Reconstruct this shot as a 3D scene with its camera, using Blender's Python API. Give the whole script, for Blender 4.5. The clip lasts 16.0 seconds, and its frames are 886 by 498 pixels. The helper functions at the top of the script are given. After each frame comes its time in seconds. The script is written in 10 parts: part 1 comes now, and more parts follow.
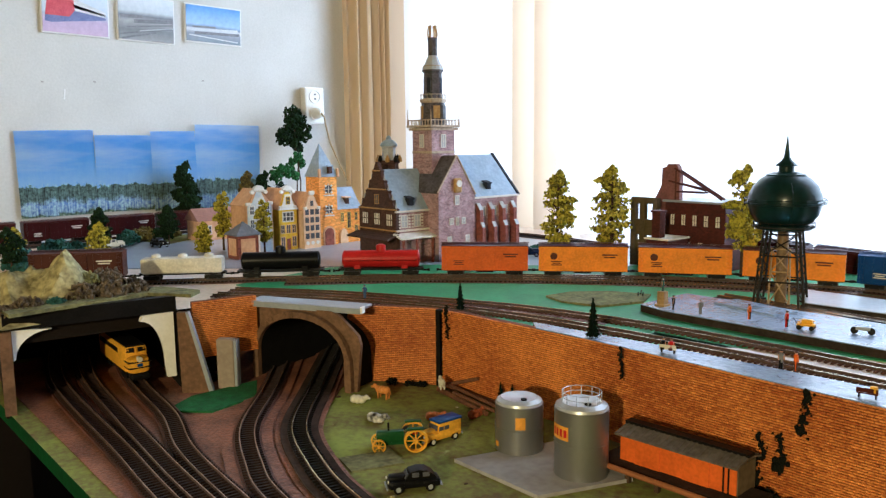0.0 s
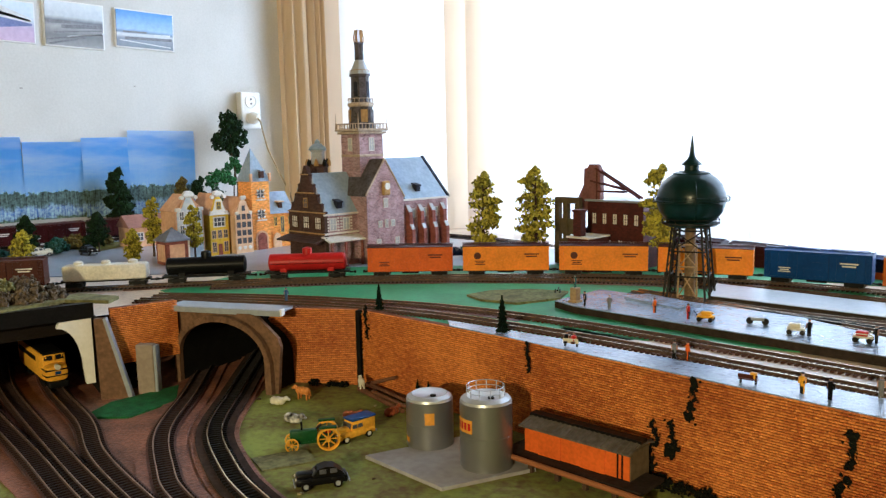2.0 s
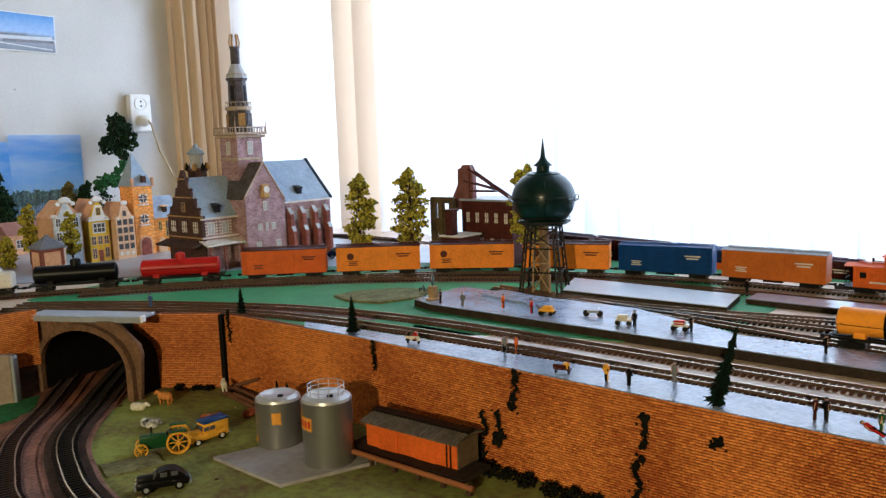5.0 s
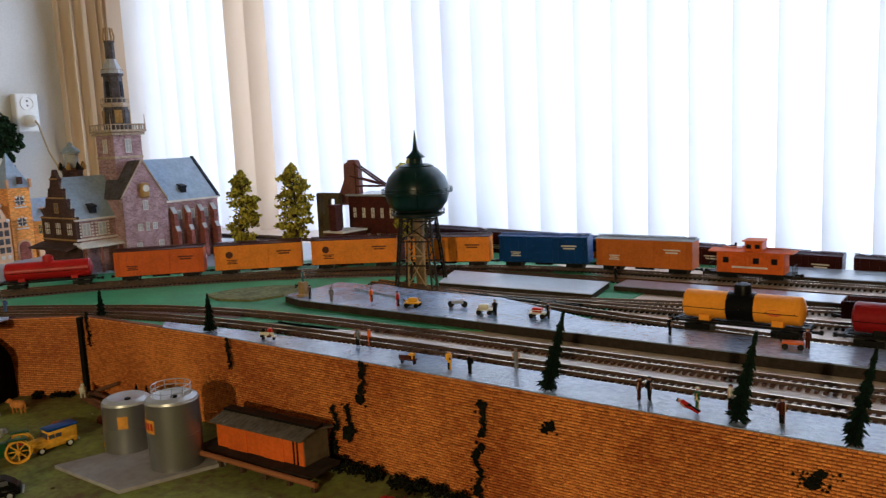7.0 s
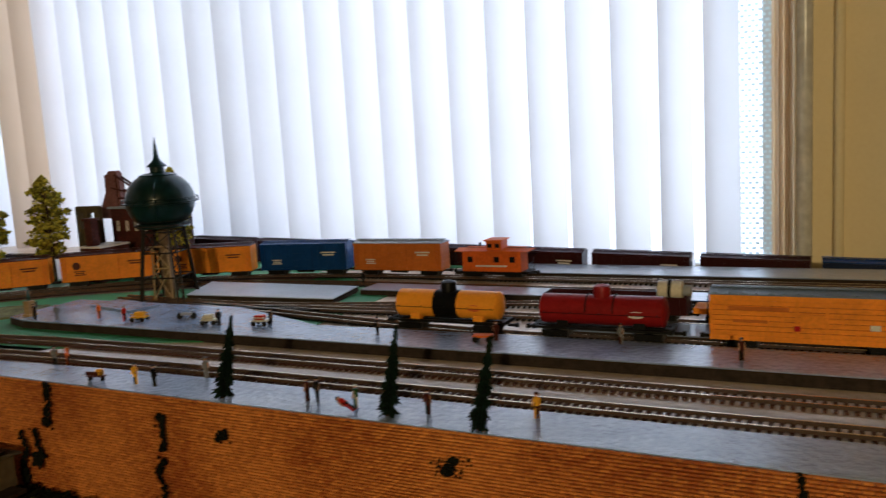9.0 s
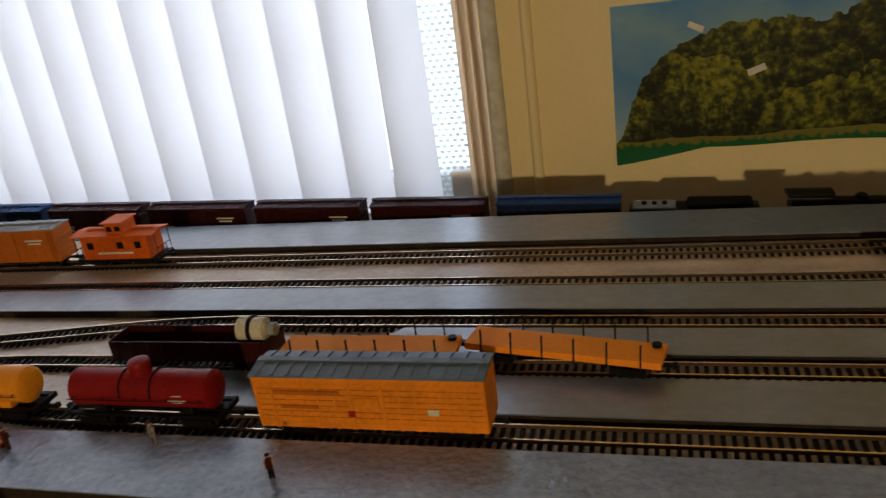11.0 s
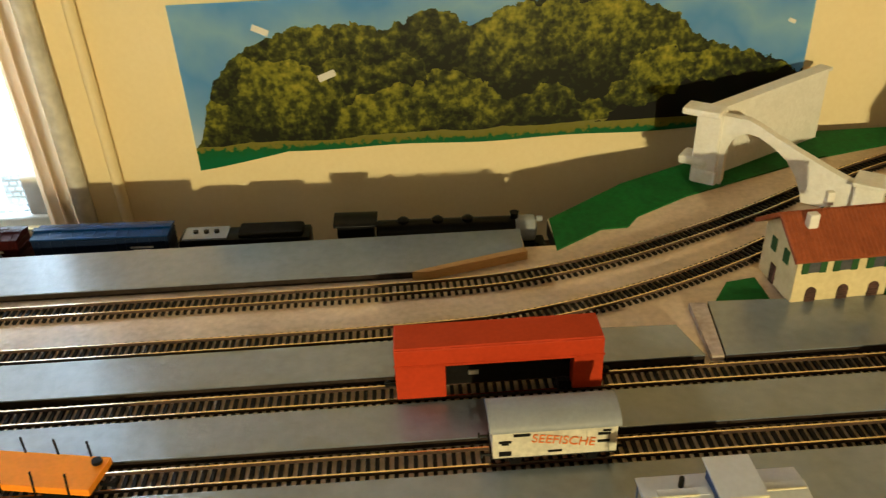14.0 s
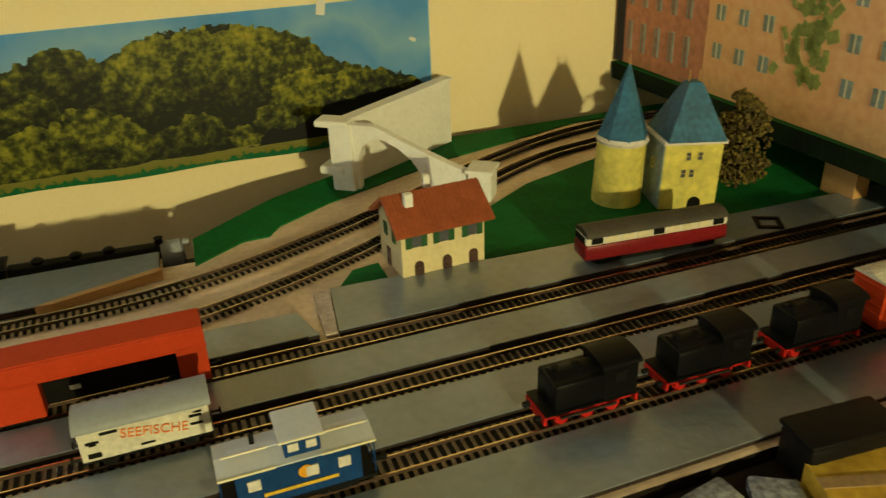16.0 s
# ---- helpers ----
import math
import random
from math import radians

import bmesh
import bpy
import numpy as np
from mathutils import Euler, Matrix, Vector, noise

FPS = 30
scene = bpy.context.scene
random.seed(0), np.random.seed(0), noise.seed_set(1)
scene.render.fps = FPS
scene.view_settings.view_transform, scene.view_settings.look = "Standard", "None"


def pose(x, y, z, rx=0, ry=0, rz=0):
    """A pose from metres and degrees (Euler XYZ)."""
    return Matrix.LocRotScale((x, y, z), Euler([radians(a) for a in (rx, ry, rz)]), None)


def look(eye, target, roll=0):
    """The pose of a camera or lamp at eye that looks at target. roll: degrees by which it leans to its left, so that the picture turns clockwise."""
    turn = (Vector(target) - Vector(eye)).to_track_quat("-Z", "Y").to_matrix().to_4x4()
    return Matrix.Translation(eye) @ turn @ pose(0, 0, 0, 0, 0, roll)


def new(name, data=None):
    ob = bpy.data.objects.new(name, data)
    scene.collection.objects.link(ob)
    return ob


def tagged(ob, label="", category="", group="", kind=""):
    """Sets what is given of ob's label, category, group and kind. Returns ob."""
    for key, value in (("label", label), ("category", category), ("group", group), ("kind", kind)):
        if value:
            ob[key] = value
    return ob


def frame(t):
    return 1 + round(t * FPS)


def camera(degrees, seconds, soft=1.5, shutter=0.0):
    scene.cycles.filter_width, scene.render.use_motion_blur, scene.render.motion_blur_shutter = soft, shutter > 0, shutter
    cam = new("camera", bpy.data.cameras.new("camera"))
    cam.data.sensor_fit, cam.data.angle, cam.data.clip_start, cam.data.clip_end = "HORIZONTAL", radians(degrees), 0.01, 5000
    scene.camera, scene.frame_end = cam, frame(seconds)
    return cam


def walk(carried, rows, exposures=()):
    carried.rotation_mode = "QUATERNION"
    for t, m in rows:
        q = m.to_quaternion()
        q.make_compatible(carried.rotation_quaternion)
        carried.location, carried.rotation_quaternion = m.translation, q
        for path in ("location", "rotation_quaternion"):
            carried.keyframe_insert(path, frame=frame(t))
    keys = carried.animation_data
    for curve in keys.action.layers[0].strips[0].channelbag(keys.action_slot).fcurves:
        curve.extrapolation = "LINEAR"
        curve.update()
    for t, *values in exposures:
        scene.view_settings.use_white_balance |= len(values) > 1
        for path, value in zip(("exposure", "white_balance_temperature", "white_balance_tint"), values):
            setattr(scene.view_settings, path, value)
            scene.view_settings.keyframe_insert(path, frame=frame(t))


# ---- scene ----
PATH = [
    (0, (-0.093, 0.121, 0.236), (-1.595, 1.414, -0.032), -0.6),
    (0.5, (-0.082, 0.126, 0.235), (-1.568, 1.438, -0.03), -0.8),
    (1, (-0.065, 0.132, 0.239), (-1.532, 1.465, -0.026), -0.9),
    (1.5, (-0.053, 0.139, 0.236), (-1.501, 1.495, -0.024), -1.0),
    (2, (-0.04, 0.148, 0.234), (-1.469, 1.523, -0.027), -1.2),
    (2.5, (-0.027, 0.157, 0.235), (-1.437, 1.549, -0.036), -1.4),
    (3, (-0.011, 0.166, 0.237), (-1.403, 1.578, -0.03), -1.6),
    (5.3, (0.065, 0.207, 0.244), (-1.217, 1.719, -0.023), -2.0),
    (5.5, (0.068, 0.221, 0.236), (-1.202, 1.744, -0.023), -2.1),
    (6, (0.085, 0.234, 0.235), (-1.158, 1.778, -0.026), -2.3),
    (6.5, (0.104, 0.246, 0.233), (-1.109, 1.813, -0.034), -2.5),
    (7, (0.126, 0.263, 0.227), (-1.047, 1.859, -0.053), -2.6),
    (7.5, (0.151, 0.278, 0.221), (-0.979, 1.903, -0.062), -2.8),
    (8, (0.182, 0.296, 0.213), (-0.886, 1.963, -0.073), -3.2),
    (8.5, (0.216, 0.312, 0.208), (-0.767, 2.028, -0.087), -3.1),
    (9, (0.266, 0.35, 0.211), (-0.605, 2.13, -0.061), -3.4),
    (9.2, (0.289, 0.378, 0.214), (-0.533, 2.179, -0.068), -3.9),
    (11.3, (0.494, 0.7, 0.366), (-0.017, 2.446, -0.466), -8.2),
    (11.5, (0.516, 0.714, 0.381), (0.026, 2.448, -0.487), -8.2),
    (12, (0.567, 0.739, 0.407), (0.215, 2.491, -0.492), -8.4),
    (12.5, (0.612, 0.763, 0.422), (0.388, 2.518, -0.51), -8.3),
    (13, (0.647, 0.775, 0.43), (0.547, 2.517, -0.547), -6.8),
    (13.5, (0.676, 0.783, 0.436), (0.662, 2.503, -0.584), -3.8),
    (14, (0.702, 0.793, 0.437), (0.753, 2.51, -0.587), -2.7),
    (14.5, (0.738, 0.792, 0.433), (0.917, 2.505, -0.584), -1.9),
    (15, (0.779, 0.77, 0.424), (1.109, 2.479, -0.563), -1.3),
    (15.5, (0.813, 0.737, 0.41), (1.287, 2.434, -0.536), -1.4),
    (16, (0.84, 0.708, 0.394), (1.445, 2.383, -0.516), -2.2),
]
cam = camera(58.4, 16.0, soft=1.3, shutter=0.3)
walk(cam, [(t, look(eye, target, roll)) for t, eye, target, roll in PATH], [(0, 0.38, 4950, 4), (3, 0.33, 4950, 4), (5.5, -0.06, 5000, 8), (9, -0.80, 5300, 11), (11.5, -0.88, 5700, 12), (12.5, -0.52, 5850, 12), (13, 0.08, 5700, 7), (14, 0.68, 5350, 0), (16, 0.46, 5300, -15)])

import functools

# ---- world and light ----
world = bpy.data.worlds.new("sky")
scene.world = world
world.use_nodes = True
wn = world.node_tree
sky = wn.nodes.new("ShaderNodeTexSky")
sky.sky_type, sky.sun_disc = "NISHITA", False
sky.sun_elevation, sky.sun_rotation = radians(40), radians(200)
wn.links.new(sky.outputs["Color"], wn.nodes["Background"].inputs["Color"])
wn.nodes["Background"].inputs["Strength"].default_value = 0.1


def lamp(name, kind, m, energy, colour):
    data = bpy.data.lights.new(name, kind)
    data.energy, data.color = energy, colour
    ob = new(name, data)
    ob.matrix_world = m
    return ob


daylight = lamp("window_daylight", "AREA", look((-0.95, 2.02, 0.66), (-0.95, 0, 0.66)), 62, (0.94, 0.955, 1.0))
daylight.data.shape, daylight.data.size, daylight.data.size_y = "RECTANGLE", 2.6, 1.6
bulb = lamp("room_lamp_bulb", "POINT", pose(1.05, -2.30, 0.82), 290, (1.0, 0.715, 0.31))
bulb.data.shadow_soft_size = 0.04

# ---- materials ----
def material(name, c1, c2=None, scale=40.0, rough=0.6, bump=0.0, metal=0.0, fine=4.0, stretch=(1, 1, 1), per_object=0.0, coat=0.0, spec=0.3):
    """A surface of two colours mixed by coarse and fine noise, with relief of the fine one."""
    m = bpy.data.materials.new(name)
    m.use_nodes = True
    nt = m.node_tree
    b = nt.nodes["Principled BSDF"]
    c2 = c2 or tuple(min(1.0, v * 0.75) for v in c1)
    tc = nt.nodes.new("ShaderNodeTexCoord")
    mp = nt.nodes.new("ShaderNodeMapping")
    mp.inputs["Scale"].default_value = stretch
    nt.links.new(tc.outputs["Object"], mp.inputs["Vector"])
    n1, n2 = nt.nodes.new("ShaderNodeTexNoise"), nt.nodes.new("ShaderNodeTexNoise")
    n1.inputs["Scale"].default_value, n2.inputs["Scale"].default_value = scale, scale * fine
    n1.inputs["Detail"].default_value = n2.inputs["Detail"].default_value = 3.0
    for n in (n1, n2):
        nt.links.new(mp.outputs["Vector"], n.inputs["Vector"])
    mix = nt.nodes.new("ShaderNodeMath")
    mix.operation = "MULTIPLY_ADD"
    mix.inputs[1].default_value = 0.55
    nt.links.new(n1.outputs["Fac"], mix.inputs[0])
    add = nt.nodes.new("ShaderNodeMath")
    add.operation = "MULTIPLY"
    add.inputs[1].default_value = 0.45
    nt.links.new(n2.outputs["Fac"], add.inputs[0])
    nt.links.new(add.outputs[0], mix.inputs[2])
    last = mix
    if per_object:
        info = nt.nodes.new("ShaderNodeObjectInfo")
        geo = nt.nodes.new("ShaderNodeNewGeometry")
        isl = nt.nodes.new("ShaderNodeMath")
        isl.operation = "ADD"
        nt.links.new(info.outputs["Random"], isl.inputs[0])
        nt.links.new(geo.outputs["Random Per Island"], isl.inputs[1])
        fr = nt.nodes.new("ShaderNodeMath")
        fr.operation = "FRACT"
        nt.links.new(isl.outputs[0], fr.inputs[0])
        shift = nt.nodes.new("ShaderNodeMath")
        shift.operation = "MULTIPLY_ADD"
        shift.inputs[1].default_value = per_object
        nt.links.new(fr.outputs[0], shift.inputs[0])
        off = nt.nodes.new("ShaderNodeMath")
        off.operation = "SUBTRACT"
        off.inputs[1].default_value = per_object / 2
        nt.links.new(mix.outputs[0], off.inputs[0])
        nt.links.new(off.outputs[0], shift.inputs[2])
        last = shift
    ramp = nt.nodes.new("ShaderNodeValToRGB")
    ramp.color_ramp.elements[0].position, ramp.color_ramp.elements[1].position = 0.36, 0.64
    ramp.color_ramp.elements[0].color, ramp.color_ramp.elements[1].color = (*c2, 1), (*c1, 1)
    nt.links.new(last.outputs[0], ramp.inputs["Fac"])
    nt.links.new(ramp.outputs["Color"], b.inputs["Base Color"])
    b.inputs["Roughness"].default_value, b.inputs["Metallic"].default_value = rough, metal
    b.inputs["Coat Weight"].default_value, b.inputs["Coat Roughness"].default_value = coat, 0.22
    if not metal:   # dusty card, paint and plastic
        b.inputs["Specular IOR Level"].default_value = 0.12 if max(c1) < 0.07 else 0.5 if coat else spec
    if bump:
        bp = nt.nodes.new("ShaderNodeBump")
        bp.inputs["Strength"].default_value, bp.inputs["Distance"].default_value = bump, 0.002
        nt.links.new(n2.outputs["Fac"], bp.inputs["Height"])
        nt.links.new(bp.outputs["Normal"], b.inputs["Normal"])
    return m


def brickwork(m, length, course, joint, depth=0.5):
    """Lays printed brick courses over a material: joints of another colour in its base colour and relief."""
    nt = m.node_tree
    b = nt.nodes["Principled BSDF"]
    tc, sep, add, com = (nt.nodes.new("ShaderNode" + k) for k in ("TexCoord", "SeparateXYZ", "Math", "CombineXYZ"))
    nt.links.new(tc.outputs["Object"], sep.inputs[0])
    nt.links.new(sep.outputs["X"], add.inputs[0])
    nt.links.new(sep.outputs["Y"], add.inputs[1])
    nt.links.new(add.outputs[0], com.inputs["X"])
    nt.links.new(sep.outputs["Z"], com.inputs["Y"])
    br = nt.nodes.new("ShaderNodeTexBrick")
    for k, v in (("Scale", 1.0), ("Brick Width", length), ("Row Height", course), ("Mortar Size", course * 0.09), ("Mortar Smooth", 0.4), ("Bias", 0.0)):
        br.inputs[k].default_value = v
    br.inputs["Color1"].default_value, br.inputs["Color2"].default_value, br.inputs["Mortar"].default_value = (0.72, 0.72, 0.72, 1), (1.25, 1.25, 1.25, 1), (1, 1, 1, 1)
    nt.links.new(com.outputs[0], br.inputs["Vector"])
    old = b.inputs["Base Color"].links[0].from_socket
    tint, mix = nt.nodes.new("ShaderNodeMix"), nt.nodes.new("ShaderNodeMix")
    tint.data_type = mix.data_type = "RGBA"
    tint.blend_type = "MULTIPLY"
    tint.inputs["Factor"].default_value = 1.0
    nt.links.new(old, tint.inputs["A"])
    nt.links.new(br.outputs["Color"], tint.inputs["B"])
    fac = nt.nodes.new("ShaderNodeMath")
    fac.operation = "MULTIPLY"
    fac.inputs[1].default_value = depth
    nt.links.new(br.outputs["Fac"], fac.inputs[0])
    nt.links.new(fac.outputs[0], mix.inputs["Factor"])
    nt.links.new(tint.outputs["Result"], mix.inputs["A"])
    mix.inputs["B"].default_value = (*joint, 1)
    nt.links.new(mix.outputs["Result"], b.inputs["Base Color"])
    return m


M_WALL = material("white_wall_paint", (0.60, 0.585, 0.55), (0.53, 0.515, 0.48), 6, 0.85, 0.15, fine=30)
M_WALL_WARM = material("cream_wall_paint", (0.86, 0.735, 0.45), (0.82, 0.69, 0.40), 5, 0.85, 0.15, fine=30)
# ceiling and carpet colours are kept dark to hold down bounced light
M_CEIL = material("low_bounce_ceiling_paint", (0.15, 0.14, 0.125), None, 5, 0.9)
# dark brown for the unseen walls, so that little light bounces back
M_DARKWALL = material("low_bounce_brown_wall", (0.10, 0.07, 0.045), None, 8, 0.8, 0.1)
M_CARPET = material("low_bounce_brown_carpet", (0.03, 0.02, 0.014), None, 60, 0.95, 0.3)
M_BOARD = material("bare_board", (0.74, 0.58, 0.42), (0.52, 0.39, 0.27), 12, 0.38, 0.1, fine=12, coat=0.25)
M_WOODDARK = material("dark_table_wood", (0.012, 0.008, 0.006), None, 15, 0.7, 0.2, stretch=(1, 6, 6))
M_GREY = material("grey_platform_paint", (0.185, 0.22, 0.27), (0.13, 0.155, 0.19), 14, 0.33, 0.30, fine=7, coat=0.8)
M_GREYBLUE = material("blue_grey_platform_paint", (0.29, 0.37, 0.52), (0.17, 0.225, 0.34), 26, 0.26, 0.95, fine=6, coat=0.7)
M_PALEDECK = material("pale_blue_grey_card", (0.58, 0.62, 0.68), (0.46, 0.50, 0.56), 14, 0.4, 0.1, fine=12, coat=0.3)
M_WHITESTRIP = material("off_white_card", (0.78, 0.72, 0.68), (0.60, 0.54, 0.50), 16, 0.55, 0.15, fine=12)
g_ = M_GREY.node_tree.nodes["Principled BSDF"]
g_.inputs["Specular IOR Level"].default_value, g_.inputs["Coat IOR"].default_value = 0.75, 1.65
M_GREYPALE = material("pale_grey_card", (0.33, 0.36, 0.40), (0.25, 0.275, 0.31), 12, 0.35, 0.10, fine=12, coat=0.4)
M_PLATSIDE = material("platform_edge_brown", (0.040, 0.028, 0.021), (0.020, 0.014, 0.011), 60, 0.8, 0.2)
M_GREEN = material("green_scenic_paint", (0.048, 0.26, 0.095), (0.03, 0.17, 0.06), 14, 0.55, 0.15, fine=10)
M_GREENDARK = material("dark_green_scenic_paint", (0.012, 0.15, 0.020), (0.007, 0.085, 0.012), 12, 0.85, 0.2, fine=12)
M_GREENEDGE = material("green_board_edge_paint", (0.005, 0.060, 0.012), (0.003, 0.032, 0.007), 12, 0.8, 0.2, fine=12)
M_GRASS = material("lower_ground_grass", (0.25, 0.29, 0.045), (0.13, 0.085, 0.03), 14, 0.85, 0.5, fine=9)
M_EARTH = material("brown_ballast_paint", (0.34, 0.145, 0.080), (0.09, 0.036, 0.022), 22, 0.45, 0.6, fine=11)
M_YARDBED = material("dark_oily_trackbed", (0.16, 0.060, 0.038), (0.05, 0.022, 0.016), 25, 0.5, 0.5, fine=9)
M_BALLAST = material("dark_brown_trackbed", (0.06, 0.036, 0.026), (0.03, 0.02, 0.015), 40, 0.9, 0.4)
M_SLEEPER = material("black_plastic_sleepers", (0.012, 0.009, 0.008), (0.007, 0.006, 0.005), 80, 0.55)
M_SLEEPERBR = material("brown_plastic_sleepers", (0.10, 0.038, 0.022), (0.055, 0.022, 0.013), 80, 0.55)
M_SLEEPERDK = material("dark_brown_sleepers", (0.040, 0.022, 0.018), (0.018, 0.011, 0.010), 80, 0.5)
M_RAILSIDE = material("brown_rail_web", (0.085, 0.048, 0.030), (0.045, 0.027, 0.018), 60, 0.6)
M_RAIL = material("nickel_rail", (0.90, 0.74, 0.50), (0.68, 0.52, 0.33), 60, 0.24, metal=1.0)
M_RAILRUST = material("rusty_rail", (0.42, 0.29, 0.21), (0.27, 0.17, 0.11), 60, 0.38, metal=0.8)
M_BRICK = material("orange_brick_card", (0.78, 0.285, 0.045), (0.37, 0.090, 0.013), 9, 0.5, 0.3, fine=34, per_object=0.16)
# brown mortar, darkened further for the shadow lines between bricks
M_MORTAR = material("brown_mortar_shadow_card", (0.20, 0.060, 0.014), (0.13, 0.035, 0.009), 12, 0.8, 0.2)
M_BLACK = material("black_paint", (0.005, 0.005, 0.0055), (0.010, 0.009, 0.009), 60, 0.4)
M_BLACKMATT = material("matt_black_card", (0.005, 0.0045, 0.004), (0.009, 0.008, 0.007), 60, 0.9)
M_WHITE = material("white_gloss_plastic", (0.78, 0.77, 0.73), (0.72, 0.71, 0.67), 30, 0.35)
M_CREAM = material("cream_card", (0.7, 0.62, 0.42), (0.62, 0.54, 0.36), 40, 0.7)
M_PAPERWHITE = material("white_paper", (0.75, 0.74, 0.72), (0.68, 0.67, 0.65), 40, 0.7)
M_GREYDARK = material("dark_grey_plastic", (0.008, 0.008, 0.0085), (0.005, 0.005, 0.0055), 60, 0.5)
M_ROOFGREY = material("blue_grey_slate_card", (0.34, 0.42, 0.53), (0.25, 0.32, 0.41), 40, 0.55, 0.15)
M_PALESTRIP = material("pale_worn_board", (0.55, 0.46, 0.40), (0.34, 0.27, 0.23), 40, 0.6, 0.2)
M_WOODPALE = material("pale_pine_strip", (0.55, 0.33, 0.12), (0.45, 0.26, 0.09), 30, 0.6, 0.1, stretch=(1, 8, 8))

# ---- building helpers ----
def part(name, bm, mat, parent=None, label="", smooth=False):
    me = bpy.data.meshes.new(name)
    bm.to_mesh(me)
    bm.free()
    me.materials.append(mat)
    if smooth:
        for p in me.polygons:
            p.use_smooth = True
        me.set_sharp_from_angle(angle=radians(38))
    ob = new(name, me)
    if parent is not None:
        ob.parent = parent
    if label:
        tagged(ob, label)
    return ob


def empty(name, label, category, m=None, group="", kind=""):
    ob = new(name)
    ob.empty_display_size = 0.02
    if m is not None:
        ob.matrix_world = m
    return tagged(ob, label, category, group, kind)


def box(bm, c, s, rz=0.0, rx=0.0, ry=0.0, bevel=0.0):
    """A box of size s centred at c."""
    m = pose(*c, rx, ry, rz) @ Matrix.Diagonal((*s, 1))
    r = bmesh.ops.create_cube(bm, size=1.0, matrix=m)
    if bevel:
        es = list({e for v in r["verts"] for e in v.link_edges})
        bmesh.ops.bevel(bm, geom=es, offset=bevel, segments=2, affect="EDGES", profile=0.5)
    return bm


def b_box(c, s, rz=0.0, rx=0.0, ry=0.0, bevel=0.0):
    return box(bmesh.new(), c, s, rz, rx, ry, bevel)


def tube(bm, a, b, r1, r2=None, seg=10, caps=True):
    """A tapered round bar from a to b."""
    a, b = Vector(a), Vector(b)
    d = b - a
    q = d.to_track_quat("Z", "Y").to_matrix().to_4x4()
    bmesh.ops.create_cone(bm, cap_ends=caps, segments=seg, radius1=r1, radius2=r1 if r2 is None else r2, depth=d.length,
                          matrix=Matrix.Translation((a + b) / 2) @ q)
    return bm


def lathe(bm, prof, seg=20, at=(0, 0, 0)):
    """A turned body from a profile of (radius, height)."""
    rings = []
    for r, z in prof:
        rings.append([bm.verts.new((at[0] + r * math.cos(2 * math.pi * k / seg), at[1] + r * math.sin(2 * math.pi * k / seg), at[2] + z)) for k in range(seg)])
    for lo, hi in zip(rings, rings[1:]):
        for k in range(seg):
            bm.faces.new((lo[k], lo[(k + 1) % seg], hi[(k + 1) % seg], hi[k]))
    bm.faces.new(rings[-1])
    bm.faces.new(rings[0][::-1])
    return bm


def prism(bm, outline, z0, z1, m=None):
    """An outline in x, y drawn up from z0 to z1, then moved by m."""
    lo = [bm.verts.new((x, y, z0)) for x, y in outline]
    hi = [bm.verts.new((x, y, z1)) for x, y in outline]
    n = len(outline)
    faces = [bm.faces.new(lo[::-1]), bm.faces.new(hi)]
    for k in range(n):
        faces.append(bm.faces.new((lo[k], lo[(k + 1) % n], hi[(k + 1) % n], hi[k])))
    bmesh.ops.recalc_face_normals(bm, faces=faces)
    if m is not None:
        bmesh.ops.transform(bm, matrix=m, verts=lo + hi)
    return bm


UPX = Matrix(((1, 0, 0, 0), (0, 0, -1, 0), (0, 1, 0, 0), (0, 0, 0, 1)))   # outline (x, z) drawn along -y
UPY = Matrix(((0, 0, 1, 0), (1, 0, 0, 0), (0, 1, 0, 0), (0, 0, 0, 1)))    # outline (y, z) drawn along x


def blob(bm, c, r, sub=1, rough=0.25, squash=1.0):
    """A lumpy ball."""
    res = bmesh.ops.create_icosphere(bm, subdivisions=sub, radius=1.0)
    for v in res["verts"]:
        k = 1.0 + rough * (noise.noise(v.co * 2.1 + Vector(c) * 37.0))
        v.co = Vector((v.co.x * r * k, v.co.y * r * k, v.co.z * r * k * squash)) + Vector(c)
    return bm


def smooth_path(pts, step=0.01):
    """Even points along a Catmull-Rom curve through pts in the plane."""
    p = [Vector((x, y, 0)) for x, y in pts]
    p = [2 * p[0] - p[1]] + p + [2 * p[-1] - p[-2]]
    fine = []
    for a, b, c, d in zip(p, p[1:], p[2:], p[3:]):
        for k in range(40):
            t = k / 40
            fine.append(0.5 * (2 * b + (c - a) * t + (2 * a - 5 * b + 4 * c - d) * t * t + (3 * b - a - 3 * c + d) * t ** 3))
    fine.append(p[-2])
    out, left = [fine[0]], step
    for a, b in zip(fine, fine[1:]):
        d = (b - a).length
        while d >= left and d > 0:
            a = a + (b - a) * (left / d)
            out.append(a)
            d -= left
            left = step
        left -= d
    return out


def headings(path):
    res = []
    for k in range(len(path)):
        a, b = path[max(0, k - 1)], path[min(len(path) - 1, k + 1)]
        d = (b - a).normalized()
        res.append(d)
    return res


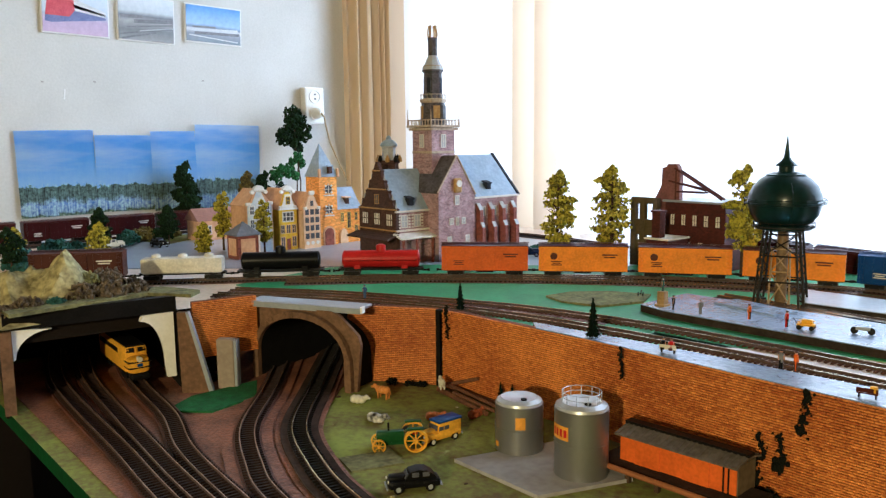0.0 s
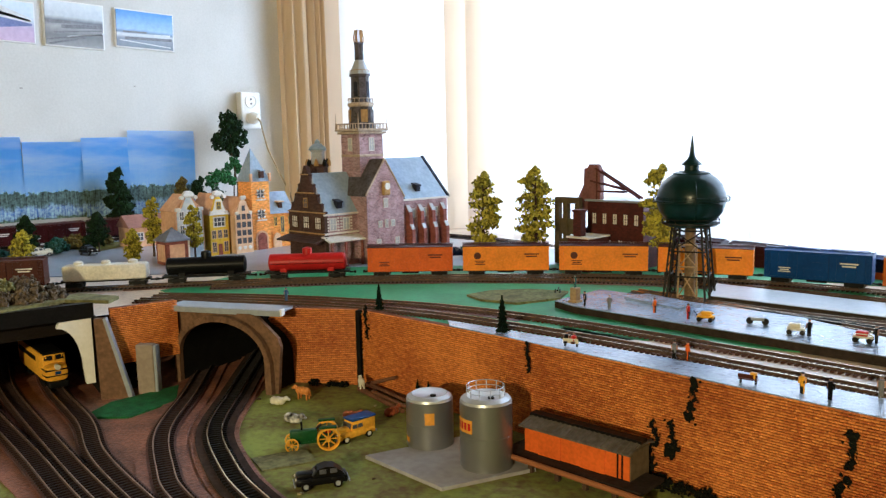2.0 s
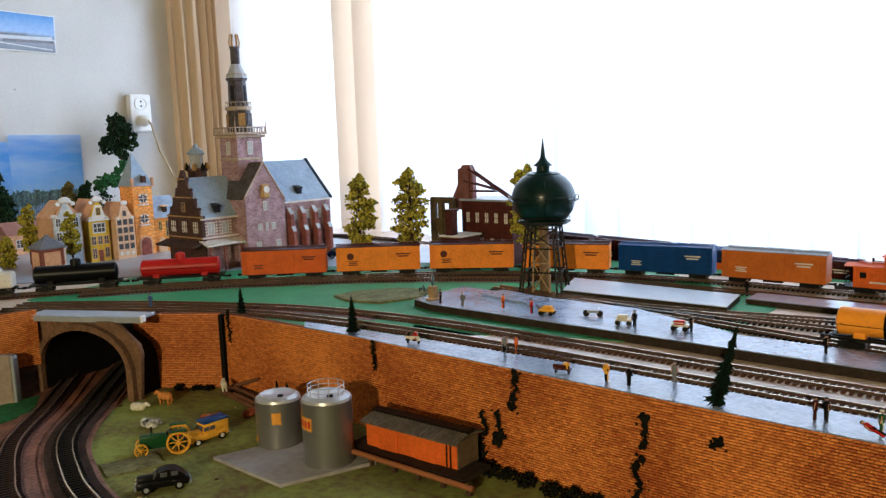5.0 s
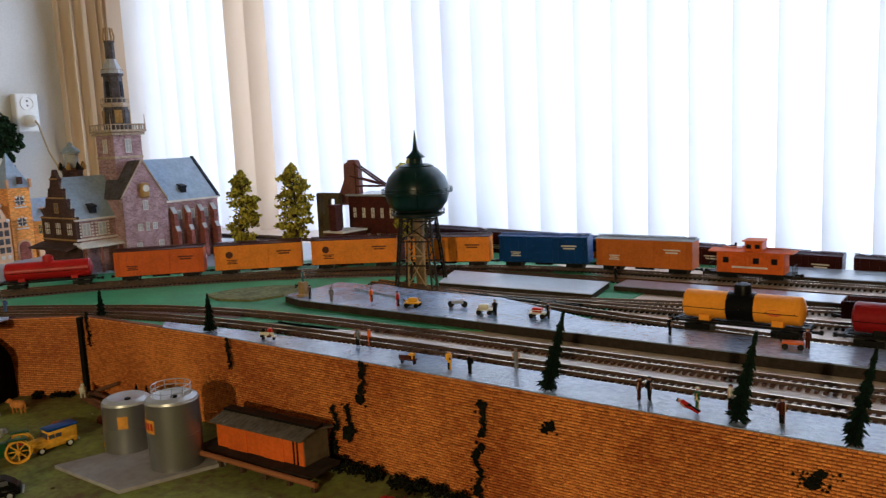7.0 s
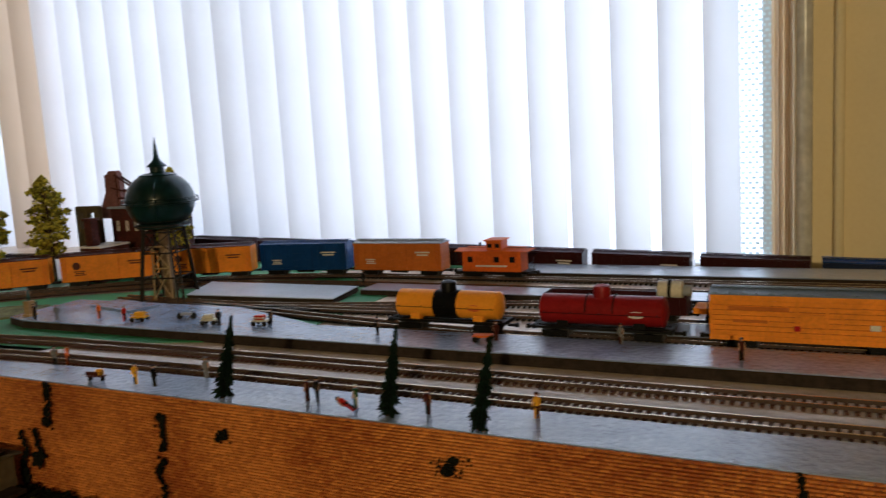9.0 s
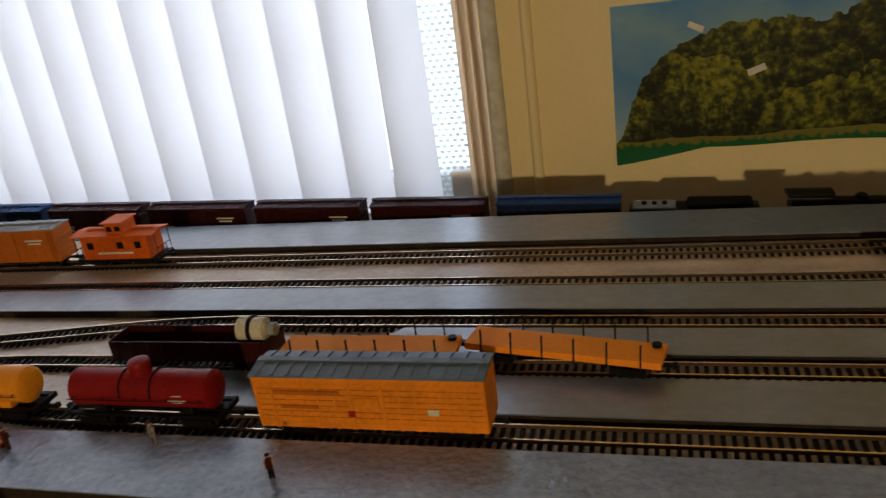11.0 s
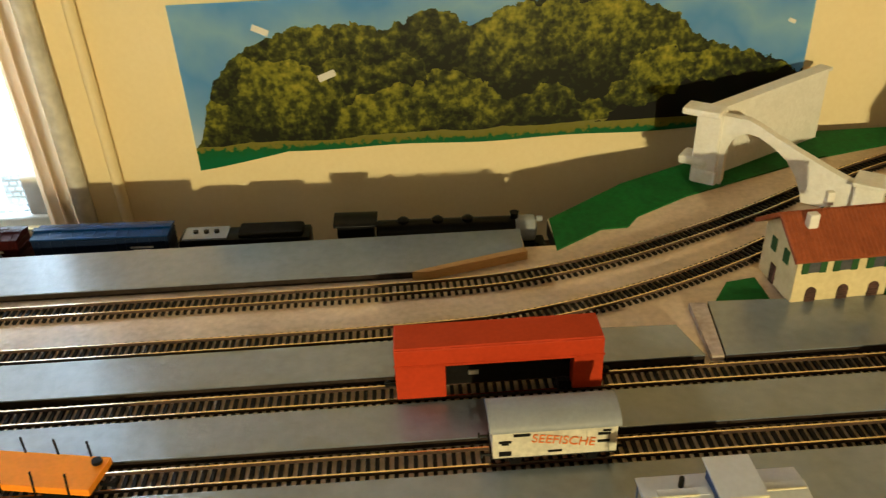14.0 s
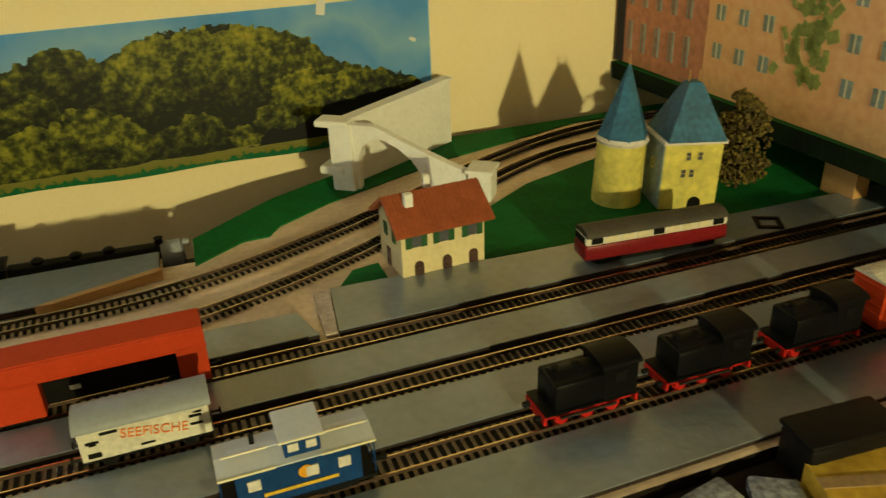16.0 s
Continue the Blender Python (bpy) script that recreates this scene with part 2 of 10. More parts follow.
def ribbon(bm, path, offs, width, z0, z1):
    """A bar of rectangular section along a path, off to its left by offs."""
    hs = headings(path)
    rings = []
    for p, d in zip(path, hs):
        n = Vector((-d.y, d.x, 0))
        row = []
        for o, z in ((offs - width / 2, z0), (offs + width / 2, z0), (offs + width / 2, z1), (offs - width / 2, z1)):
            q = p + n * o
            row.append(bm.verts.new((q.x, q.y, p.z + z)))
        rings.append(row)
    for a, b in zip(rings, rings[1:]):
        for k in range(4):
            bm.faces.new((a[k], a[(k + 1) % 4], b[(k + 1) % 4], b[k]))
    bm.faces.new(rings[0])
    bm.faces.new(rings[-1][::-1])
    bmesh.ops.recalc_face_normals(bm, faces=bm.faces)
    return bm


SLEEPER_BOX = ((-1, -1, 0.0), (1, -1, 0.0), (1, 1, 0.0), (-1, 1, 0.0), (-1, -1, 1.0), (1, -1, 1.0), (1, 1, 1.0), (-1, 1, 1.0))
SLEEPER_FACES = [(4, 5, 6, 7), (0, 1, 5, 4), (1, 2, 6, 5), (2, 3, 7, 6), (3, 0, 4, 7)]


@functools.lru_cache(maxsize=None)
def sleeper_mesh(mat):
    me = bpy.data.meshes.new("sleeper")
    me.from_pydata([(u * 0.0016, w * 0.0142, h * 0.0022) for u, w, h in SLEEPER_BOX], [], SLEEPER_FACES)
    me.materials.append(mat)
    return me


def railway_track(pts, z=-0.006, label="HO railway track with nickel rails on dark sleepers", sleeper=None, rail=None, bed=None, bed_w=0.036, slope=None, near=300, raised=0.0):
    """Two rails on sleepers along a plan line; z is the top of the board."""
    path = smooth_path(pts, 0.0072)
    for p in path:
        p.z = slope(p.x) if slope else z
    th = empty("railway_track", label, "railway track")
    if bed:
        part("trackbed", ribbon(bmesh.new(), path[::2] + [path[-1]], 0, bed_w, -0.002 - raised, 0.0012), bed, th)
    # the stretch in sight has its sleepers one by one, the ends are joined
    spots = sorted(zip(path, headings(path)), key=lambda q: abs(q[0].x - 0.1) + abs(q[0].y - 1.0))
    one = sleeper_mesh(sleeper or M_SLEEPER)
    for p, d in spots[:near]:
        ob = new("sleeper", one)
        ob.matrix_world = pose(p.x, p.y, p.z + 0.001, 0, 0, math.degrees(math.atan2(d.y, d.x)))
        ob.parent = th
    verts, faces = [], []
    for p, d in spots[near:]:
        n = Vector((-d.y, d.x, 0))
        b = len(verts)
        for u, w, h in SLEEPER_BOX:
            q = p + d * (u * 0.0016) + n * (w * 0.0142)
            verts.append((q.x, q.y, p.z + 0.001 + h * 0.0022))
        faces += [tuple(b + k for k in f) for f in SLEEPER_FACES]
    if verts:
        me = bpy.data.meshes.new("sleeper_rest")
        me.from_pydata(verts, [], faces)
        me.materials.append(sleeper or M_SLEEPER)
        ob = new("sleeper_rest", me)
        ob.parent = th
        tagged(ob, kind="stuff")
    for side in (-1, 1):
        ob = part("rail", ribbon(bmesh.new(), path[::2] + [path[-1]], side * 0.0087, 0.0014, 0.003, 0.0062), rail or M_RAIL, th)
        ob.data.materials.append(M_RAILSIDE)
        for f in ob.data.polygons:
            f.material_index = 0 if f.normal.z > 0.5 else 1
    return th


def slab(name, outline, z0, z1, mat, label, category, kind="", side=None):
    """A flat piece of the layout with a plan outline; its side faces may have their own colour."""
    bm = prism(bmesh.new(), outline, z0, z1)
    ob = part(name, bm, mat)
    if side:
        ob.data.materials.append(side)
        for p in ob.data.polygons:
            if abs(p.normal.z) < 0.5:
                p.material_index = 1
    return tagged(ob, label, category, kind=kind)


ICO = bmesh.new()
bmesh.ops.create_icosphere(ICO, subdivisions=1, radius=1.0)
ICO.verts.index_update()
ICO_V, ICO_F = [v.co.copy() for v in ICO.verts], [tuple(v.index for v in f.verts) for f in ICO.faces]
ICO.free()


def clumps(name, spots, mat, parent, rr):
    """Many small ragged tufts (place, size) in one mesh."""
    verts, faces = [], []
    for c, r in spots:
        b = len(verts)
        turn = Euler((rr.uniform(0, 6), rr.uniform(0, 6), rr.uniform(0, 6))).to_matrix()
        st = Vector((rr.uniform(0.6, 1.5), rr.uniform(0.5, 1.2), rr.uniform(0.3, 0.8)))
        for v in ICO_V:
            q = turn @ Vector((v.x * st.x, v.y * st.y, v.z * st.z))
            q *= r * rr.uniform(0.55, 1.35)
            verts.append((c[0] + q.x, c[1] + q.y, c[2] + q.z))
        faces += [tuple(b + i for i in f) for f in ICO_F]
    me = bpy.data.meshes.new(name)
    me.from_pydata(verts, [], faces)
    me.materials.append(mat)
    ob = new(name, me)
    if parent is not None:
        ob.parent = parent
    return ob

# ---- the room ----
FLOOR_Z, CEIL_Z = -0.86, 1.72
X0, X1, Y0, Y1 = -2.34, 2.30, -2.6, 1.822


def wall_box(name, c, s, mat, label):
    return tagged(part(name, b_box(c, s), mat), label, "wall", kind="structure")


# unseen floor and ceiling close the room, darkened against bounced light
tagged(part("floor", b_box((0, -0.4, FLOOR_Z - 0.05), (4.9, 4.7, 0.1)), M_CARPET), "unseen brown carpeted room floor, darkened to cut bounced light", "floor", kind="structure")
tagged(part("ceiling", b_box((0, -0.4, CEIL_Z + 0.05), (4.9, 4.7, 0.1)), M_CEIL), "unseen plain ceiling, darkened to cut bounced light", "ceiling", kind="structure")
wall_box("wall_west", (X0 - 0.06, -0.39, 0.43), (0.12, 4.42, 2.58), M_WALL, "white painted wall with pinned pictures")
# south and east walls are added unseen, coloured dark to lower the fill
wall_box("wall_south", (0, Y0 - 0.06, 0.43), (4.9, 0.12, 2.58), M_DARKWALL, "unseen plain wall, dark brown to cut bounced light")
wall_box("wall_east", (X1 + 0.06, -0.39, 0.43), (0.12, 4.42, 2.58), M_DARKWALL, "unseen plain wall, dark brown to cut bounced light")
WX0, WX1, WZ0, WZ1 = -2.20, 0.21, -0.10, 1.45
bm = bmesh.new()
box(bm, ((WX1 + X1) / 2, Y1 + 0.08, 0.43), (X1 - WX1, 0.16, 2.58))
box(bm, ((X0 + WX0) / 2, Y1 + 0.08, 0.43), (WX0 - X0, 0.16, 2.58))
box(bm, ((WX0 + WX1) / 2, Y1 + 0.08, (FLOOR_Z + WZ0) / 2), (WX1 - WX0, 0.16, WZ0 - FLOOR_Z))
box(bm, ((WX0 + WX1) / 2, Y1 + 0.08, (CEIL_Z + WZ1) / 2), (WX1 - WX0, 0.16, CEIL_Z - WZ1))
tagged(part("wall_north", bm, M_WALL_WARM), "cream painted wall with a wide window opening", "wall", kind="structure")

# added dark sheet stands for the under-table shade on the white wall
wall_box("under_table_shade", (X0 + 0.006, -0.40, (FLOOR_Z - 0.16) / 2), (0.010, 4.36, -FLOOR_Z - 0.16), M_WOODDARK, "dark sheet on the wall below the layout, standing for shade")

# ---- window, blinds, curtain ----
def translucent(name, c, through_amount, rough=0.8):
    m = bpy.data.materials.new(name)
    m.use_nodes = True
    nt = m.node_tree
    b, out = nt.nodes["Principled BSDF"], nt.nodes["Material Output"]
    tc, n, n2 = nt.nodes.new("ShaderNodeTexCoord"), nt.nodes.new("ShaderNodeTexNoise"), nt.nodes.new("ShaderNodeTexNoise")
    n.inputs["Scale"].default_value, n2.inputs["Scale"].default_value = 7.0, 260.0
    nt.links.new(tc.outputs["Object"], n.inputs["Vector"])
    nt.links.new(tc.outputs["Object"], n2.inputs["Vector"])
    ramp = nt.nodes.new("ShaderNodeValToRGB")
    ramp.color_ramp.elements[0].color = (*[v * 0.9 for v in c], 1)
    ramp.color_ramp.elements[1].color = (*c, 1)
    nt.links.new(n.outputs["Fac"], ramp.inputs["Fac"])
    t = nt.nodes.new("ShaderNodeBsdfTranslucent")
    mix = nt.nodes.new("ShaderNodeMixShader")
    mix.inputs["Fac"].default_value = through_amount
    bp = nt.nodes.new("ShaderNodeBump")
    bp.inputs["Strength"].default_value, bp.inputs["Distance"].default_value = 0.2, 0.001
    nt.links.new(n2.outputs["Fac"], bp.inputs["Height"])
    nt.links.new(bp.outputs["Normal"], b.inputs["Normal"])
    nt.links.new(ramp.outputs["Color"], b.inputs["Base Color"])
    nt.links.new(ramp.outputs["Color"], t.inputs["Color"])
    b.inputs["Roughness"].default_value = rough
    nt.links.new(b.outputs["BSDF"], mix.inputs[1])
    nt.links.new(t.outputs["BSDF"], mix.inputs[2])
    nt.links.new(mix.outputs["Shader"], out.inputs["Surface"])
    return m


M_BLIND = translucent("white_blind_fabric", (0.86, 0.84, 0.815), 0.68)
M_BLINDBEIGE = translucent("beige_blind_fabric", (0.62, 0.48, 0.33), 0.35)
M_CURTAIN = translucent("beige_curtain_cloth", (0.74, 0.58, 0.37), 0.42)
M_GLASS = bpy.data.materials.new("window_glass")
M_GLASS.use_nodes = True
_g = M_GLASS.node_tree.nodes["Principled BSDF"]
_g.inputs["Transmission Weight"].default_value, _g.inputs["Roughness"].default_value, _g.inputs["IOR"].default_value = 1.0, 0.02, 1.45

window = empty("window_1", "wide white-framed window behind vertical blinds", "window", kind="structure")
bm = bmesh.new()
for x in (WX0 + 0.025, -1.0, WX1 - 0.025):
    box(bm, (x, Y1 + 0.11, (WZ0 + WZ1) / 2), (0.05, 0.06, WZ1 - WZ0), bevel=0.004)
for z in (WZ0 + 0.025, WZ1 - 0.025):
    box(bm, ((WX0 + WX1) / 2, Y1 + 0.11, z), (WX1 - WX0, 0.055, 0.05), bevel=0.004)
part("window_frame", bm, M_WHITE, window)
for a, b in ((WX0 + 0.05, -1.025), (-0.975, WX1 - 0.05)):
    p = part("pane", b_box(((a + b) / 2, Y1 + 0.11, (WZ0 + WZ1) / 2), (b - a, 0.004, WZ1 - WZ0 - 0.1)), M_GLASS, window)
    p.visible_shadow = False
part("window_sill", b_box(((WX0 + WX1) / 2, Y1 + 0.055, WZ0 + 0.004), (WX1 - WX0 - 0.004, 0.09, 0.02), bevel=0.003), M_WHITE, window)
# a sash latch and the low sill block in the window's corner
tagged(part("sash_block", b_box((0.165, Y1 + 0.03, -0.055), (0.055, 0.03, 0.06), bevel=0.004), M_WHITE), "white window handle block in the window's lower corner", "window fitting")

blind = empty("vertical_blind", "white fabric vertical blind drawn across the window", "blind")
part("headrail", b_box((-1.05, Y1 - 0.055, 1.36), (2.50, 0.04, 0.04), bevel=0.004), M_WHITE, blind)


def slat_mesh(name, w, mat, top=1.34, bottom=-0.052):
    bm = bmesh.new()
    n, rows = 5, []
    for k in range(n + 1):
        u = k / n - 0.5
        rows.append([bm.verts.new((u * w, 0.012 * (0.25 - u * u) * 1.6, z)) for z in (bottom, 0.5, top)])
    for a, b in zip(rows, rows[1:]):
        for k in range(2):
            bm.faces.new((a[k], b[k], b[k + 1], a[k + 1]))
    me = bpy.data.meshes.new(name)
    bm.to_mesh(me)
    bm.free()
    me.materials.append(mat)
    for p in me.polygons:
        p.use_smooth = True
    return me


me_white, me_beige = slat_mesh("slat", 0.089, M_BLIND), slat_mesh("slat", 0.089, M_BLINDBEIGE)
rs = random.Random(4)
x, k = 0.108, 0
while x > -2.27:
    beige = x < -2.19 or -1.66 < x < -1.49
    ob = new("slat", me_beige if beige else me_white)
    ob.parent = blind
    ob.matrix_world = pose(x, Y1 - 0.055 + rs.uniform(-0.002, 0.002), 0, rs.uniform(-0.2, 0.2), 0, 57 + rs.uniform(-4, 4))
    x -= (0.0769 if k < 8 else 0.0807) + rs.uniform(-0.002, 0.002)
    k += 1
# a strip of net with rows of pale blue holes hangs beyond the last slat
M_NET = translucent("pale_blue_net", (0.86, 0.95, 0.96), 0.85)
net = bmesh.new()
for r in range(170):
    for c in range(10):
        box(net, (0.092 + c * 0.0115 + (r % 2) * 0.0057, Y1 + 0.030, -0.085 + r * 0.009), (0.0070, 0.0008, 0.0045))
tagged(part("net_strip", net, M_NET), "pale blue net hanging in the window beside the blind", "net curtain", kind="stuff")

cur = bmesh.new()
cols = []
for k in range(61):
    u = k / 60
    px, py = -2.30 + 0.03 * math.sin(u * 3), 1.60 + 0.19 * u
    cols.append([cur.verts.new((px + 0.013 * math.sin(u * 34 + z * 0.4 + 0.8 * math.sin(u * 9)) + 0.003 * math.sin(u * 71), py, z)) for z in (-0.30, 0.1, 0.5, 0.9, 1.5)])
for a, b in zip(cols, cols[1:]):
    for k in range(4):
        cur.faces.new((a[k], b[k], b[k + 1], a[k + 1]))
tagged(part("curtain", cur, M_CURTAIN, smooth=True), "beige curtain hanging in folds in the corner", "curtain")
cur = bmesh.new()
cols = []
for k in range(25):
    u = k / 24
    cols.append([cur.verts.new((0.182 + 0.034 * u, Y1 - 0.022 + 0.012 * math.sin(u * 14), z)) for z in (-0.12, 0.3, 0.8, 1.5)])
for a, b in zip(cols, cols[1:]):
    for k in range(3):
        cur.faces.new((a[k], b[k], b[k + 1], a[k + 1]))
tagged(part("curtain", cur, M_CURTAIN, smooth=True), "narrow bunched beige curtain beside the window", "curtain")
M_TUBE = material("white_plastic_pipe", (0.72, 0.70, 0.64), None, 20, 0.18)
tagged(part("wall_pipe", tube(bmesh.new(), (0.232, Y1 - 0.018, -0.4), (0.232, Y1 - 0.018, 1.7), 0.0125, seg=16), M_TUBE, smooth=True), "glossy white pipe running up the wall", "pipe")
tagged(part("wall_pipe", tube(bmesh.new(), (0.284, Y1 - 0.009, -0.4), (0.284, Y1 - 0.009, 1.7), 0.008, seg=12), M_WALL_WARM, smooth=True), "thin cream painted pipe running up the wall", "pipe")

# ---- the layout's boards ----
BZ = -0.006       # top of the upper board
LZ = -0.116       # top of the lower ground
slab("upper_board", [(-2.30, 0.33), (-1.27, 0.33), (-1.245, 0.355), (-1.225, 0.56), (-1.205, 0.665), (-1.05, 0.80), (-0.955, 0.872), (0.62, 0.875), (0.64, 1.045), (2.2, 1.050), (2.2, 1.79), (1.22, 1.79), (1.065, 1.722), (0.953, 1.667), (0.847, 1.588), (0.847, 1.529), (0.8125, 1.529), (0.8125, 1.553), (-1.1, 1.573), (-1.4, 1.78), (-2.30, 1.78)],
     BZ - 0.02, BZ, M_BOARD, "bare painted board that carries the upper railway level", "layout board", "structure", M_WOODDARK)
slab("lower_ground", [(-2.30, 0.345), (1.2, 0.345), (1.2, 0.90), (-0.9, 0.90), (-1.1, 0.95), (-2.30, 0.95)], LZ - 0.02, LZ, M_GRASS,
     "green and brown scenic ground of the lower level", "layout ground", "structure", M_GREENEDGE)
slab("green_ground", [(-1.35, 0.73), (-1.19, 0.73), (-1.03, 0.838), (-0.925, 0.8495), (-0.74, 0.8560), (-0.62, 0.872), (-0.56, 0.955), (-0.52, 1.0), (-0.3, 1.06), (-0.3, 1.36), (-0.55, 1.5), (-0.27, 1.56), (-0.27, 1.577), (-1.0, 1.577), (-1.2, 1.3), (-1.4, 0.95)],
     BZ - 0.001, BZ + 0.0012, M_GREEN, "pale green painted scenic ground between the tracks", "ground", "structure")

# the wooden stand under the boards
table = empty("layout_table", "dark wooden stand that carries the layout boards", "table")
for x in (-2.15, -1.0, 0.2, 1.1):
    part("leg", b_box((x, 0.50, (FLOOR_Z + LZ - 0.02) / 2), (0.06, 0.06, LZ - 0.02 - FLOOR_Z)), M_WOODDARK, table)
for x in (-2.15, -1.0, 0.2, 1.4, 2.15):
    part("leg", b_box((x, 1.50, (FLOOR_Z + BZ - 0.02) / 2), (0.06, 0.06, BZ - 0.02 - FLOOR_Z)), M_WOODDARK, table)

# ---- platforms ----
def platform(outline, z1, label, top=None):
    th = empty("platform", label, "platform")
    core = part("platform_core", prism(bmesh.new(), outline, BZ, z1 - 0.0012), M_PLATSIDE, th)
    part("deck_sheet", prism(bmesh.new(), outline, z1 - 0.0012, z1), top or M_GREY, th)
    return th


platform([(-0.765, 0.8545), (-0.69, 0.8570), (0.62, 0.8465), (0.62, 0.908), (-0.35, 0.908), (-0.62, 0.893), (-0.79, 0.876)], 0.0, "long blue-grey front platform along the brick wall's top", M_GREYBLUE)
platform([(-0.745, 1.05), (-0.70, 1.036), (0.62, 1.036), (0.65, 1.104), (0.0, 1.104), (-0.27, 1.098), (-0.44, 1.165), (-0.745, 1.165)], 0.006, "blue-grey station platform with figurines, wide at one end", M_GREYBLUE)
platform([(-0.60, 1.235), (-0.345, 1.245), (-0.36, 1.335), (-0.64, 1.335)], 0.004, "short pale grey wooden platform beside the tracks", M_PALEDECK)
platform([(-0.345, 1.317), (0.938, 1.317), (0.926, 1.362), (0.85, 1.365), (-0.345, 1.367)], 0.003, "long narrow grey platform between two tracks")
platform([(0.20, 1.239), (2.0, 1.239), (2.0, 1.282), (0.23, 1.282)], 0.002, "long narrow grey platform between two tracks")
platform([(0.0, 1.151), (2.0, 1.151), (2.0, 1.203), (0.03, 1.203)], 0.002, "long narrow grey platform between two tracks")
platform([(-0.272, 1.488), (0.69, 1.481), (0.809, 1.516), (0.811, 1.556), (-0.24, 1.568)], 0.002, "broad grey platform near the window")
platform([(0.62, 1.050), (2.0, 1.060), (2.0, 1.115), (0.66, 1.115)], -0.001, "broad dark grey platform along the last siding")
platform([(0.956, 1.317), (2.0, 1.317), (2.0, 1.36), (1.47, 1.372), (0.967, 1.396)], 0.002, "grey platform in front of the small station house")

# ---- tracks ----
Y_F, Y_G, Y_E, Y_D, Y_C, Y_B, Y_A, Y_FAR = 0.931, 0.988, 1.133, 1.221, 1.299, 1.384, 1.455, 1.606
TRAIN_LINE = [(-1.62, 0.36), (-1.55, 0.50), (-1.42, 0.70), (-1.30, 0.87), (-1.155, 1.04), (-1.035, 1.155), (-0.913, 1.26), (-0.78, 1.35), (-0.607, 1.42), (-0.436, 1.45), (-0.2, Y_A), (0.2, Y_A), (0.66, Y_A), (0.85, 1.476), (1.05, 1.556), (1.25, 1.664), (1.411, 1.723), (1.60, 1.74), (1.9, 1.70)]
railway_track(TRAIN_LINE, BZ)
railway_track([(-1.3, 0.80), (-1.17, 0.97), (-1.07, 1.07), (-0.97, 1.16), (-0.82, 1.265), (-0.65, 1.345), (-0.45, 1.38), (-0.2, Y_B), (0.2, Y_B), (0.66, Y_B), (0.84, 1.405), (1.03, 1.478), (1.271, 1.62), (1.41, 1.665), (1.6, 1.68), (1.9, 1.63)], BZ)
railway_track([(-0.72, 1.225), (-0.45, 1.215), (-0.2, 1.262), (0.0, 1.297), (0.2, Y_C), (0.9, Y_C), (2.0, Y_C)], BZ)
railway_track([(-0.40, 1.206), (-0.2, 1.215), (0.0, Y_D), (0.9, Y_D), (2.0, Y_D)], BZ)
railway_track([(-0.72, 1.222), (-0.5, 1.197), (-0.3, 1.165), (-0.1, 1.14), (0.1, Y_E), (0.9, Y_E), (2.0, Y_E)], BZ)
railway_track([(-1.30, 0.70), (-1.16, 0.80), (-1.0, 0.885), (-0.85, 0.945), (-0.65, 0.98), (-0.4, Y_G), (0.2, Y_G), (0.60, Y_G)], BZ, sleeper=M_SLEEPERBR)
railway_track([(-1.28, 0.66), (-1.14, 0.765), (-1.0, 0.84), (-0.85, 0.892), (-0.65, 0.921), (-0.4, Y_F), (0.2, Y_F), (0.60, Y_F)], BZ, sleeper=M_SLEEPERBR)


def far_z(x):
    """The far track runs downhill towards the corner."""
    return BZ - 0.058 * min(1.0, max(0.0, (x + 1.35) / 2.1))


railway_track([(-2.16, 0.4), (-2.20, 0.9), (-2.14, 1.25), (-1.95, 1.48), (-1.6, 1.59), (-1.2, Y_FAR), (-0.6, Y_FAR), (0.2, Y_FAR), (1.0, Y_FAR)], BZ, slope=far_z, bed=M_BALLAST, bed_w=0.062)
# lower level
slab("yard_ground", [(-1.50, 0.372), (-0.55, 0.362), (-0.55, 0.46), (-0.70, 0.520), (-0.80, 0.545), (-0.90, 0.60), (-1.03, 0.73), (-1.07, 0.80), (-1.25, 0.80), (-1.50, 0.62)], LZ - 0.001, LZ + 0.0012, M_EARTH, "brown painted ground of the lower yard between the tracks", "yard ground", "structure")
for line in ([(-1.60, 0.50), (-1.40, 0.445), (-1.257, 0.422), (-0.994, 0.407), (-0.843, 0.396), (-0.6, 0.385)],
             [(-1.60, 0.54), (-1.40, 0.488), (-1.257, 0.461), (-0.97, 0.433), (-0.82, 0.422), (-0.6, 0.412)],
             [(-1.60, 0.63), (-1.40, 0.552), (-1.242, 0.516), (-1.068, 0.493), (-0.943, 0.462), (-0.79, 0.447), (-0.6, 0.437)],
             [(-1.45, 0.93), (-1.25, 0.77), (-1.084, 0.647), (-0.961, 0.549), (-0.847, 0.498), (-0.767, 0.476), (-0.6, 0.462)]):
    railway_track(line, LZ + 0.004, "HO railway track with rusty rails on brown sleepers", sleeper=M_SLEEPERDK, rail=M_RAILRUST, bed=M_YARDBED, bed_w=0.034, raised=0.003)
railway_track([(-1.40, 1.0), (-1.2, 0.83), (-1.04, 0.695), (-0.919, 0.596), (-0.802, 0.548), (-0.718, 0.528), (-0.6, 0.515)], LZ + 0.005, sleeper=M_SLEEPER, bed=M_BALLAST, bed_w=0.046, raised=0.004)

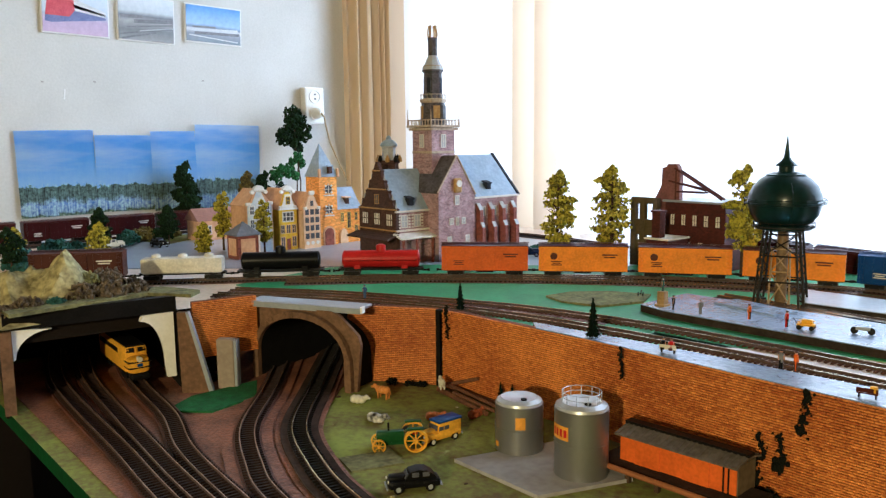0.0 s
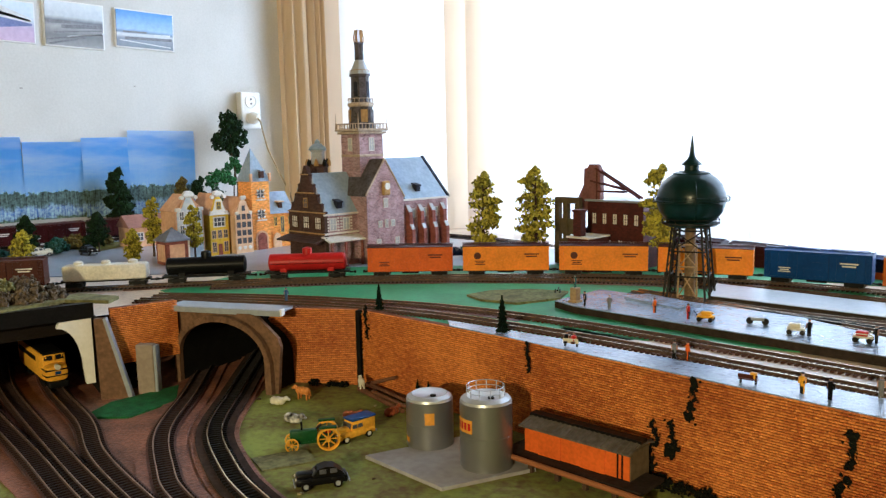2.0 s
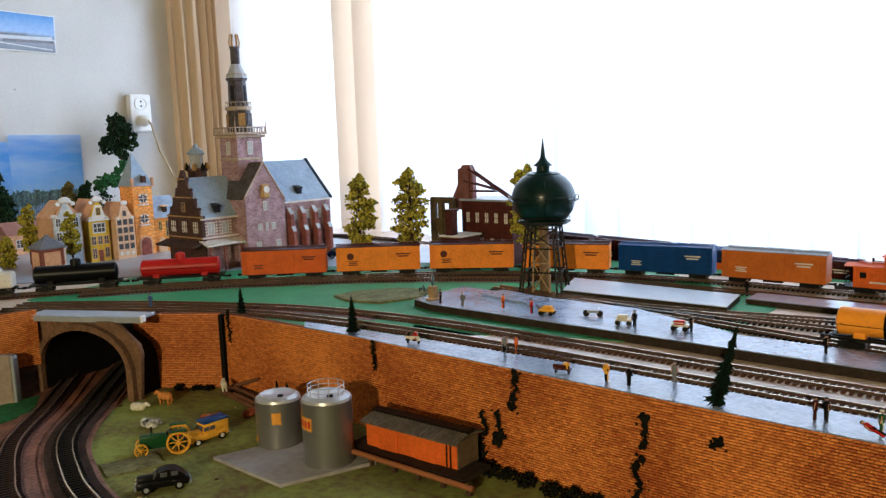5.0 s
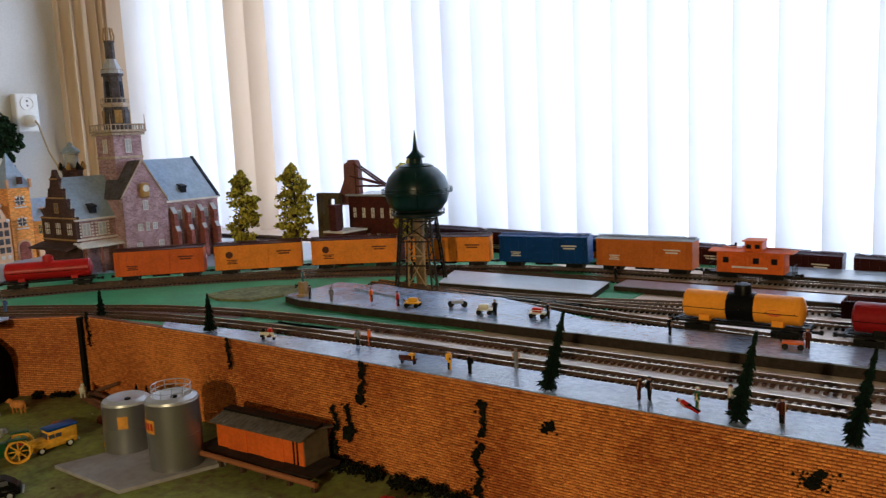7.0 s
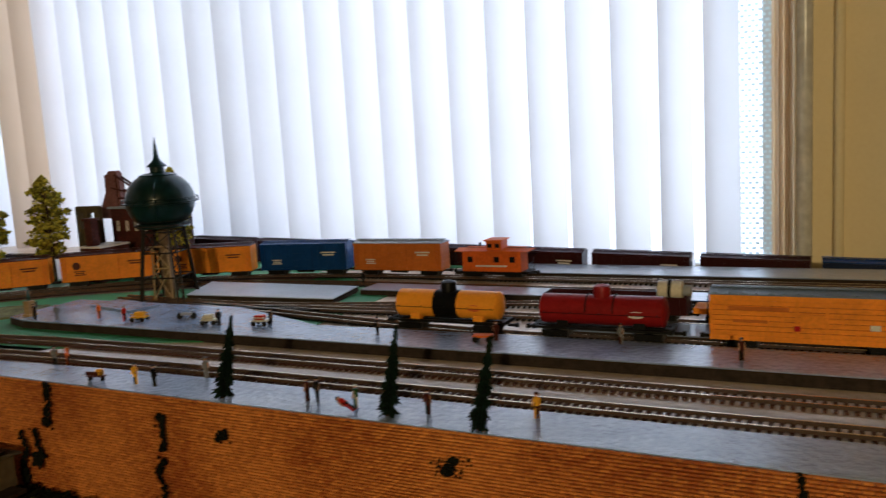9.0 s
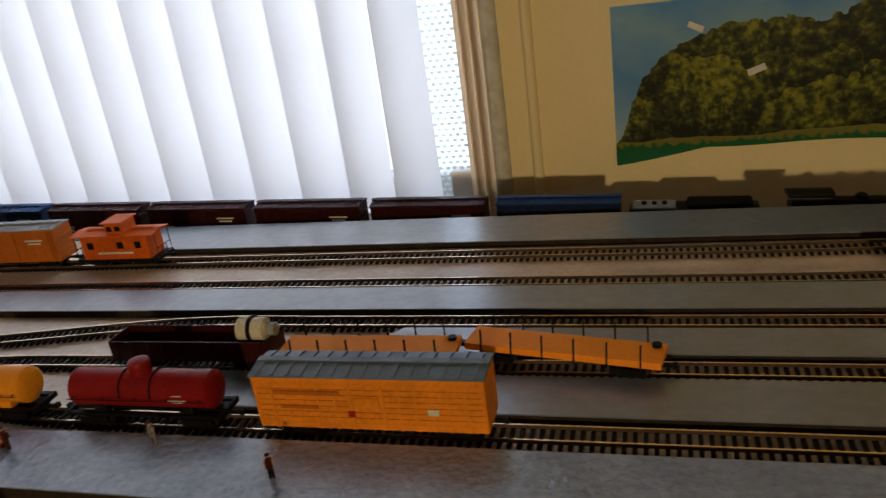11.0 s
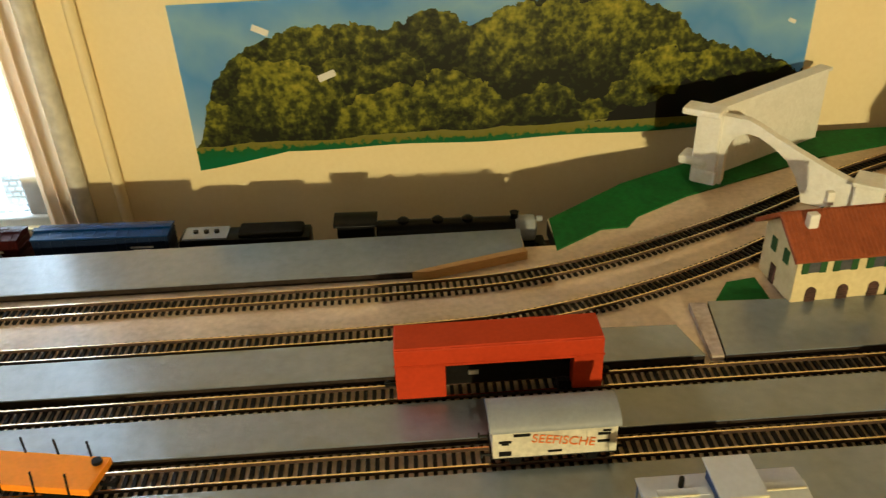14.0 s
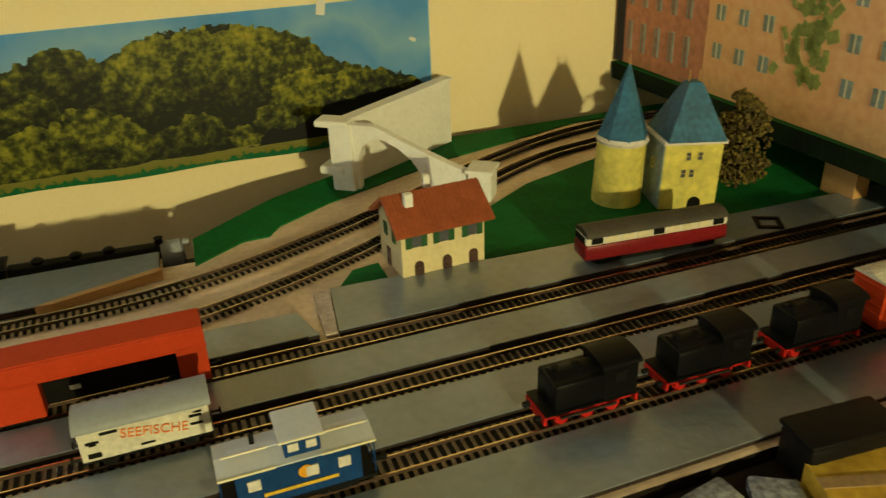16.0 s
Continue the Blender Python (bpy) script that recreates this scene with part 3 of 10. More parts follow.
for line in ([(-1.25, 0.77), (-1.084, 0.647), (-0.961, 0.549), (-0.847, 0.498), (-0.767, 0.476), (-0.6, 0.462)], [(-1.2, 0.83), (-1.04, 0.695), (-0.919, 0.596), (-0.802, 0.548), (-0.718, 0.528), (-0.6, 0.515)]):
    tagged(part("ballast_shoulder", ribbon(bmesh.new(), smooth_path(line, 0.012), 0, 0.058, LZ + 0.0005, LZ + 0.0034), M_EARTH), "raised brown ballast shoulder under a curved track", "ballast", kind="structure")
for line in ([(-1.42, 0.70), (-1.30, 0.87), (-1.155, 1.04), (-1.035, 1.155), (-0.913, 1.26), (-0.78, 1.35), (-0.607, 1.42), (-0.50, 1.44)],
             [(-1.3, 0.80), (-1.17, 0.97), (-1.07, 1.07), (-0.97, 1.16), (-0.82, 1.265), (-0.65, 1.345), (-0.50, 1.372)],
             [(-1.30, 0.70), (-1.16, 0.80), (-1.0, 0.885), (-0.85, 0.945), (-0.72, 0.970)]):
    tagged(part("ballast_bed", ribbon(bmesh.new(), smooth_path(line, 0.012), 0, 0.047, BZ + 0.0006, BZ + 0.0017), M_YARDBED), "dark brown ballast painted under a curved upper track", "ballast", kind="structure")
slab("green_ground", [(0.849, 1.586), (0.846, 1.517), (0.903, 1.556), (0.933, 1.557), (0.95, 1.58), (1.02, 1.622), (1.22, 1.705), (1.45, 1.765), (1.9, 1.76), (1.9, 1.787), (1.22, 1.787), (1.065, 1.720), (0.953, 1.665)], BZ - 0.001, BZ + 0.002, M_GREENDARK, "dark green painted verge behind the curved tracks", "ground", "structure")
slab("green_ground", [(1.10, 1.395), (1.16, 1.40), (1.47, 1.376), (2.1, 1.365), (2.1, 1.55), (1.6, 1.625), (1.42, 1.62), (1.27, 1.57), (1.16, 1.50)], BZ - 0.001, BZ + 0.002, M_GREENDARK, "dark green painted lawn inside the curve", "ground", "structure")
slab("green_ground", [(0.975, 1.40), (1.03, 1.40), (1.03, 1.44), (1.0, 1.435)], BZ - 0.001, BZ + 0.002, M_GREENDARK, "small dark green lawn beside the station house", "ground", "structure")
slab("town_road", [(-2.28, 0.62), (-1.70, 0.62), (-1.5, 0.84), (-1.28, 1.12), (-1.0, 1.38), (-1.0, 1.56), (-1.9, 1.56), (-2.12, 1.3), (-2.2, 0.95)], BZ - 0.001, BZ + 0.0015, M_GREYPALE, "pale grey card road through the model town", "road", "structure")
slab("wooden_strip", [(0.690, 1.4770), (0.705, 1.4755), (0.812, 1.5040), (0.810, 1.5130), (0.700, 1.4815)], BZ, 0.004, M_WOODPALE, "pale wooden strip at the platform's edge", "wood strip")

slab("card_strip", [(-0.66, 0.9495), (-0.30, 0.950), (0.60, 0.950), (0.60, 0.970), (-0.40, 0.970), (-0.66, 0.9605)], BZ - 0.0005, BZ + 0.0012, M_WHITESTRIP, "off-white card strip laid between the two front tracks", "card strip")
slab("pale_strip", [(0.944, 1.318), (0.955, 1.318), (0.966, 1.396), (0.950, 1.398)], BZ, 0.0005, M_PALESTRIP, "pale worn wooden strip at the platform's end", "wood strip")

# ---- pictures and posters: flat prints with painted landscapes ----
def nodes_of(name):
    m = bpy.data.materials.new(name)
    m.use_nodes = True
    return m, m.node_tree, m.node_tree.nodes["Principled BSDF"]


def print_material(name, bands, edge_noise=0.05, mottle=None, scale=8.0, rough=0.55, clouds=False):
    """A printed landscape: colours by height (0 to 1) with ragged borders between them."""
    m, nt, b = nodes_of(name)
    tc, sep = nt.nodes.new("ShaderNodeTexCoord"), nt.nodes.new("ShaderNodeSeparateXYZ")
    nt.links.new(tc.outputs["Generated"], sep.inputs[0])
    n = nt.nodes.new("ShaderNodeTexNoise")
    n.inputs["Scale"].default_value, n.inputs["Detail"].default_value, n.inputs["Roughness"].default_value = scale, 6.0, 0.66
    nt.links.new(tc.outputs["Object"], n.inputs["Vector"])
    add = nt.nodes.new("ShaderNodeMath")
    add.operation = "MULTIPLY_ADD"
    add.inputs[1].default_value = edge_noise
    nt.links.new(n.outputs["Fac"], add.inputs[0])
    nt.links.new(sep.outputs["Z"], add.inputs[2])
    ramp = nt.nodes.new("ShaderNodeValToRGB")
    e = ramp.color_ramp.elements
    e[0].position, e[0].color = bands[0][0], (*bands[0][1], 1)
    e[1].position, e[1].color = bands[-1][0], (*bands[-1][1], 1)
    for p, c in bands[1:-1]:
        k = e.new(p)
        k.color = (*c, 1)
    nt.links.new(add.outputs[0], ramp.inputs["Fac"])
    last = ramp.outputs["Color"]
    if mottle:
        n2 = nt.nodes.new("ShaderNodeTexNoise")
        n2.inputs["Scale"].default_value, n2.inputs["Detail"].default_value = scale * 6, 5.0
        nt.links.new(tc.outputs["Object"], n2.inputs["Vector"])
        mx = nt.nodes.new("ShaderNodeMix")
        mx.data_type, mx.blend_type = "RGBA", "OVERLAY"
        mx.inputs["Factor"].default_value = mottle
        if clouds:   # the printed trees are speckled, the printed sky is not
            low = nt.nodes.new("ShaderNodeMapRange")
            low.inputs["From Min"].default_value, low.inputs["From Max"].default_value = 0.46, 0.50
            low.inputs["To Min"].default_value, low.inputs["To Max"].default_value = mottle, 0.04
            nt.links.new(add.outputs[0], low.inputs["Value"])
            nt.links.new(low.outputs["Result"], mx.inputs["Factor"])
            st, trunks = nt.nodes.new("ShaderNodeMapping"), nt.nodes.new("ShaderNodeTexNoise")
            st.inputs["Scale"].default_value = (1, 9, 0.7)
            trunks.inputs["Scale"].default_value, trunks.inputs["Detail"].default_value = 26.0, 3.0
            nt.links.new(tc.outputs["Object"], st.inputs["Vector"])
            nt.links.new(st.outputs["Vector"], trunks.inputs["Vector"])
            both = nt.nodes.new("ShaderNodeMath")
            both.operation = "MULTIPLY"
            nt.links.new(n2.outputs["Fac"], both.inputs[0])
            nt.links.new(trunks.outputs["Fac"], both.inputs[1])
            lift = nt.nodes.new("ShaderNodeMapRange")
            lift.inputs["From Min"].default_value, lift.inputs["From Max"].default_value = 0.12, 0.40
            nt.links.new(both.outputs[0], lift.inputs["Value"])
        nt.links.new(last, mx.inputs["A"])
        nt.links.new((lift.outputs["Result"] if clouds else n2.outputs["Fac"]), mx.inputs["B"])
        last = mx.outputs["Result"]
    if clouds:
        mp, n3 = nt.nodes.new("ShaderNodeMapping"), nt.nodes.new("ShaderNodeTexNoise")
        mp.inputs["Scale"].default_value = (1, 1.7, 9)
        n3.inputs["Scale"].default_value, n3.inputs["Detail"].default_value = 1.6, 5.0
        nt.links.new(tc.outputs["Object"], mp.inputs["Vector"])
        nt.links.new(mp.outputs["Vector"], n3.inputs["Vector"])
        rg, up, mul, mx = nt.nodes.new("ShaderNodeMapRange"), nt.nodes.new("ShaderNodeMapRange"), nt.nodes.new("ShaderNodeMath"), nt.nodes.new("ShaderNodeMix")
        rg.inputs["From Min"].default_value, rg.inputs["From Max"].default_value, rg.inputs["To Max"].default_value = 0.44, 0.74, 0.85
        up.inputs["From Min"].default_value, up.inputs["From Max"].default_value = 0.44, 0.56
        nt.links.new(n3.outputs["Fac"], rg.inputs["Value"])
        nt.links.new(sep.outputs["Z"], up.inputs["Value"])
        mul.operation = "MULTIPLY"
        nt.links.new(rg.outputs["Result"], mul.inputs[0])
        nt.links.new(up.outputs["Result"], mul.inputs[1])
        mx.data_type = "RGBA"
        mx.inputs["B"].default_value = (0.80, 0.88, 0.97, 1)
        nt.links.new(mul.outputs[0], mx.inputs["Factor"])
        nt.links.new(last, mx.inputs["A"])
        last = mx.outputs["Result"]
    nt.links.new(last, b.inputs["Base Color"])
    b.inputs["Roughness"].default_value = rough
    return m


SKYBANDS = [(0.0, (0.46, 0.50, 0.42)), (0.10, (0.34, 0.42, 0.36)), (0.14, (0.09, 0.15, 0.08)), (0.17, (0.36, 0.52, 0.70)), (0.27, (0.40, 0.58, 0.82)), (0.32, (0.13, 0.20, 0.19)), (0.40, (0.16, 0.24, 0.22)), (0.462, (0.12, 0.20, 0.18)), (0.472, (0.42, 0.66, 0.97)), (0.75, (0.20, 0.48, 0.94)), (1.05, (0.15, 0.41, 0.92))]
M_SKYPRINT = print_material("sky_and_water_print", SKYBANDS, 0.24, 0.85, 26, clouds=True)
for k, (ya, yb, za, zb, rx) in enumerate([(0.625, 0.818, 0.052, 0.276, 0.8), (0.815, 0.975, 0.055, 0.263, -0.5), (0.970, 1.10, 0.050, 0.274, 0.6), (1.095, 1.30, 0.045, 0.292, -0.8)]):
    bm = bmesh.new()
    grid = [[bm.verts.new((0.003 + 0.0012 * k + 0.003 * noise.noise(Vector((u * 1.7 + k * 5, v * 2.1, 3))), (u - 0.5) * (yb - ya), v * (zb - za))) for v in [i / 6 for i in range(7)]] for u in [i / 6 for i in range(7)]]
    for a, b in zip(grid, grid[1:]):
        for i in range(6):
            bm.faces.new((a[i], b[i], b[i + 1], a[i + 1]))
    bmesh.ops.solidify(bm, geom=bm.faces[:], thickness=0.0004)
    ob = part("sky_poster", bm, M_SKYPRINT, smooth=True)
    ob.matrix_world = pose(X0 + 0.003, (ya + yb) / 2, za, rx, 0, 0)
    tagged(ob, "blue sky and treeline paper print pinned on the wall", "poster", "sky prints on the wall")

PICS = [((0.60, 0.40, 0.42), "red streamlined train photo print in a thin mount", 0.705, 0.875, 0.522, 0.63, [(0.0, (0.55, 0.42, 0.56)), (0.40, (0.50, 0.40, 0.56)), (0.52, (0.46, 0.48, 0.60)), (0.60, (0.55, 0.62, 0.72)), (1.0, (0.62, 0.70, 0.80))]),
        ((0.5, 0.5, 0.5), "grey railway yard photo print in a thin mount", 0.895, 1.055, 0.517, 0.64, [(0.0, (0.32, 0.32, 0.33)), (0.3, (0.20, 0.21, 0.22)), (0.5, (0.36, 0.36, 0.37)), (0.62, (0.18, 0.19, 0.22)), (0.72, (0.52, 0.56, 0.60)), (1.0, (0.62, 0.66, 0.70))]),
        ((0.3, 0.4, 0.6), "blue sky railway photo print in a thin mount", 1.085, 1.26, 0.526, 0.635, [(0.0, (0.18, 0.22, 0.25)), (0.28, (0.28, 0.30, 0.36)), (0.40, (0.62, 0.64, 0.68)), (0.46, (0.20, 0.26, 0.36)), (0.55, (0.35, 0.50, 0.75)), (1.0, (0.13, 0.30, 0.65))]),
        ((0.3, 0.3, 0.3), "framed photo print on the wall", 0.50, 0.60, 0.50, 0.61, [(0.0, (0.2, 0.2, 0.2)), (0.5, (0.5, 0.48, 0.45)), (1.0, (0.6, 0.6, 0.6))])]
prints = []
for k, (tint, label, ya, yb, za, zb, bands) in enumerate(PICS):
    th = empty("picture", label, "picture", pose(X0, (ya + yb) / 2, za, -1.5, 0, 0), "pictures on the wall")
    part("mount", b_box((0.003, 0, (zb - za) / 2), (0.006, yb - ya, zb - za), bevel=0.001), M_PAPERWHITE, th)
    part("print", b_box((0.0072, 0, (zb - za) / 2), (0.002, yb - ya - 0.008, zb - za - 0.008)), print_material("photo_print", bands, 0.10, 0.25, 14, 0.3), th)
    prints.append(th)

M_CONCRETEISH = material("grey_filler_spot", (0.40, 0.38, 0.35), None, 60, 0.9)
# what the photographs show, as flat printed shapes
I_RED, I_DARK = material("print_red", (0.58, 0.12, 0.14), (0.45, 0.07, 0.10), 60, 0.3), material("print_dark", (0.15, 0.155, 0.175), (0.26, 0.26, 0.28), 60, 0.3)
I_PALE, I_YEL = material("print_pale", (0.66, 0.68, 0.70), (0.52, 0.54, 0.57), 60, 0.3), material("print_yellow", (0.70, 0.42, 0.06), None, 60, 0.3)
I_BLUE = material("print_blue", (0.22, 0.25, 0.46), (0.14, 0.17, 0.34), 60, 0.3)
for n_, c, s, r, m_ in ((1, (0.0, 0.030), (0.150, 0.004), 10, I_DARK), (1, (0.01, 0.045), (0.130, 0.004), 7, I_DARK), (1, (-0.02, 0.018), (0.100, 0.005), 14, I_DARK), (1, (0.02, 0.058), (0.110, 0.010), 4, I_DARK), (1, (-0.04, 0.066), (0.060, 0.008), 3, I_DARK), (1, (0.03, 0.037), (0.100, 0.003), 9, I_PALE),
                        (2, (0.0, 0.040), (0.150, 0.006), 3, I_PALE), (2, (0.01, 0.030), (0.140, 0.008), 2, I_DARK), (2, (-0.03, 0.046), (0.070, 0.005), 2, I_DARK), (2, (0.0, 0.016), (0.150, 0.003), -4, I_PALE)):
    part("printed_shape", b_box((0.0084, c[0], c[1]), (0.0008, s[0], s[1]), rx=r), m_, prints[n_])

for shape, m_ in (([(-0.074, 0.046), (-0.068, 0.092), (-0.052, 0.104), (-0.030, 0.102), (-0.004, 0.088), (-0.002, 0.062), (-0.016, 0.046)], I_RED), ([(-0.030, 0.102), (0.076, 0.066), (0.076, 0.052), (-0.002, 0.062), (-0.004, 0.088)], I_PALE),
                  ([(-0.076, 0.030), (-0.074, 0.046), (-0.016, 0.046), (-0.002, 0.062), (0.076, 0.052), (0.076, 0.046), (0.0, 0.036), (-0.060, 0.028)], I_BLUE), ([(-0.004, 0.078), (0.074, 0.060), (0.074, 0.056), (-0.003, 0.069)], I_RED)):
    part("printed_shape", prism(bmesh.new(), shape, 0.0080, 0.0088, UPY), m_, prints[0])

# socket with plug and cable
sock = empty("wall_socket", "white double wall socket with one plug in it", "wall socket", pose(X0, 1.494, 0.30))
part("socket_box", b_box((0.016, 0, 0.055), (0.032, 0.070, 0.115), bevel=0.005), M_WHITE, sock)
for z in (0.083, 0.030):
    part("socket_face", lathe(bmesh.new(), [(0.021, 0), (0.021, 0.003), (0.018, 0.003), (0.0172, 0.001), (0.0003, 0.001)], 24), M_WHITE, sock).matrix_local = pose(0.032, 0, z, 0, 90, 0)
for z in (0.076, 0.090):
    part("pin_hole", lathe(bmesh.new(), [(0.0028, 0), (0.0028, 0.0012)], 10), M_BLACK, sock).matrix_local = pose(0.0335, 0, z, 0, 90, 0)
plug = empty("power_plug", "grey-white power plug with a beige cable", "plug", pose(X0 + 0.034, 1.494, 0.33))
part("plug_body", lathe(bmesh.new(), [(0.018, 0), (0.019, 0.012), (0.013, 0.03), (0.006, 0.036)], 18), M_WHITE, plug, smooth=True).matrix_local = pose(0, 0, 0, 0, 90, 0)
bm = bmesh.new()
cab = [Vector(q) for q in ((0.034, 0, 0), (0.046, 0.003, -0.012), (0.034, 0.016, -0.040), (0.016, 0.042, -0.095), (0.010, 0.078, -0.160), (0.010, 0.118, -0.235), (0.010, 0.150, -0.33))]
for a, b in zip(cab, cab[1:]):
    tube(bm, a, b, 0.0028, seg=8)
part("cable", bm, material("beige_cable", (0.45, 0.36, 0.22), None, 50, 0.5), plug, smooth=True)

# the tree poster on the window wall: sky, a clump of trees, a strip of grass
def tree_print():
    m, nt, b = nodes_of("tree_poster_print")
    tc, sep = nt.nodes.new("ShaderNodeTexCoord"), nt.nodes.new("ShaderNodeSeparateXYZ")
    nt.links.new(tc.outputs["Generated"], sep.inputs[0])

    def math2(op, a, c, d=None):
        k = nt.nodes.new("ShaderNodeMath")
        k.operation = op
        for i, v in enumerate((a, c, d)):
            if v is None:
                continue
            if isinstance(v, (int, float)):
                k.inputs[i].default_value = v
            else:
                nt.links.new(v, k.inputs[i])
        return k.outputs[0]

    def noise_out(sc, detail=4.0):
        n = nt.nodes.new("ShaderNodeTexNoise")
        n.inputs["Scale"].default_value, n.inputs["Detail"].default_value = sc, detail
        nt.links.new(tc.outputs["Object"], n.inputs["Vector"])
        return n.outputs["Fac"]

    def ramp_of(fac, stops):
        r = nt.nodes.new("ShaderNodeValToRGB")
        e = r.color_ramp.elements
        e[0].position, e[0].color = stops[0][0], (*stops[0][1], 1)
        e[1].position, e[1].color = stops[-1][0], (*stops[-1][1], 1)
        for p, c in stops[1:-1]:
            e.new(p).color = (*c, 1)
        nt.links.new(fac, r.inputs["Fac"])
        return r.outputs["Color"]

    def mix(fac, a, c):
        k = nt.nodes.new("ShaderNodeMix")
        k.data_type = "RGBA"
        nt.links.new(fac, k.inputs["Factor"])
        nt.links.new(a, k.inputs["A"])
        nt.links.new(c, k.inputs["B"])
        return k.outputs["Result"]

    u, v = sep.outputs["X"], sep.outputs["Z"]
    # outline of the crowns: low at the ends, two humps
    curve = nt.nodes.new("ShaderNodeFloatCurve")
    nt.links.new(u, curve.inputs["Value"])
    c = curve.mapping.curves[0]
    c.points[0].location, c.points[1].location = (0.0, 0.16), (1.0, 0.37)
    for x, y in ((0.018, 0.25), (0.031, 0.41), (0.077, 0.65), (0.15, 0.80), (0.248, 0.85), (0.334, 0.82), (0.40, 0.90), (0.465, 0.81), (0.518, 0.90), (0.695, 0.92), (0.739, 0.87), (0.786, 0.78), (0.826, 0.66), (0.883, 0.59), (0.957, 0.50)):
        c.points.new(x, y)
    curve.mapping.update()
    edge = math2("ADD", math2("MULTIPLY_ADD", noise_out(26), 0.08, -0.04), math2("MULTIPLY_ADD", noise_out(90), 0.10, -0.05))
    is_tree = math2("GREATER_THAN", math2("ADD", curve.outputs["Value"], edge), v)
    vor = nt.nodes.new("ShaderNodeTexVoronoi")
    vor.inputs["Scale"].default_value = 85.0
    nt.links.new(tc.outputs["Object"], vor.inputs["Vector"])
    vor2 = nt.nodes.new("ShaderNodeTexVoronoi")
    vor2.inputs["Scale"].default_value = 9.5
    wob, wobm = nt.nodes.new("ShaderNodeTexNoise"), nt.nodes.new("ShaderNodeVectorMath")
    wob.inputs["Scale"].default_value, wob.inputs["Detail"].default_value = 22.0, 4.0
    nt.links.new(tc.outputs["Object"], wob.inputs["Vector"])
    wobm.operation = "MULTIPLY_ADD"
    wobm.inputs[1].default_value = (0.07, 0.07, 0.07)
    nt.links.new(wob.outputs["Color"], wobm.inputs[0])
    nt.links.new(tc.outputs["Object"], wobm.inputs[2])
    nt.links.new(wobm.outputs[0], vor2.inputs["Vector"])
    # round crowns lit from above: height over the middle of each crown
    spos, sobj = nt.nodes.new("ShaderNodeSeparateXYZ"), nt.nodes.new("ShaderNodeSeparateXYZ")
    nt.links.new(vor2.outputs["Position"], spos.inputs[0])
    nt.links.new(tc.outputs["Object"], sobj.inputs[0])
    lit = math2("MULTIPLY", math2("ADD", math2("SUBTRACT", sobj.outputs["Z"], spos.outputs["Z"]), 0.045), 1.7)
    fine = math2("MULTIPLY_ADD", noise_out(150, 5.0), 0.36, math2("MULTIPLY", noise_out(62, 3.0), 0.50))
    leaf = math2("ADD", math2("ADD", fine, -0.285), math2("ADD", lit, math2("MULTIPLY", vor2.outputs["Distance"], -0.12)))
    leaves = ramp_of(leaf, [(0.0, (0.010, 0.015, 0.003)), (0.10, (0.085, 0.100, 0.008)), (0.20, (0.36, 0.36, 0.018)), (0.36, (0.80, 0.68, 0.05))])
    skyc = ramp_of(math2("MULTIPLY_ADD", noise_out(7), 0.5, math2("MULTIPLY", v, 0.5)), [(0.30, (0.85, 0.92, 1.0)), (0.43, (0.40, 0.66, 1.0)), (0.56, (0.20, 0.50, 1.0)), (0.66, (0.42, 0.70, 1.0)), (0.78, (0.18, 0.48, 1.0))])
    body = mix(is_tree, skyc, leaves)
    grass_line = math2("MULTIPLY_ADD", noise_out(18), 0.06, math2("MULTIPLY_ADD", u, 0.05, 0.12))
    is_grass = math2("GREATER_THAN", grass_line, v)
    grass = ramp_of(math2("ADD", math2("MULTIPLY", noise_out(120), 0.35), math2("MULTIPLY", v, 3.2)), [(0.35, (0.008, 0.22, 0.08)), (0.55, (0.014, 0.20, 0.05)), (0.60, (0.32, 0.30, 0.03)), (0.85, (0.36, 0.35, 0.08))])
    body = mix(is_grass, body, grass)
    # the dark end at the lower corner
    dark = math2("MULTIPLY", math2("GREATER_THAN", math2("MULTIPLY_ADD", u, 1.5, math2("MULTIPLY_ADD", noise_out(30), 0.4, -1.02)), v), math2("MULTIPLY", math2("GREATER_THAN", math2("MULTIPLY_ADD", u, 0.25, math2("MULTIPLY_ADD", noise_out(50), 0.2, 0.10)), v), math2("GREATER_THAN", v, 0.17)))
    black = nt.nodes.new("ShaderNodeRGB")
    black.outputs[0].default_value = (0.006, 0.007, 0.005, 1)
    body = mix(dark, body, black.outputs[0])
    nt.links.new(body, b.inputs["Base Color"])
    b.inputs["Roughness"].default_value = 0.5
    return m


# poster with a wavy lower edge
bm = bmesh.new()
PX0, PX1, PZ0, PZ1 = 0.400, 1.232, -0.022, 0.205
cols, N = [], 40
for k in range(N + 1):
    u = k / N
    low = PZ0 + 0.021 * min(1.0, u / 0.15) ** 1.5 + 0.0015 * math.sin(u * 23)
    cols.append([bm.verts.new((PX0 + (PX1 - PX0) * u, -0.0022 + 0.0018 * math.sin(u * 9 + v * 3), low + (PZ1 - low) * v)) for v in (0, 0.33, 0.66, 1)])
for a, b in zip(cols, cols[1:]):
    for k in range(3):
        bm.faces.new((a[k], b[k], b[k + 1], a[k + 1]))
bmesh.ops.solidify(bm, geom=bm.faces[:], thickness=0.0004)
ob = part("tree_poster", bm, tree_print(), smooth=True)
ob.location = (0, Y1 - 0.003, 0)
tagged(ob, "cut-out paper print of green trees under a blue sky", "poster")
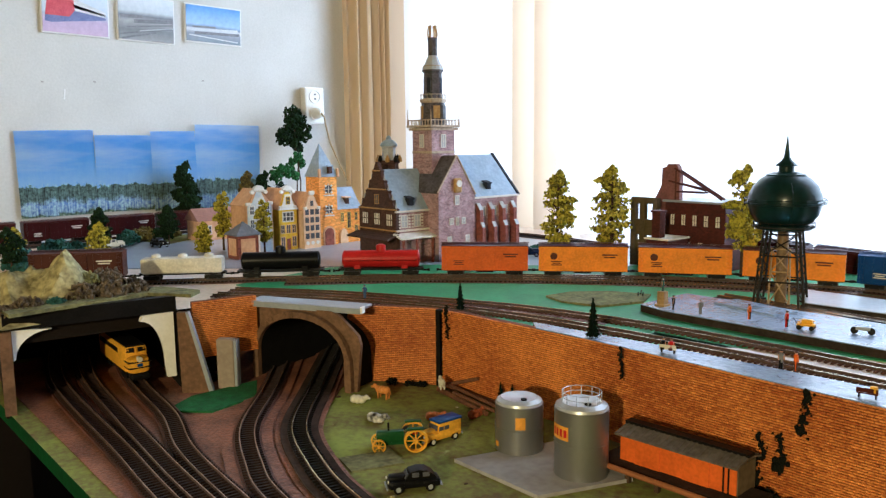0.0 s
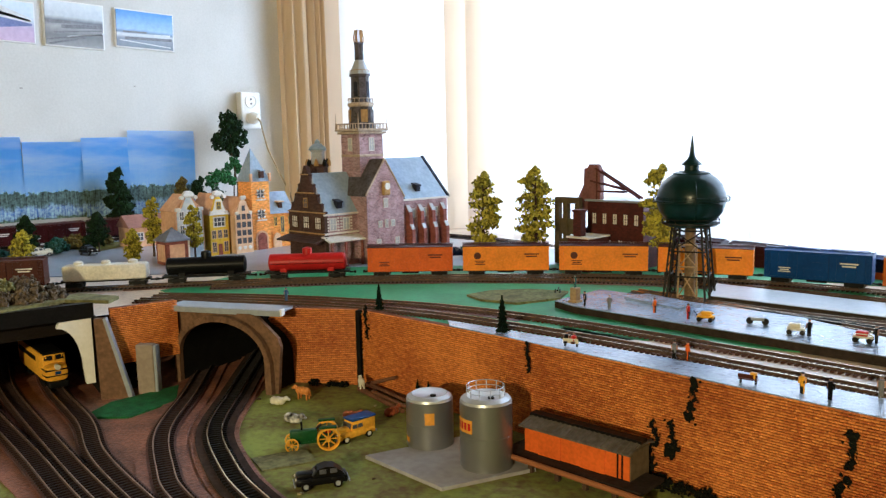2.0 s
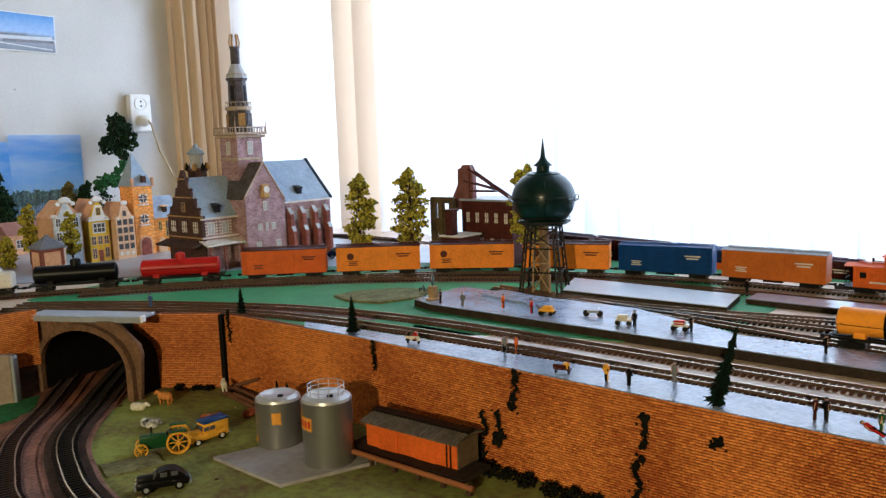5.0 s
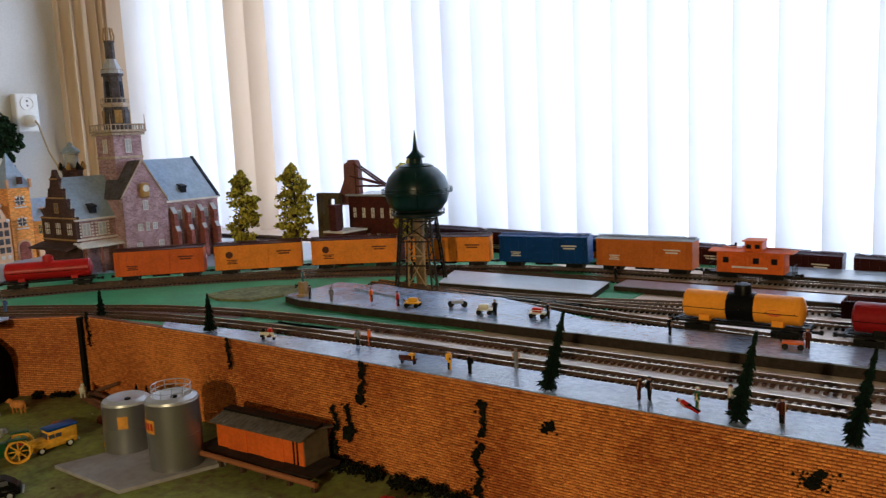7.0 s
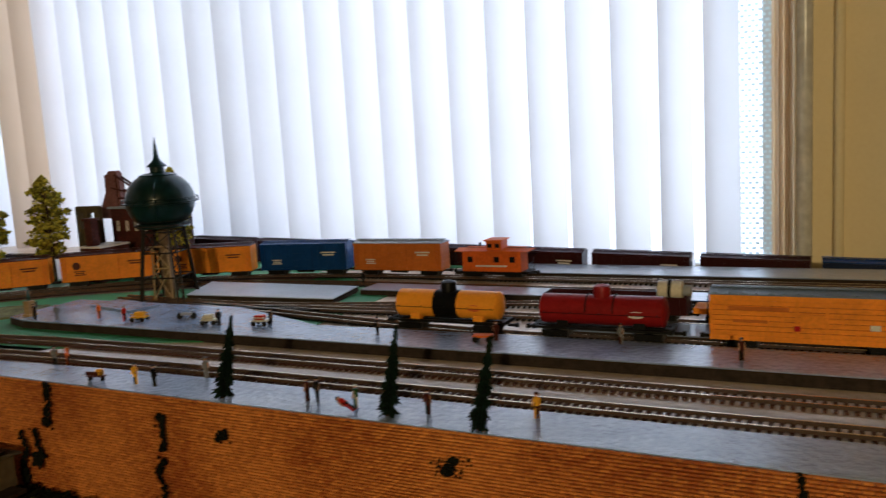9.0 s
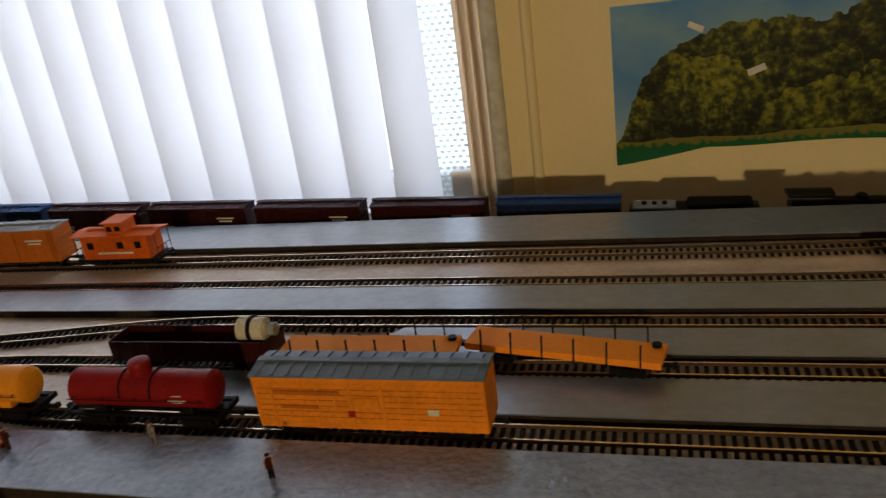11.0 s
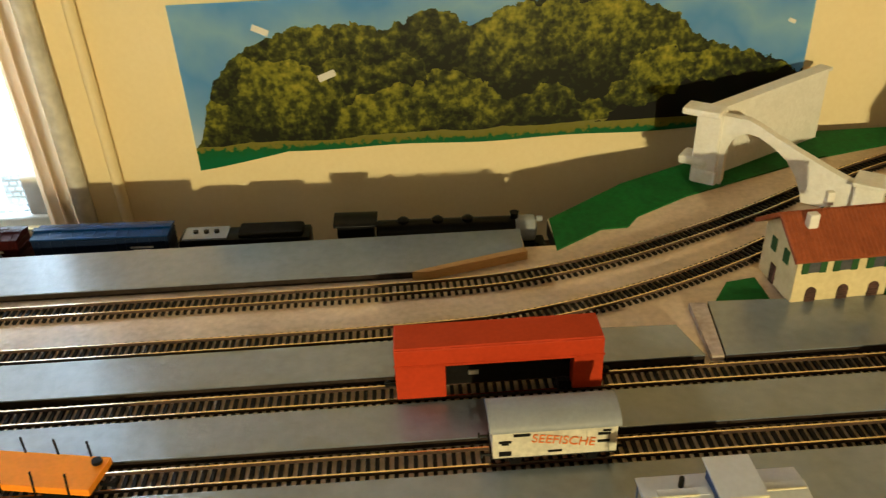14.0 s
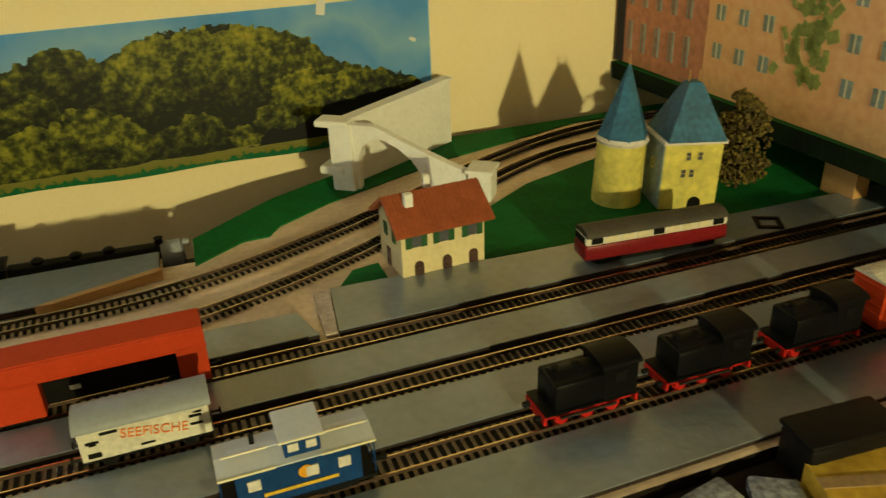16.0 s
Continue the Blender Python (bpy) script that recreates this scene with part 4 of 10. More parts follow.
for c, s, r in (((0.512, Y1 - 0.007, 0.168), (0.022, 0.001, 0.008), 25), ((0.590, Y1 - 0.007, 0.104), (0.024, 0.001, 0.009), -20), ((1.075, Y1 - 0.007, 0.200), (0.012, 0.001, 0.02), 10), ((1.205, Y1 - 0.007, 0.143), (0.010, 0.001, 0.005), 25)):
    tagged(part("paper_tear", b_box(c, s, ry=r), M_PAPERWHITE), "torn white spot in the paper print", "paper tear")

for y, z, w, h in ((0.752, 0.37, 0.004, 0.028), (0.83, 0.405, 0.007, 0.004), (1.135, 0.42, 0.006, 0.004), (0.70, 0.40, 0.006, 0.004)):
    tagged(part("wall_flake", b_box((X0 + 0.0006, y, z), (0.0012, w, h), rx=-8), M_PAPERWHITE if h > 0.01 else M_CONCRETEISH), "small flaked spot in the wall paint", "paint flake", "flakes on the wall")

# ---- rolling stock; x along the car, z from the rail head ----
RAIL_Z = BZ + 0.0063
M_STEEL = material("dull_steel", (0.09, 0.085, 0.08), (0.05, 0.048, 0.045), 60, 0.4, metal=0.8)


def paint(name, c, rough=0.34, dirt=0.72):
    return material(name, c, tuple(v * dirt for v in c), 35, rough, 0.05, fine=8, spec=0.16)


P_ORANGE = paint("orange_yellow_car_paint", (0.92, 0.29, 0.002), 0.5)
P_ORANGE2 = paint("deep_orange_car_paint", (0.70, 0.13, 0.003), 0.5)
P_TAN = paint("brown_orange_car_paint", (0.56, 0.15, 0.010), 0.42)
P_BLUE = paint("blue_car_paint", (0.008, 0.05, 0.20))
P_NAVY = paint("navy_car_paint", (0.012, 0.022, 0.065))
P_RED = paint("bright_red_paint", (0.46, 0.015, 0.010))
P_TANKRED = paint("dark_red_tank_paint", (0.26, 0.010, 0.009))
P_BROWN = paint("brown_car_paint", (0.065, 0.016, 0.010))
P_MAROON = paint("maroon_car_paint", (0.04, 0.008, 0.009))
P_BLACK = paint("black_car_paint", (0.006, 0.006, 0.007))
P_YELLOW = paint("yellow_paint", (0.85, 0.42, 0.012), 0.35)
P_SILVER = paint("grey_roof_paint", (0.31, 0.33, 0.36), 0.4, 0.86)
P_REDCAR = paint("brick_red_car_paint", (0.46, 0.042, 0.004), 0.6, 0.85)
P_WHITE = paint("cream_white_paint", (0.72, 0.68, 0.56), 0.45)
P_LETTER = paint("pale_lettering", (0.75, 0.70, 0.62), 0.6)
P_DARKLET = paint("dark_lettering", (0.10, 0.03, 0.015), 0.6)
P_ORLET = paint("orange_lettering", (0.80, 0.22, 0.03), 0.6)


def wheelset(bm, x, r=0.0052):
    for s in (-1, 1):
        tube(bm, (x, s * 0.0072, r), (x, s * 0.0100, r), r, seg=14)
        tube(bm, (x, s * 0.0064, r), (x, s * 0.0072, r), r * 1.14, seg=14)
    tube(bm, (x, -0.0075, r), (x, 0.0075, r), 0.0012, seg=6)


def bogie(parent, x, z=0.0, mat=None):
    bm = bmesh.new()
    for s in (-1, 1):
        box(bm, (x, s * 0.0118, 0.0066 + z), (0.027, 0.003, 0.004))
        box(bm, (x, s * 0.0120, 0.0046 + z), (0.014, 0.0028, 0.005))
        for k in (-1, 1):
            box(bm, (x + k * 0.0105, s * 0.0118, 0.0055 + z), (0.006, 0.0034, 0.0060))
    box(bm, (x, 0, 0.0066 + z), (0.006, 0.022, 0.003))
    t = part("bogie", bm, mat or M_GREYDARK, parent)
    for k in (-1, 1):
        b2 = bmesh.new()
        wheelset(b2, x + k * 0.0095)
        part("wheelset", b2, M_STEEL, t, smooth=True)
    return t


def coupler(parent, x):
    bm = b_box((x, 0, 0.0085), (0.010, 0.0026, 0.0028))
    box(bm, (x + math.copysign(0.005, x), 0.001, 0.0085), (0.004, 0.005, 0.0045), bevel=0.0006)
    part("coupler", bm, M_GREYDARK, parent)


def ladder(parent, x, y, z0, z1, mat):
    bm = bmesh.new()
    for s in (-1, 1):
        box(bm, (x + s * 0.0028, y, (z0 + z1) / 2), (0.0006, 0.0008, z1 - z0))
    n = int((z1 - z0) / 0.0048)
    for k in range(n):
        box(bm, (x, y, z0 + (k + 0.7) * (z1 - z0) / n), (0.0056, 0.0008, 0.0006))
    part("ladder", bm, mat, parent)


def lettering(parent, x, z, w, h, y, mat, bars=1):
    """Unreadable writing as bars on both sides."""
    for s in (-1, 1):
        bm = bmesh.new()
        for k in range(bars):
            box(bm, (x * s * -1, s * y, z - k * h * 1.9), (w * (1 - 0.25 * (k % 2)), 0.0006, h))
        part("lettering_bar", bm, mat, parent)


def boxcar(m, paint_body, label, length=0.152, roof=None, door=True, stripe=None, height=0.043, group="goods train", roof_tint=None, logo=None, text=P_LETTER):
    th = empty("boxcar", label, "freight car", m, group)
    L, W, z0 = length, 0.0335, 0.0095
    rt = roof or M_GREYDARK
    body = bmesh.new()
    box(body, (0, 0, z0 + height / 2), (L, W, height), bevel=0.0006)
    n = 11
    for s in (-1, 1):
        for k in range(n):
            x = -L / 2 + L * (k + 0.5) / n
            if door and abs(x) < 0.022:
                continue
            box(body, (x, s * (W / 2 + 0.0003), z0 + height / 2), (0.0009, 0.0008, height - 0.003))
        box(body, (0, s * (W / 2 + 0.0003), z0 + 0.0016), (L, 0.001, 0.002))
        box(body, (0, s * (W / 2 + 0.0003), z0 + height - 0.001), (L, 0.001, 0.002))
    for s in (-1, 1):
        for k in range(5):
            box(body, (s * (L / 2 + 0.0003), 0, z0 + 0.005 + k * height / 5.2), (0.0008, W - 0.002, 0.0012))
    part("body", body, paint_body, th)
    top = bmesh.new()
    prism(top, [(-W / 2 - 0.001, 0), (W / 2 + 0.001, 0), (W / 2 + 0.001, 0.0012), (0, 0.0040), (-W / 2 - 0.001, 0.0012)], -L / 2 - 0.0008, L / 2 + 0.0008, pose(0, 0, z0 + height) @ UPY)
    for k in range(12):
        x = -L / 2 + L * (k + 0.5) / 12
        for s in (-1, 1):
            box(top, (x, s * W / 4, z0 + height + 0.0029), (0.0008, W / 2, 0.0008), rx=-s * 9.5)
    part("roof", top, rt, th)
    walk_ = bmesh.new()
    for s in (-1, 0, 1):
        box(walk_, (0, s * 0.0026, z0 + height + 0.0052), (L + 0.004, 0.0022, 0.0007))
    part("roofwalk", walk_, rt, th)
    under = bmesh.new()
    box(under, (0, 0, z0 - 0.0012), (L - 0.004, 0.010, 0.0024))
    for s in (-1, 1):
        box(under, (0.0, s * 0.008, z0 - 0.0025), (0.03, 0.004, 0.004))
    part("underframe", under, M_GREYDARK, th)
    if door:
        for s in (-1, 1):
            d = bmesh.new()
            box(d, (0, s * (W / 2 + 0.0010), z0 + height / 2), (0.036, 0.0014, height - 0.005), bevel=0.0004)
            for k in range(4):
                box(d, (0, s * (W / 2 + 0.0018), z0 + 0.006 + k * (height - 0.010) / 3), (0.033, 0.0006, 0.0012))
            box(d, (0, s * (W / 2 + 0.0014), z0 + height - 0.0016), (0.075, 0.0016, 0.0016))
            part("door", d, paint_body, th)
    for sx in (-1, 1):
        ladder(th, sx * (L / 2 - 0.006) , -(W / 2 + 0.0013), z0, z0 + height, paint_body)
        ladder(th, -sx * (L / 2 - 0.006), (W / 2 + 0.0013), z0, z0 + height, paint_body)
        bogie(th, sx * (L / 2 - 0.024))
        coupler(th, sx * (L / 2 + 0.004))
    if text:
        lettering(th, L * 0.30, z0 + height * 0.68, 0.026, 0.0022, W / 2 + 0.0008, text, 2)
        lettering(th, -L * 0.30, z0 + height * 0.40, 0.018, 0.0016, W / 2 + 0.0008, text, 3)
    if stripe:
        for s in (-1, 1):
            part("stripe", b_box((0, s * (W / 2 + 0.0021), z0 + height * 0.30), (L * 0.98, 0.0006, height * 0.34)), stripe, th)
    if logo:
        for s in (-1, 1):
            part("round_emblem", tube(bmesh.new(), (s * L * 0.33, s * (W / 2 + 0.0002), z0 + height * 0.62), (s * L * 0.33, s * (W / 2 + 0.0022), z0 + height * 0.62), 0.0062, seg=18), logo, th)
    return th


def barrel_along_x(bm, r, L, z, seg=24, bulge=0.004):
    prof = [(0.001, -L / 2), (r * 0.55, -L / 2 + bulge * 0.18), (r * 0.86, -L / 2 + bulge * 0.55), (r, -L / 2 + bulge), (r, L / 2 - bulge), (r * 0.86, L / 2 - bulge * 0.55), (r * 0.55, L / 2 - bulge * 0.18), (0.001, L / 2)]
    lathe(bm, prof, seg)
    bmesh.ops.transform(bm, matrix=pose(0, 0, z, 0, 90, 0), verts=bm.verts)
    return bm


def tank_car(m, paint_body, label, length=0.135, r=0.0155, band=None, dome=True, group="goods train", strap=True, emblem=None, saddle=None):
    th = empty("tank_car", label, "tank car", m, group)
    z = 0.014 + r
    part("tank", barrel_along_x(bmesh.new(), r, length, z), paint_body, th, smooth=True)
    fr = bmesh.new()
    box(fr, (0, 0, 0.0115), (length + 0.012, 0.009, 0.003))
    for s in (-1, 1):
        box(fr, (s * (length / 2 + 0.004), 0, 0.0118), (0.003, 0.028, 0.0045))
        box(fr, (0, s * 0.0125, 0.0118), (length + 0.008, 0.004, 0.0026))
    part("underframe", fr, M_GREYDARK, th)
    for s in (-1, 1):
        sd = bmesh.new()
        box(sd, (s * length * 0.30, 0, 0.0155), (0.012, 0.024, 0.008), bevel=0.001)
        part("saddle", sd, saddle or paint_body, th)
        bogie(th, s * (length / 2 - 0.018))
        coupler(th, s * (length / 2 + 0.010))
        rl = bmesh.new()
        for k in range(5):
            x = -length / 2 + 0.008 + k * (length - 0.016) / 4
            tube(rl, (x, s * (r - 0.001), z), (x, s * (r + 0.0035), z - 0.001), 0.0004, seg=5)
        tube(rl, (-length / 2 + 0.004, s * (r + 0.0032), z - 0.001), (length / 2 - 0.004, s * (r + 0.0032), z - 0.001), 0.0004, seg=5)
        part("handrail", rl, M_GREYDARK, th)
    if dome:
        part("dome", lathe(bmesh.new(), [(0.009, 0), (0.009, 0.010), (0.0082, 0.0128), (0.004, 0.0145), (0.0008, 0.0148)], 18, (0, 0, z + r - 0.0035)), band or paint_body, th, smooth=True)
    if band:
        part("black_band", barrel_along_x(bmesh.new(), r + 0.0005, 0.030, z, bulge=0.0006), band, th, "wide black band round the tank", smooth=True)
    if strap:
        st = bmesh.new()
        for s in (-1, 1):
            for k in range(14):
                a0, a1 = math.pi * k / 14, math.pi * (k + 1) / 14
                R = r + 0.0008
                tube(st, (s * 0.014, R * math.cos(a0), z + R * math.sin(a0)), (s * 0.014, R * math.cos(a1), z + R * math.sin(a1)), 0.0008, seg=5)
        part("strap", st, M_GREYDARK, th)
    if emblem:
        for s in (-1, 1):
            em = lathe(bmesh.new(), [(0.0085, 0), (0.0085, 0.0008)], 20)
            bmesh.ops.scale(em, vec=(1, 0.42, 1), verts=em.verts)
            bmesh.ops.transform(em, matrix=pose(-s * length * 0.28, s * (r - 0.0004), z - 0.001, 90, 0, 0) @ Matrix.Translation((0, 0, -0.0006)), verts=em.verts)
            part("emblem", em, emblem, th)
    return th


def caboose(m, body_paint, label, roof, trim=None, length=0.118, group="goods train", text=P_LETTER, windows=None, overhang=0.010):
    th = empty("caboose", label, "caboose", m, group)
    L, W, z0, H = length * 0.80, 0.032, 0.0095, 0.031
    part("body", b_box((0, 0, z0 + H / 2), (L, W, H), bevel=0.0006), body_paint, th)
    for s in (-1, 1):
        for k in range(16):
            part("siding_batten", b_box((-L / 2 + L * (k + 0.5) / 16, s * (W / 2 + 0.0002), z0 + H / 2), (0.0005, 0.0006, H - 0.002)), body_paint, th)
    part("platform_deck", b_box((0, 0, z0 - 0.0005), (length, W, 0.003)), M_GREYDARK, th)
    rf = bmesh.new()
    prism(rf, [(-W / 2 - 0.0025, 0), (W / 2 + 0.0025, 0), (W / 2 + 0.0025, 0.0011), (0, 0.0042), (-W / 2 - 0.0025, 0.0011)], -length / 2, length / 2, pose(0, 0, z0 + H) @ UPY)
    part("roof", rf, roof, th)
    part("cupola", b_box((0.004, 0, z0 + H + 0.0085), (0.024, W - 0.004, 0.015), bevel=0.0005), body_paint, th)
    part("cupola_roof", b_box((0.004, 0, z0 + H + 0.0168), (0.030, W + 0.002, 0.0018), bevel=0.0005), roof, th)
    for sx in (-1, 1):
        part("roofwalk", b_box((0.004 + sx * 0.031, 0, z0 + H + 0.0056), (0.032, 0.006, 0.0008)), roof, th)
    part("stovepipe", tube(bmesh.new(), (-0.026, 0.007, z0 + H), (-0.026, 0.007, z0 + H + 0.011), 0.0018, seg=10), M_BLACK, th)
    win = windows or M_GREYDARK
    for s in (-1, 1):
        for x in (-L * 0.36, L * 0.05 + 0.004, L * 0.36):
            part("window", b_box((x, s * (W / 2 + 0.0004), z0 + H * 0.62), (0.0085, 0.0012, 0.0085), bevel=0.0003), win, th)
        for x in (-0.002, 0.010):
            part("window", b_box((x, s * (W / 2 - 0.0018), z0 + H + 0.009), (0.007, 0.0012, 0.006)), win, th)
        rl = bmesh.new()
        xe = s * (length / 2 - 0.0008)
        for y in (-0.014, -0.005, 0.005, 0.014):
            tube(rl, (xe, y, z0), (xe, y, z0 + (H if abs(y) > 0.01 else 0.013)), 0.0005, seg=5)
        tube(rl, (xe, -0.014, z0 + 0.013), (xe, 0.014, z0 + 0.013), 0.0005, seg=5)
        part("end_railing", rl, trim or M_GREYDARK, th)
        bogie(th, s * (length / 2 - 0.027))
        coupler(th, s * (length / 2 + 0.004))
    if text:
        lettering(th, 0.0, z0 + H * 0.30, 0.050, 0.0026, W / 2 + 0.0007, text, 1)
    return th


LINE = smooth_path(TRAIN_LINE, 0.002)
LINE_H = headings(LINE)


def on_line(s):
    """The pose on the train's line, s metres along it."""
    k = min(len(LINE) - 1, int(s / 0.002))
    d = LINE_H[k]
    return pose(LINE[k].x, LINE[k].y, RAIL_Z, 0, 0, math.degrees(math.atan2(d.y, d.x)))


caboose(on_line(1.925), P_ORANGE2, "orange caboose with a cupola at the train's end", P_ORANGE2)
boxcar(on_line(1.762), P_TAN, "brown-orange boxcar with a white-edged roof", roof=P_SILVER, length=0.156)
boxcar(on_line(1.588), P_BLUE, "bright blue boxcar with small white lettering", roof=P_BLUE, length=0.156)
boxcar(on_line(1.415), P_ORANGE, "orange-yellow refrigerator car with a brown roof", roof=P_BROWN, text=P_DARKLET, logo=P_DARKLET)
boxcar(on_line(1.242), P_ORANGE, "orange-yellow refrigerator car with a brown roof", roof=P_BROWN, text=P_DARKLET, logo=P_DARKLET)
boxcar(on_line(1.071), P_ORANGE, "orange-yellow refrigerator car with a brown roof", roof=P_BROWN, text=P_DARKLET, logo=P_DARKLET)
boxcar(on_line(0.898), P_ORANGE2, "deep orange refrigerator car with a brown roof", roof=P_BROWN, text=P_DARKLET)
tank_car(on_line(0.713), P_RED, "bright red tank car", length=0.140, strap=False)
tank_car(on_line(0.535), P_BLACK, "black tank car with red ends", length=0.140, strap=False)
th = empty("hopper_car", "cream covered hopper car on black bogies", "freight car", on_line(0.365), "goods train")
bm = b_box((0, 0, 0.026), (0.140, 0.031, 0.028), bevel=0.005)
part("body", bm, P_WHITE, th, smooth=True)
for x in (-0.045, 0.0, 0.045):
    part("hatch", lathe(bmesh.new(), [(0.008, 0), (0.008, 0.005), (0.004, 0.0075), (0.0005, 0.008)], 14, (x, 0, 0.039)), P_WHITE, th, smooth=True)
part("underframe", b_box((0, 0, 0.0115), (0.148, 0.016, 0.004)), M_GREYDARK, th)
for s in (-1, 1):
    bogie(th, s * 0.052)
    coupler(th, s * 0.078)
boxcar(on_line(0.190), P_BROWN, "brown boxcar behind the rock mound", roof=P_BROWN)

# cars at the platform tracks
tank_car(pose(-0.113, Y_E, RAIL_Z), paint("orange_yellow_tank_paint", (0.92, 0.34, 0.004), 0.4, 0.85), "yellow tank car with a black band and faint red lettering", length=0.128, band=P_BLACK, strap=False, group="cars at the platform", emblem=paint("faint_red_lettering", (0.75, 0.14, 0.03)))
tank_car(pose(0.060, Y_E, RAIL_Z), P_TANKRED, "dark red tank car with a dome and black straps", length=0.132, group="cars at the platform", emblem=P_LETTER, saddle=M_BLACK)
# stock car with slatted sides
P_BLUEROOF = paint("blue_grey_roof_paint", (0.15, 0.20, 0.27), 0.35, 0.8)
th = empty("stock_car", "orange slatted stock car with a grey ribbed roof", "freight car", pose(0.255, Y_E, RAIL_Z), "cars at the platform")
L, W, z0, H = 0.176, 0.034, 0.0095, 0.043
part("inner_body", b_box((0, 0, z0 + H / 2), (L - 0.002, W - 0.0022, H)), P_TAN, th)
for s in (-1, 1):
    for k in range(9):
        part("side_slat", b_box((0, s * W / 2, z0 + 0.0025 + k * (H - 0.004) / 8.2), (L, 0.0016, 0.0042 if k not in (0, 8) else 0.0052), bevel=0.0003), P_ORANGE, th)
    for k in range(15):
        part("side_post", b_box((-L / 2 + 0.002 + k * (L - 0.004) / 14, s * (W / 2 + 0.0006), z0 + H / 2), (0.0017 if k not in (6, 8) else 0.003, 0.0014, H)), P_ORANGE, th)
    part("side_door", b_box((0, s * (W / 2 + 0.001), z0 + H / 2), (0.020, 0.0012, H * 0.25)), P_ORANGE, th)
    part("end_wall", b_box((s * (L / 2 - 0.0006), 0, z0 + H / 2), (0.0014, W, H)), P_ORANGE, th)
rf = bmesh.new()
prism(rf, [(-W / 2 - 0.0015, 0), (W / 2 + 0.0015, 0), (W / 2 + 0.0015, 0.0011), (0, 0.0040), (-W / 2 - 0.0015, 0.0011)], -L / 2 - 0.001, L / 2 + 0.001, pose(0, 0, z0 + H) @ UPY)
for k in range(15):
    for s in (-1, 1):
        box(rf, (-L / 2 + (k + 0.5) * L / 15, s * W / 4, z0 + H + 0.0031), (0.0022, W / 2 + 0.001, 0.0012), rx=-s * 9.5)
part("roof", rf, P_BLUEROOF, th)
part("roofwalk", b_box((0, 0, z0 + H + 0.0052), (L, 0.006, 0.0008)), P_BLUEROOF, th)
lettering(th, -0.045, z0 + H * 0.72, 0.052, 0.0034, W / 2 + 0.0022, P_TAN)
lettering(th, -0.052, z0 + H * 0.44, 0.030, 0.0026, W / 2 + 0.0022, P_TAN)
lettering(th, -0.012, z0 + H * 0.32, 0.005, 0.005, W / 2 + 0.0022, P_RED)
lettering(th, 0.05, z0 + H * 0.4, 0.008, 0.005, W / 2 + 0.0022, P_LETTER)
for s in (-1, 1):
    bogie(th, s * 0.060)
    coupler(th, s * 0.092)


P_FLATCAR = paint("bright_orange_deck_paint", (1.0, 0.32, 0.003), 0.65, 0.9)


def flat_car(m, label, tilt=0):
    th = empty("flat_car", label, "flat car", m, "flat cars")
    part("deck", b_box((0, 0, 0.0155), (0.158, 0.034, 0.006), rx=tilt, bevel=0.0006), P_FLATCAR, th)
    for s in (-1, 1):
        for k in range(6):
            part("stake", b_box((-0.064 + k * 0.0256, s * 0.0165, 0.022), (0.0012, 0.0012, 0.021), rx=tilt + s * 4), M_GREYDARK, th)
        bogie(th, s * 0.053)
        coupler(th, s * 0.082)
    part("brake_wheel", tube(bmesh.new(), (0.072, 0.010, 0.0185), (0.072, 0.010, 0.021), 0.0038, seg=12), M_GREYDARK, th)
    return th


flat_car(pose(0.383, Y_D + 0.003, RAIL_Z + 0.001, 0, 1, -9), "bare orange flat car with black stakes, askew on the track", -4)
flat_car(pose(0.218, Y_D, RAIL_Z, 0, 0, 0.5), "bare orange flat car with black stakes")
th = empty("gondola_car", "dark brown open gondola car", "freight car", pose(0.052, Y_D, RAIL_Z), "flat cars")
bm = bmesh.new()
box(bm, (0, 0, 0.011), (0.160, 0.032, 0.003))
for s in (-1, 1):
    box(bm, (0, s * 0.0155, 0.020), (0.160, 0.0014, 0.018))
    box(bm, (s * 0.0795, 0, 0.020), (0.0014, 0.032, 0.018))
    for k in range(10):
        box(bm, (-0.072 + k * 0.016, s * 0.0165, 0.020), (0.0016, 0.001, 0.018))
part("body", bm, P_MAROON, th)
for s in (-1, 1):
    bogie(th, s * 0.055)
    coupler(th, s * 0.084)
th = empty("lamp_barrel", "cream cylindrical buffer lamp lying in the gondola", "barrel", pose(0.113, Y_D, RAIL_Z + 0.034))
part("barrel_body", barrel_along_x(bmesh.new(), 0.0105, 0.028, 0, bulge=0.0015), P_WHITE, th, smooth=True)
part("barrel_cap", tube(bmesh.new(), (0.013, 0, 0), (0.022, 0, 0), 0.006, seg=14), P_SILVER, th, smooth=True)
part("barrel_band", barrel_along_x(bmesh.new(), 0.0122, 0.004, 0, bulge=0.0004), M_GREYDARK, th, smooth=True)
part("barrel_foot", b_box((0, 0, -0.015), (0.02, 0.012, 0.016)), P_MAROON, th)

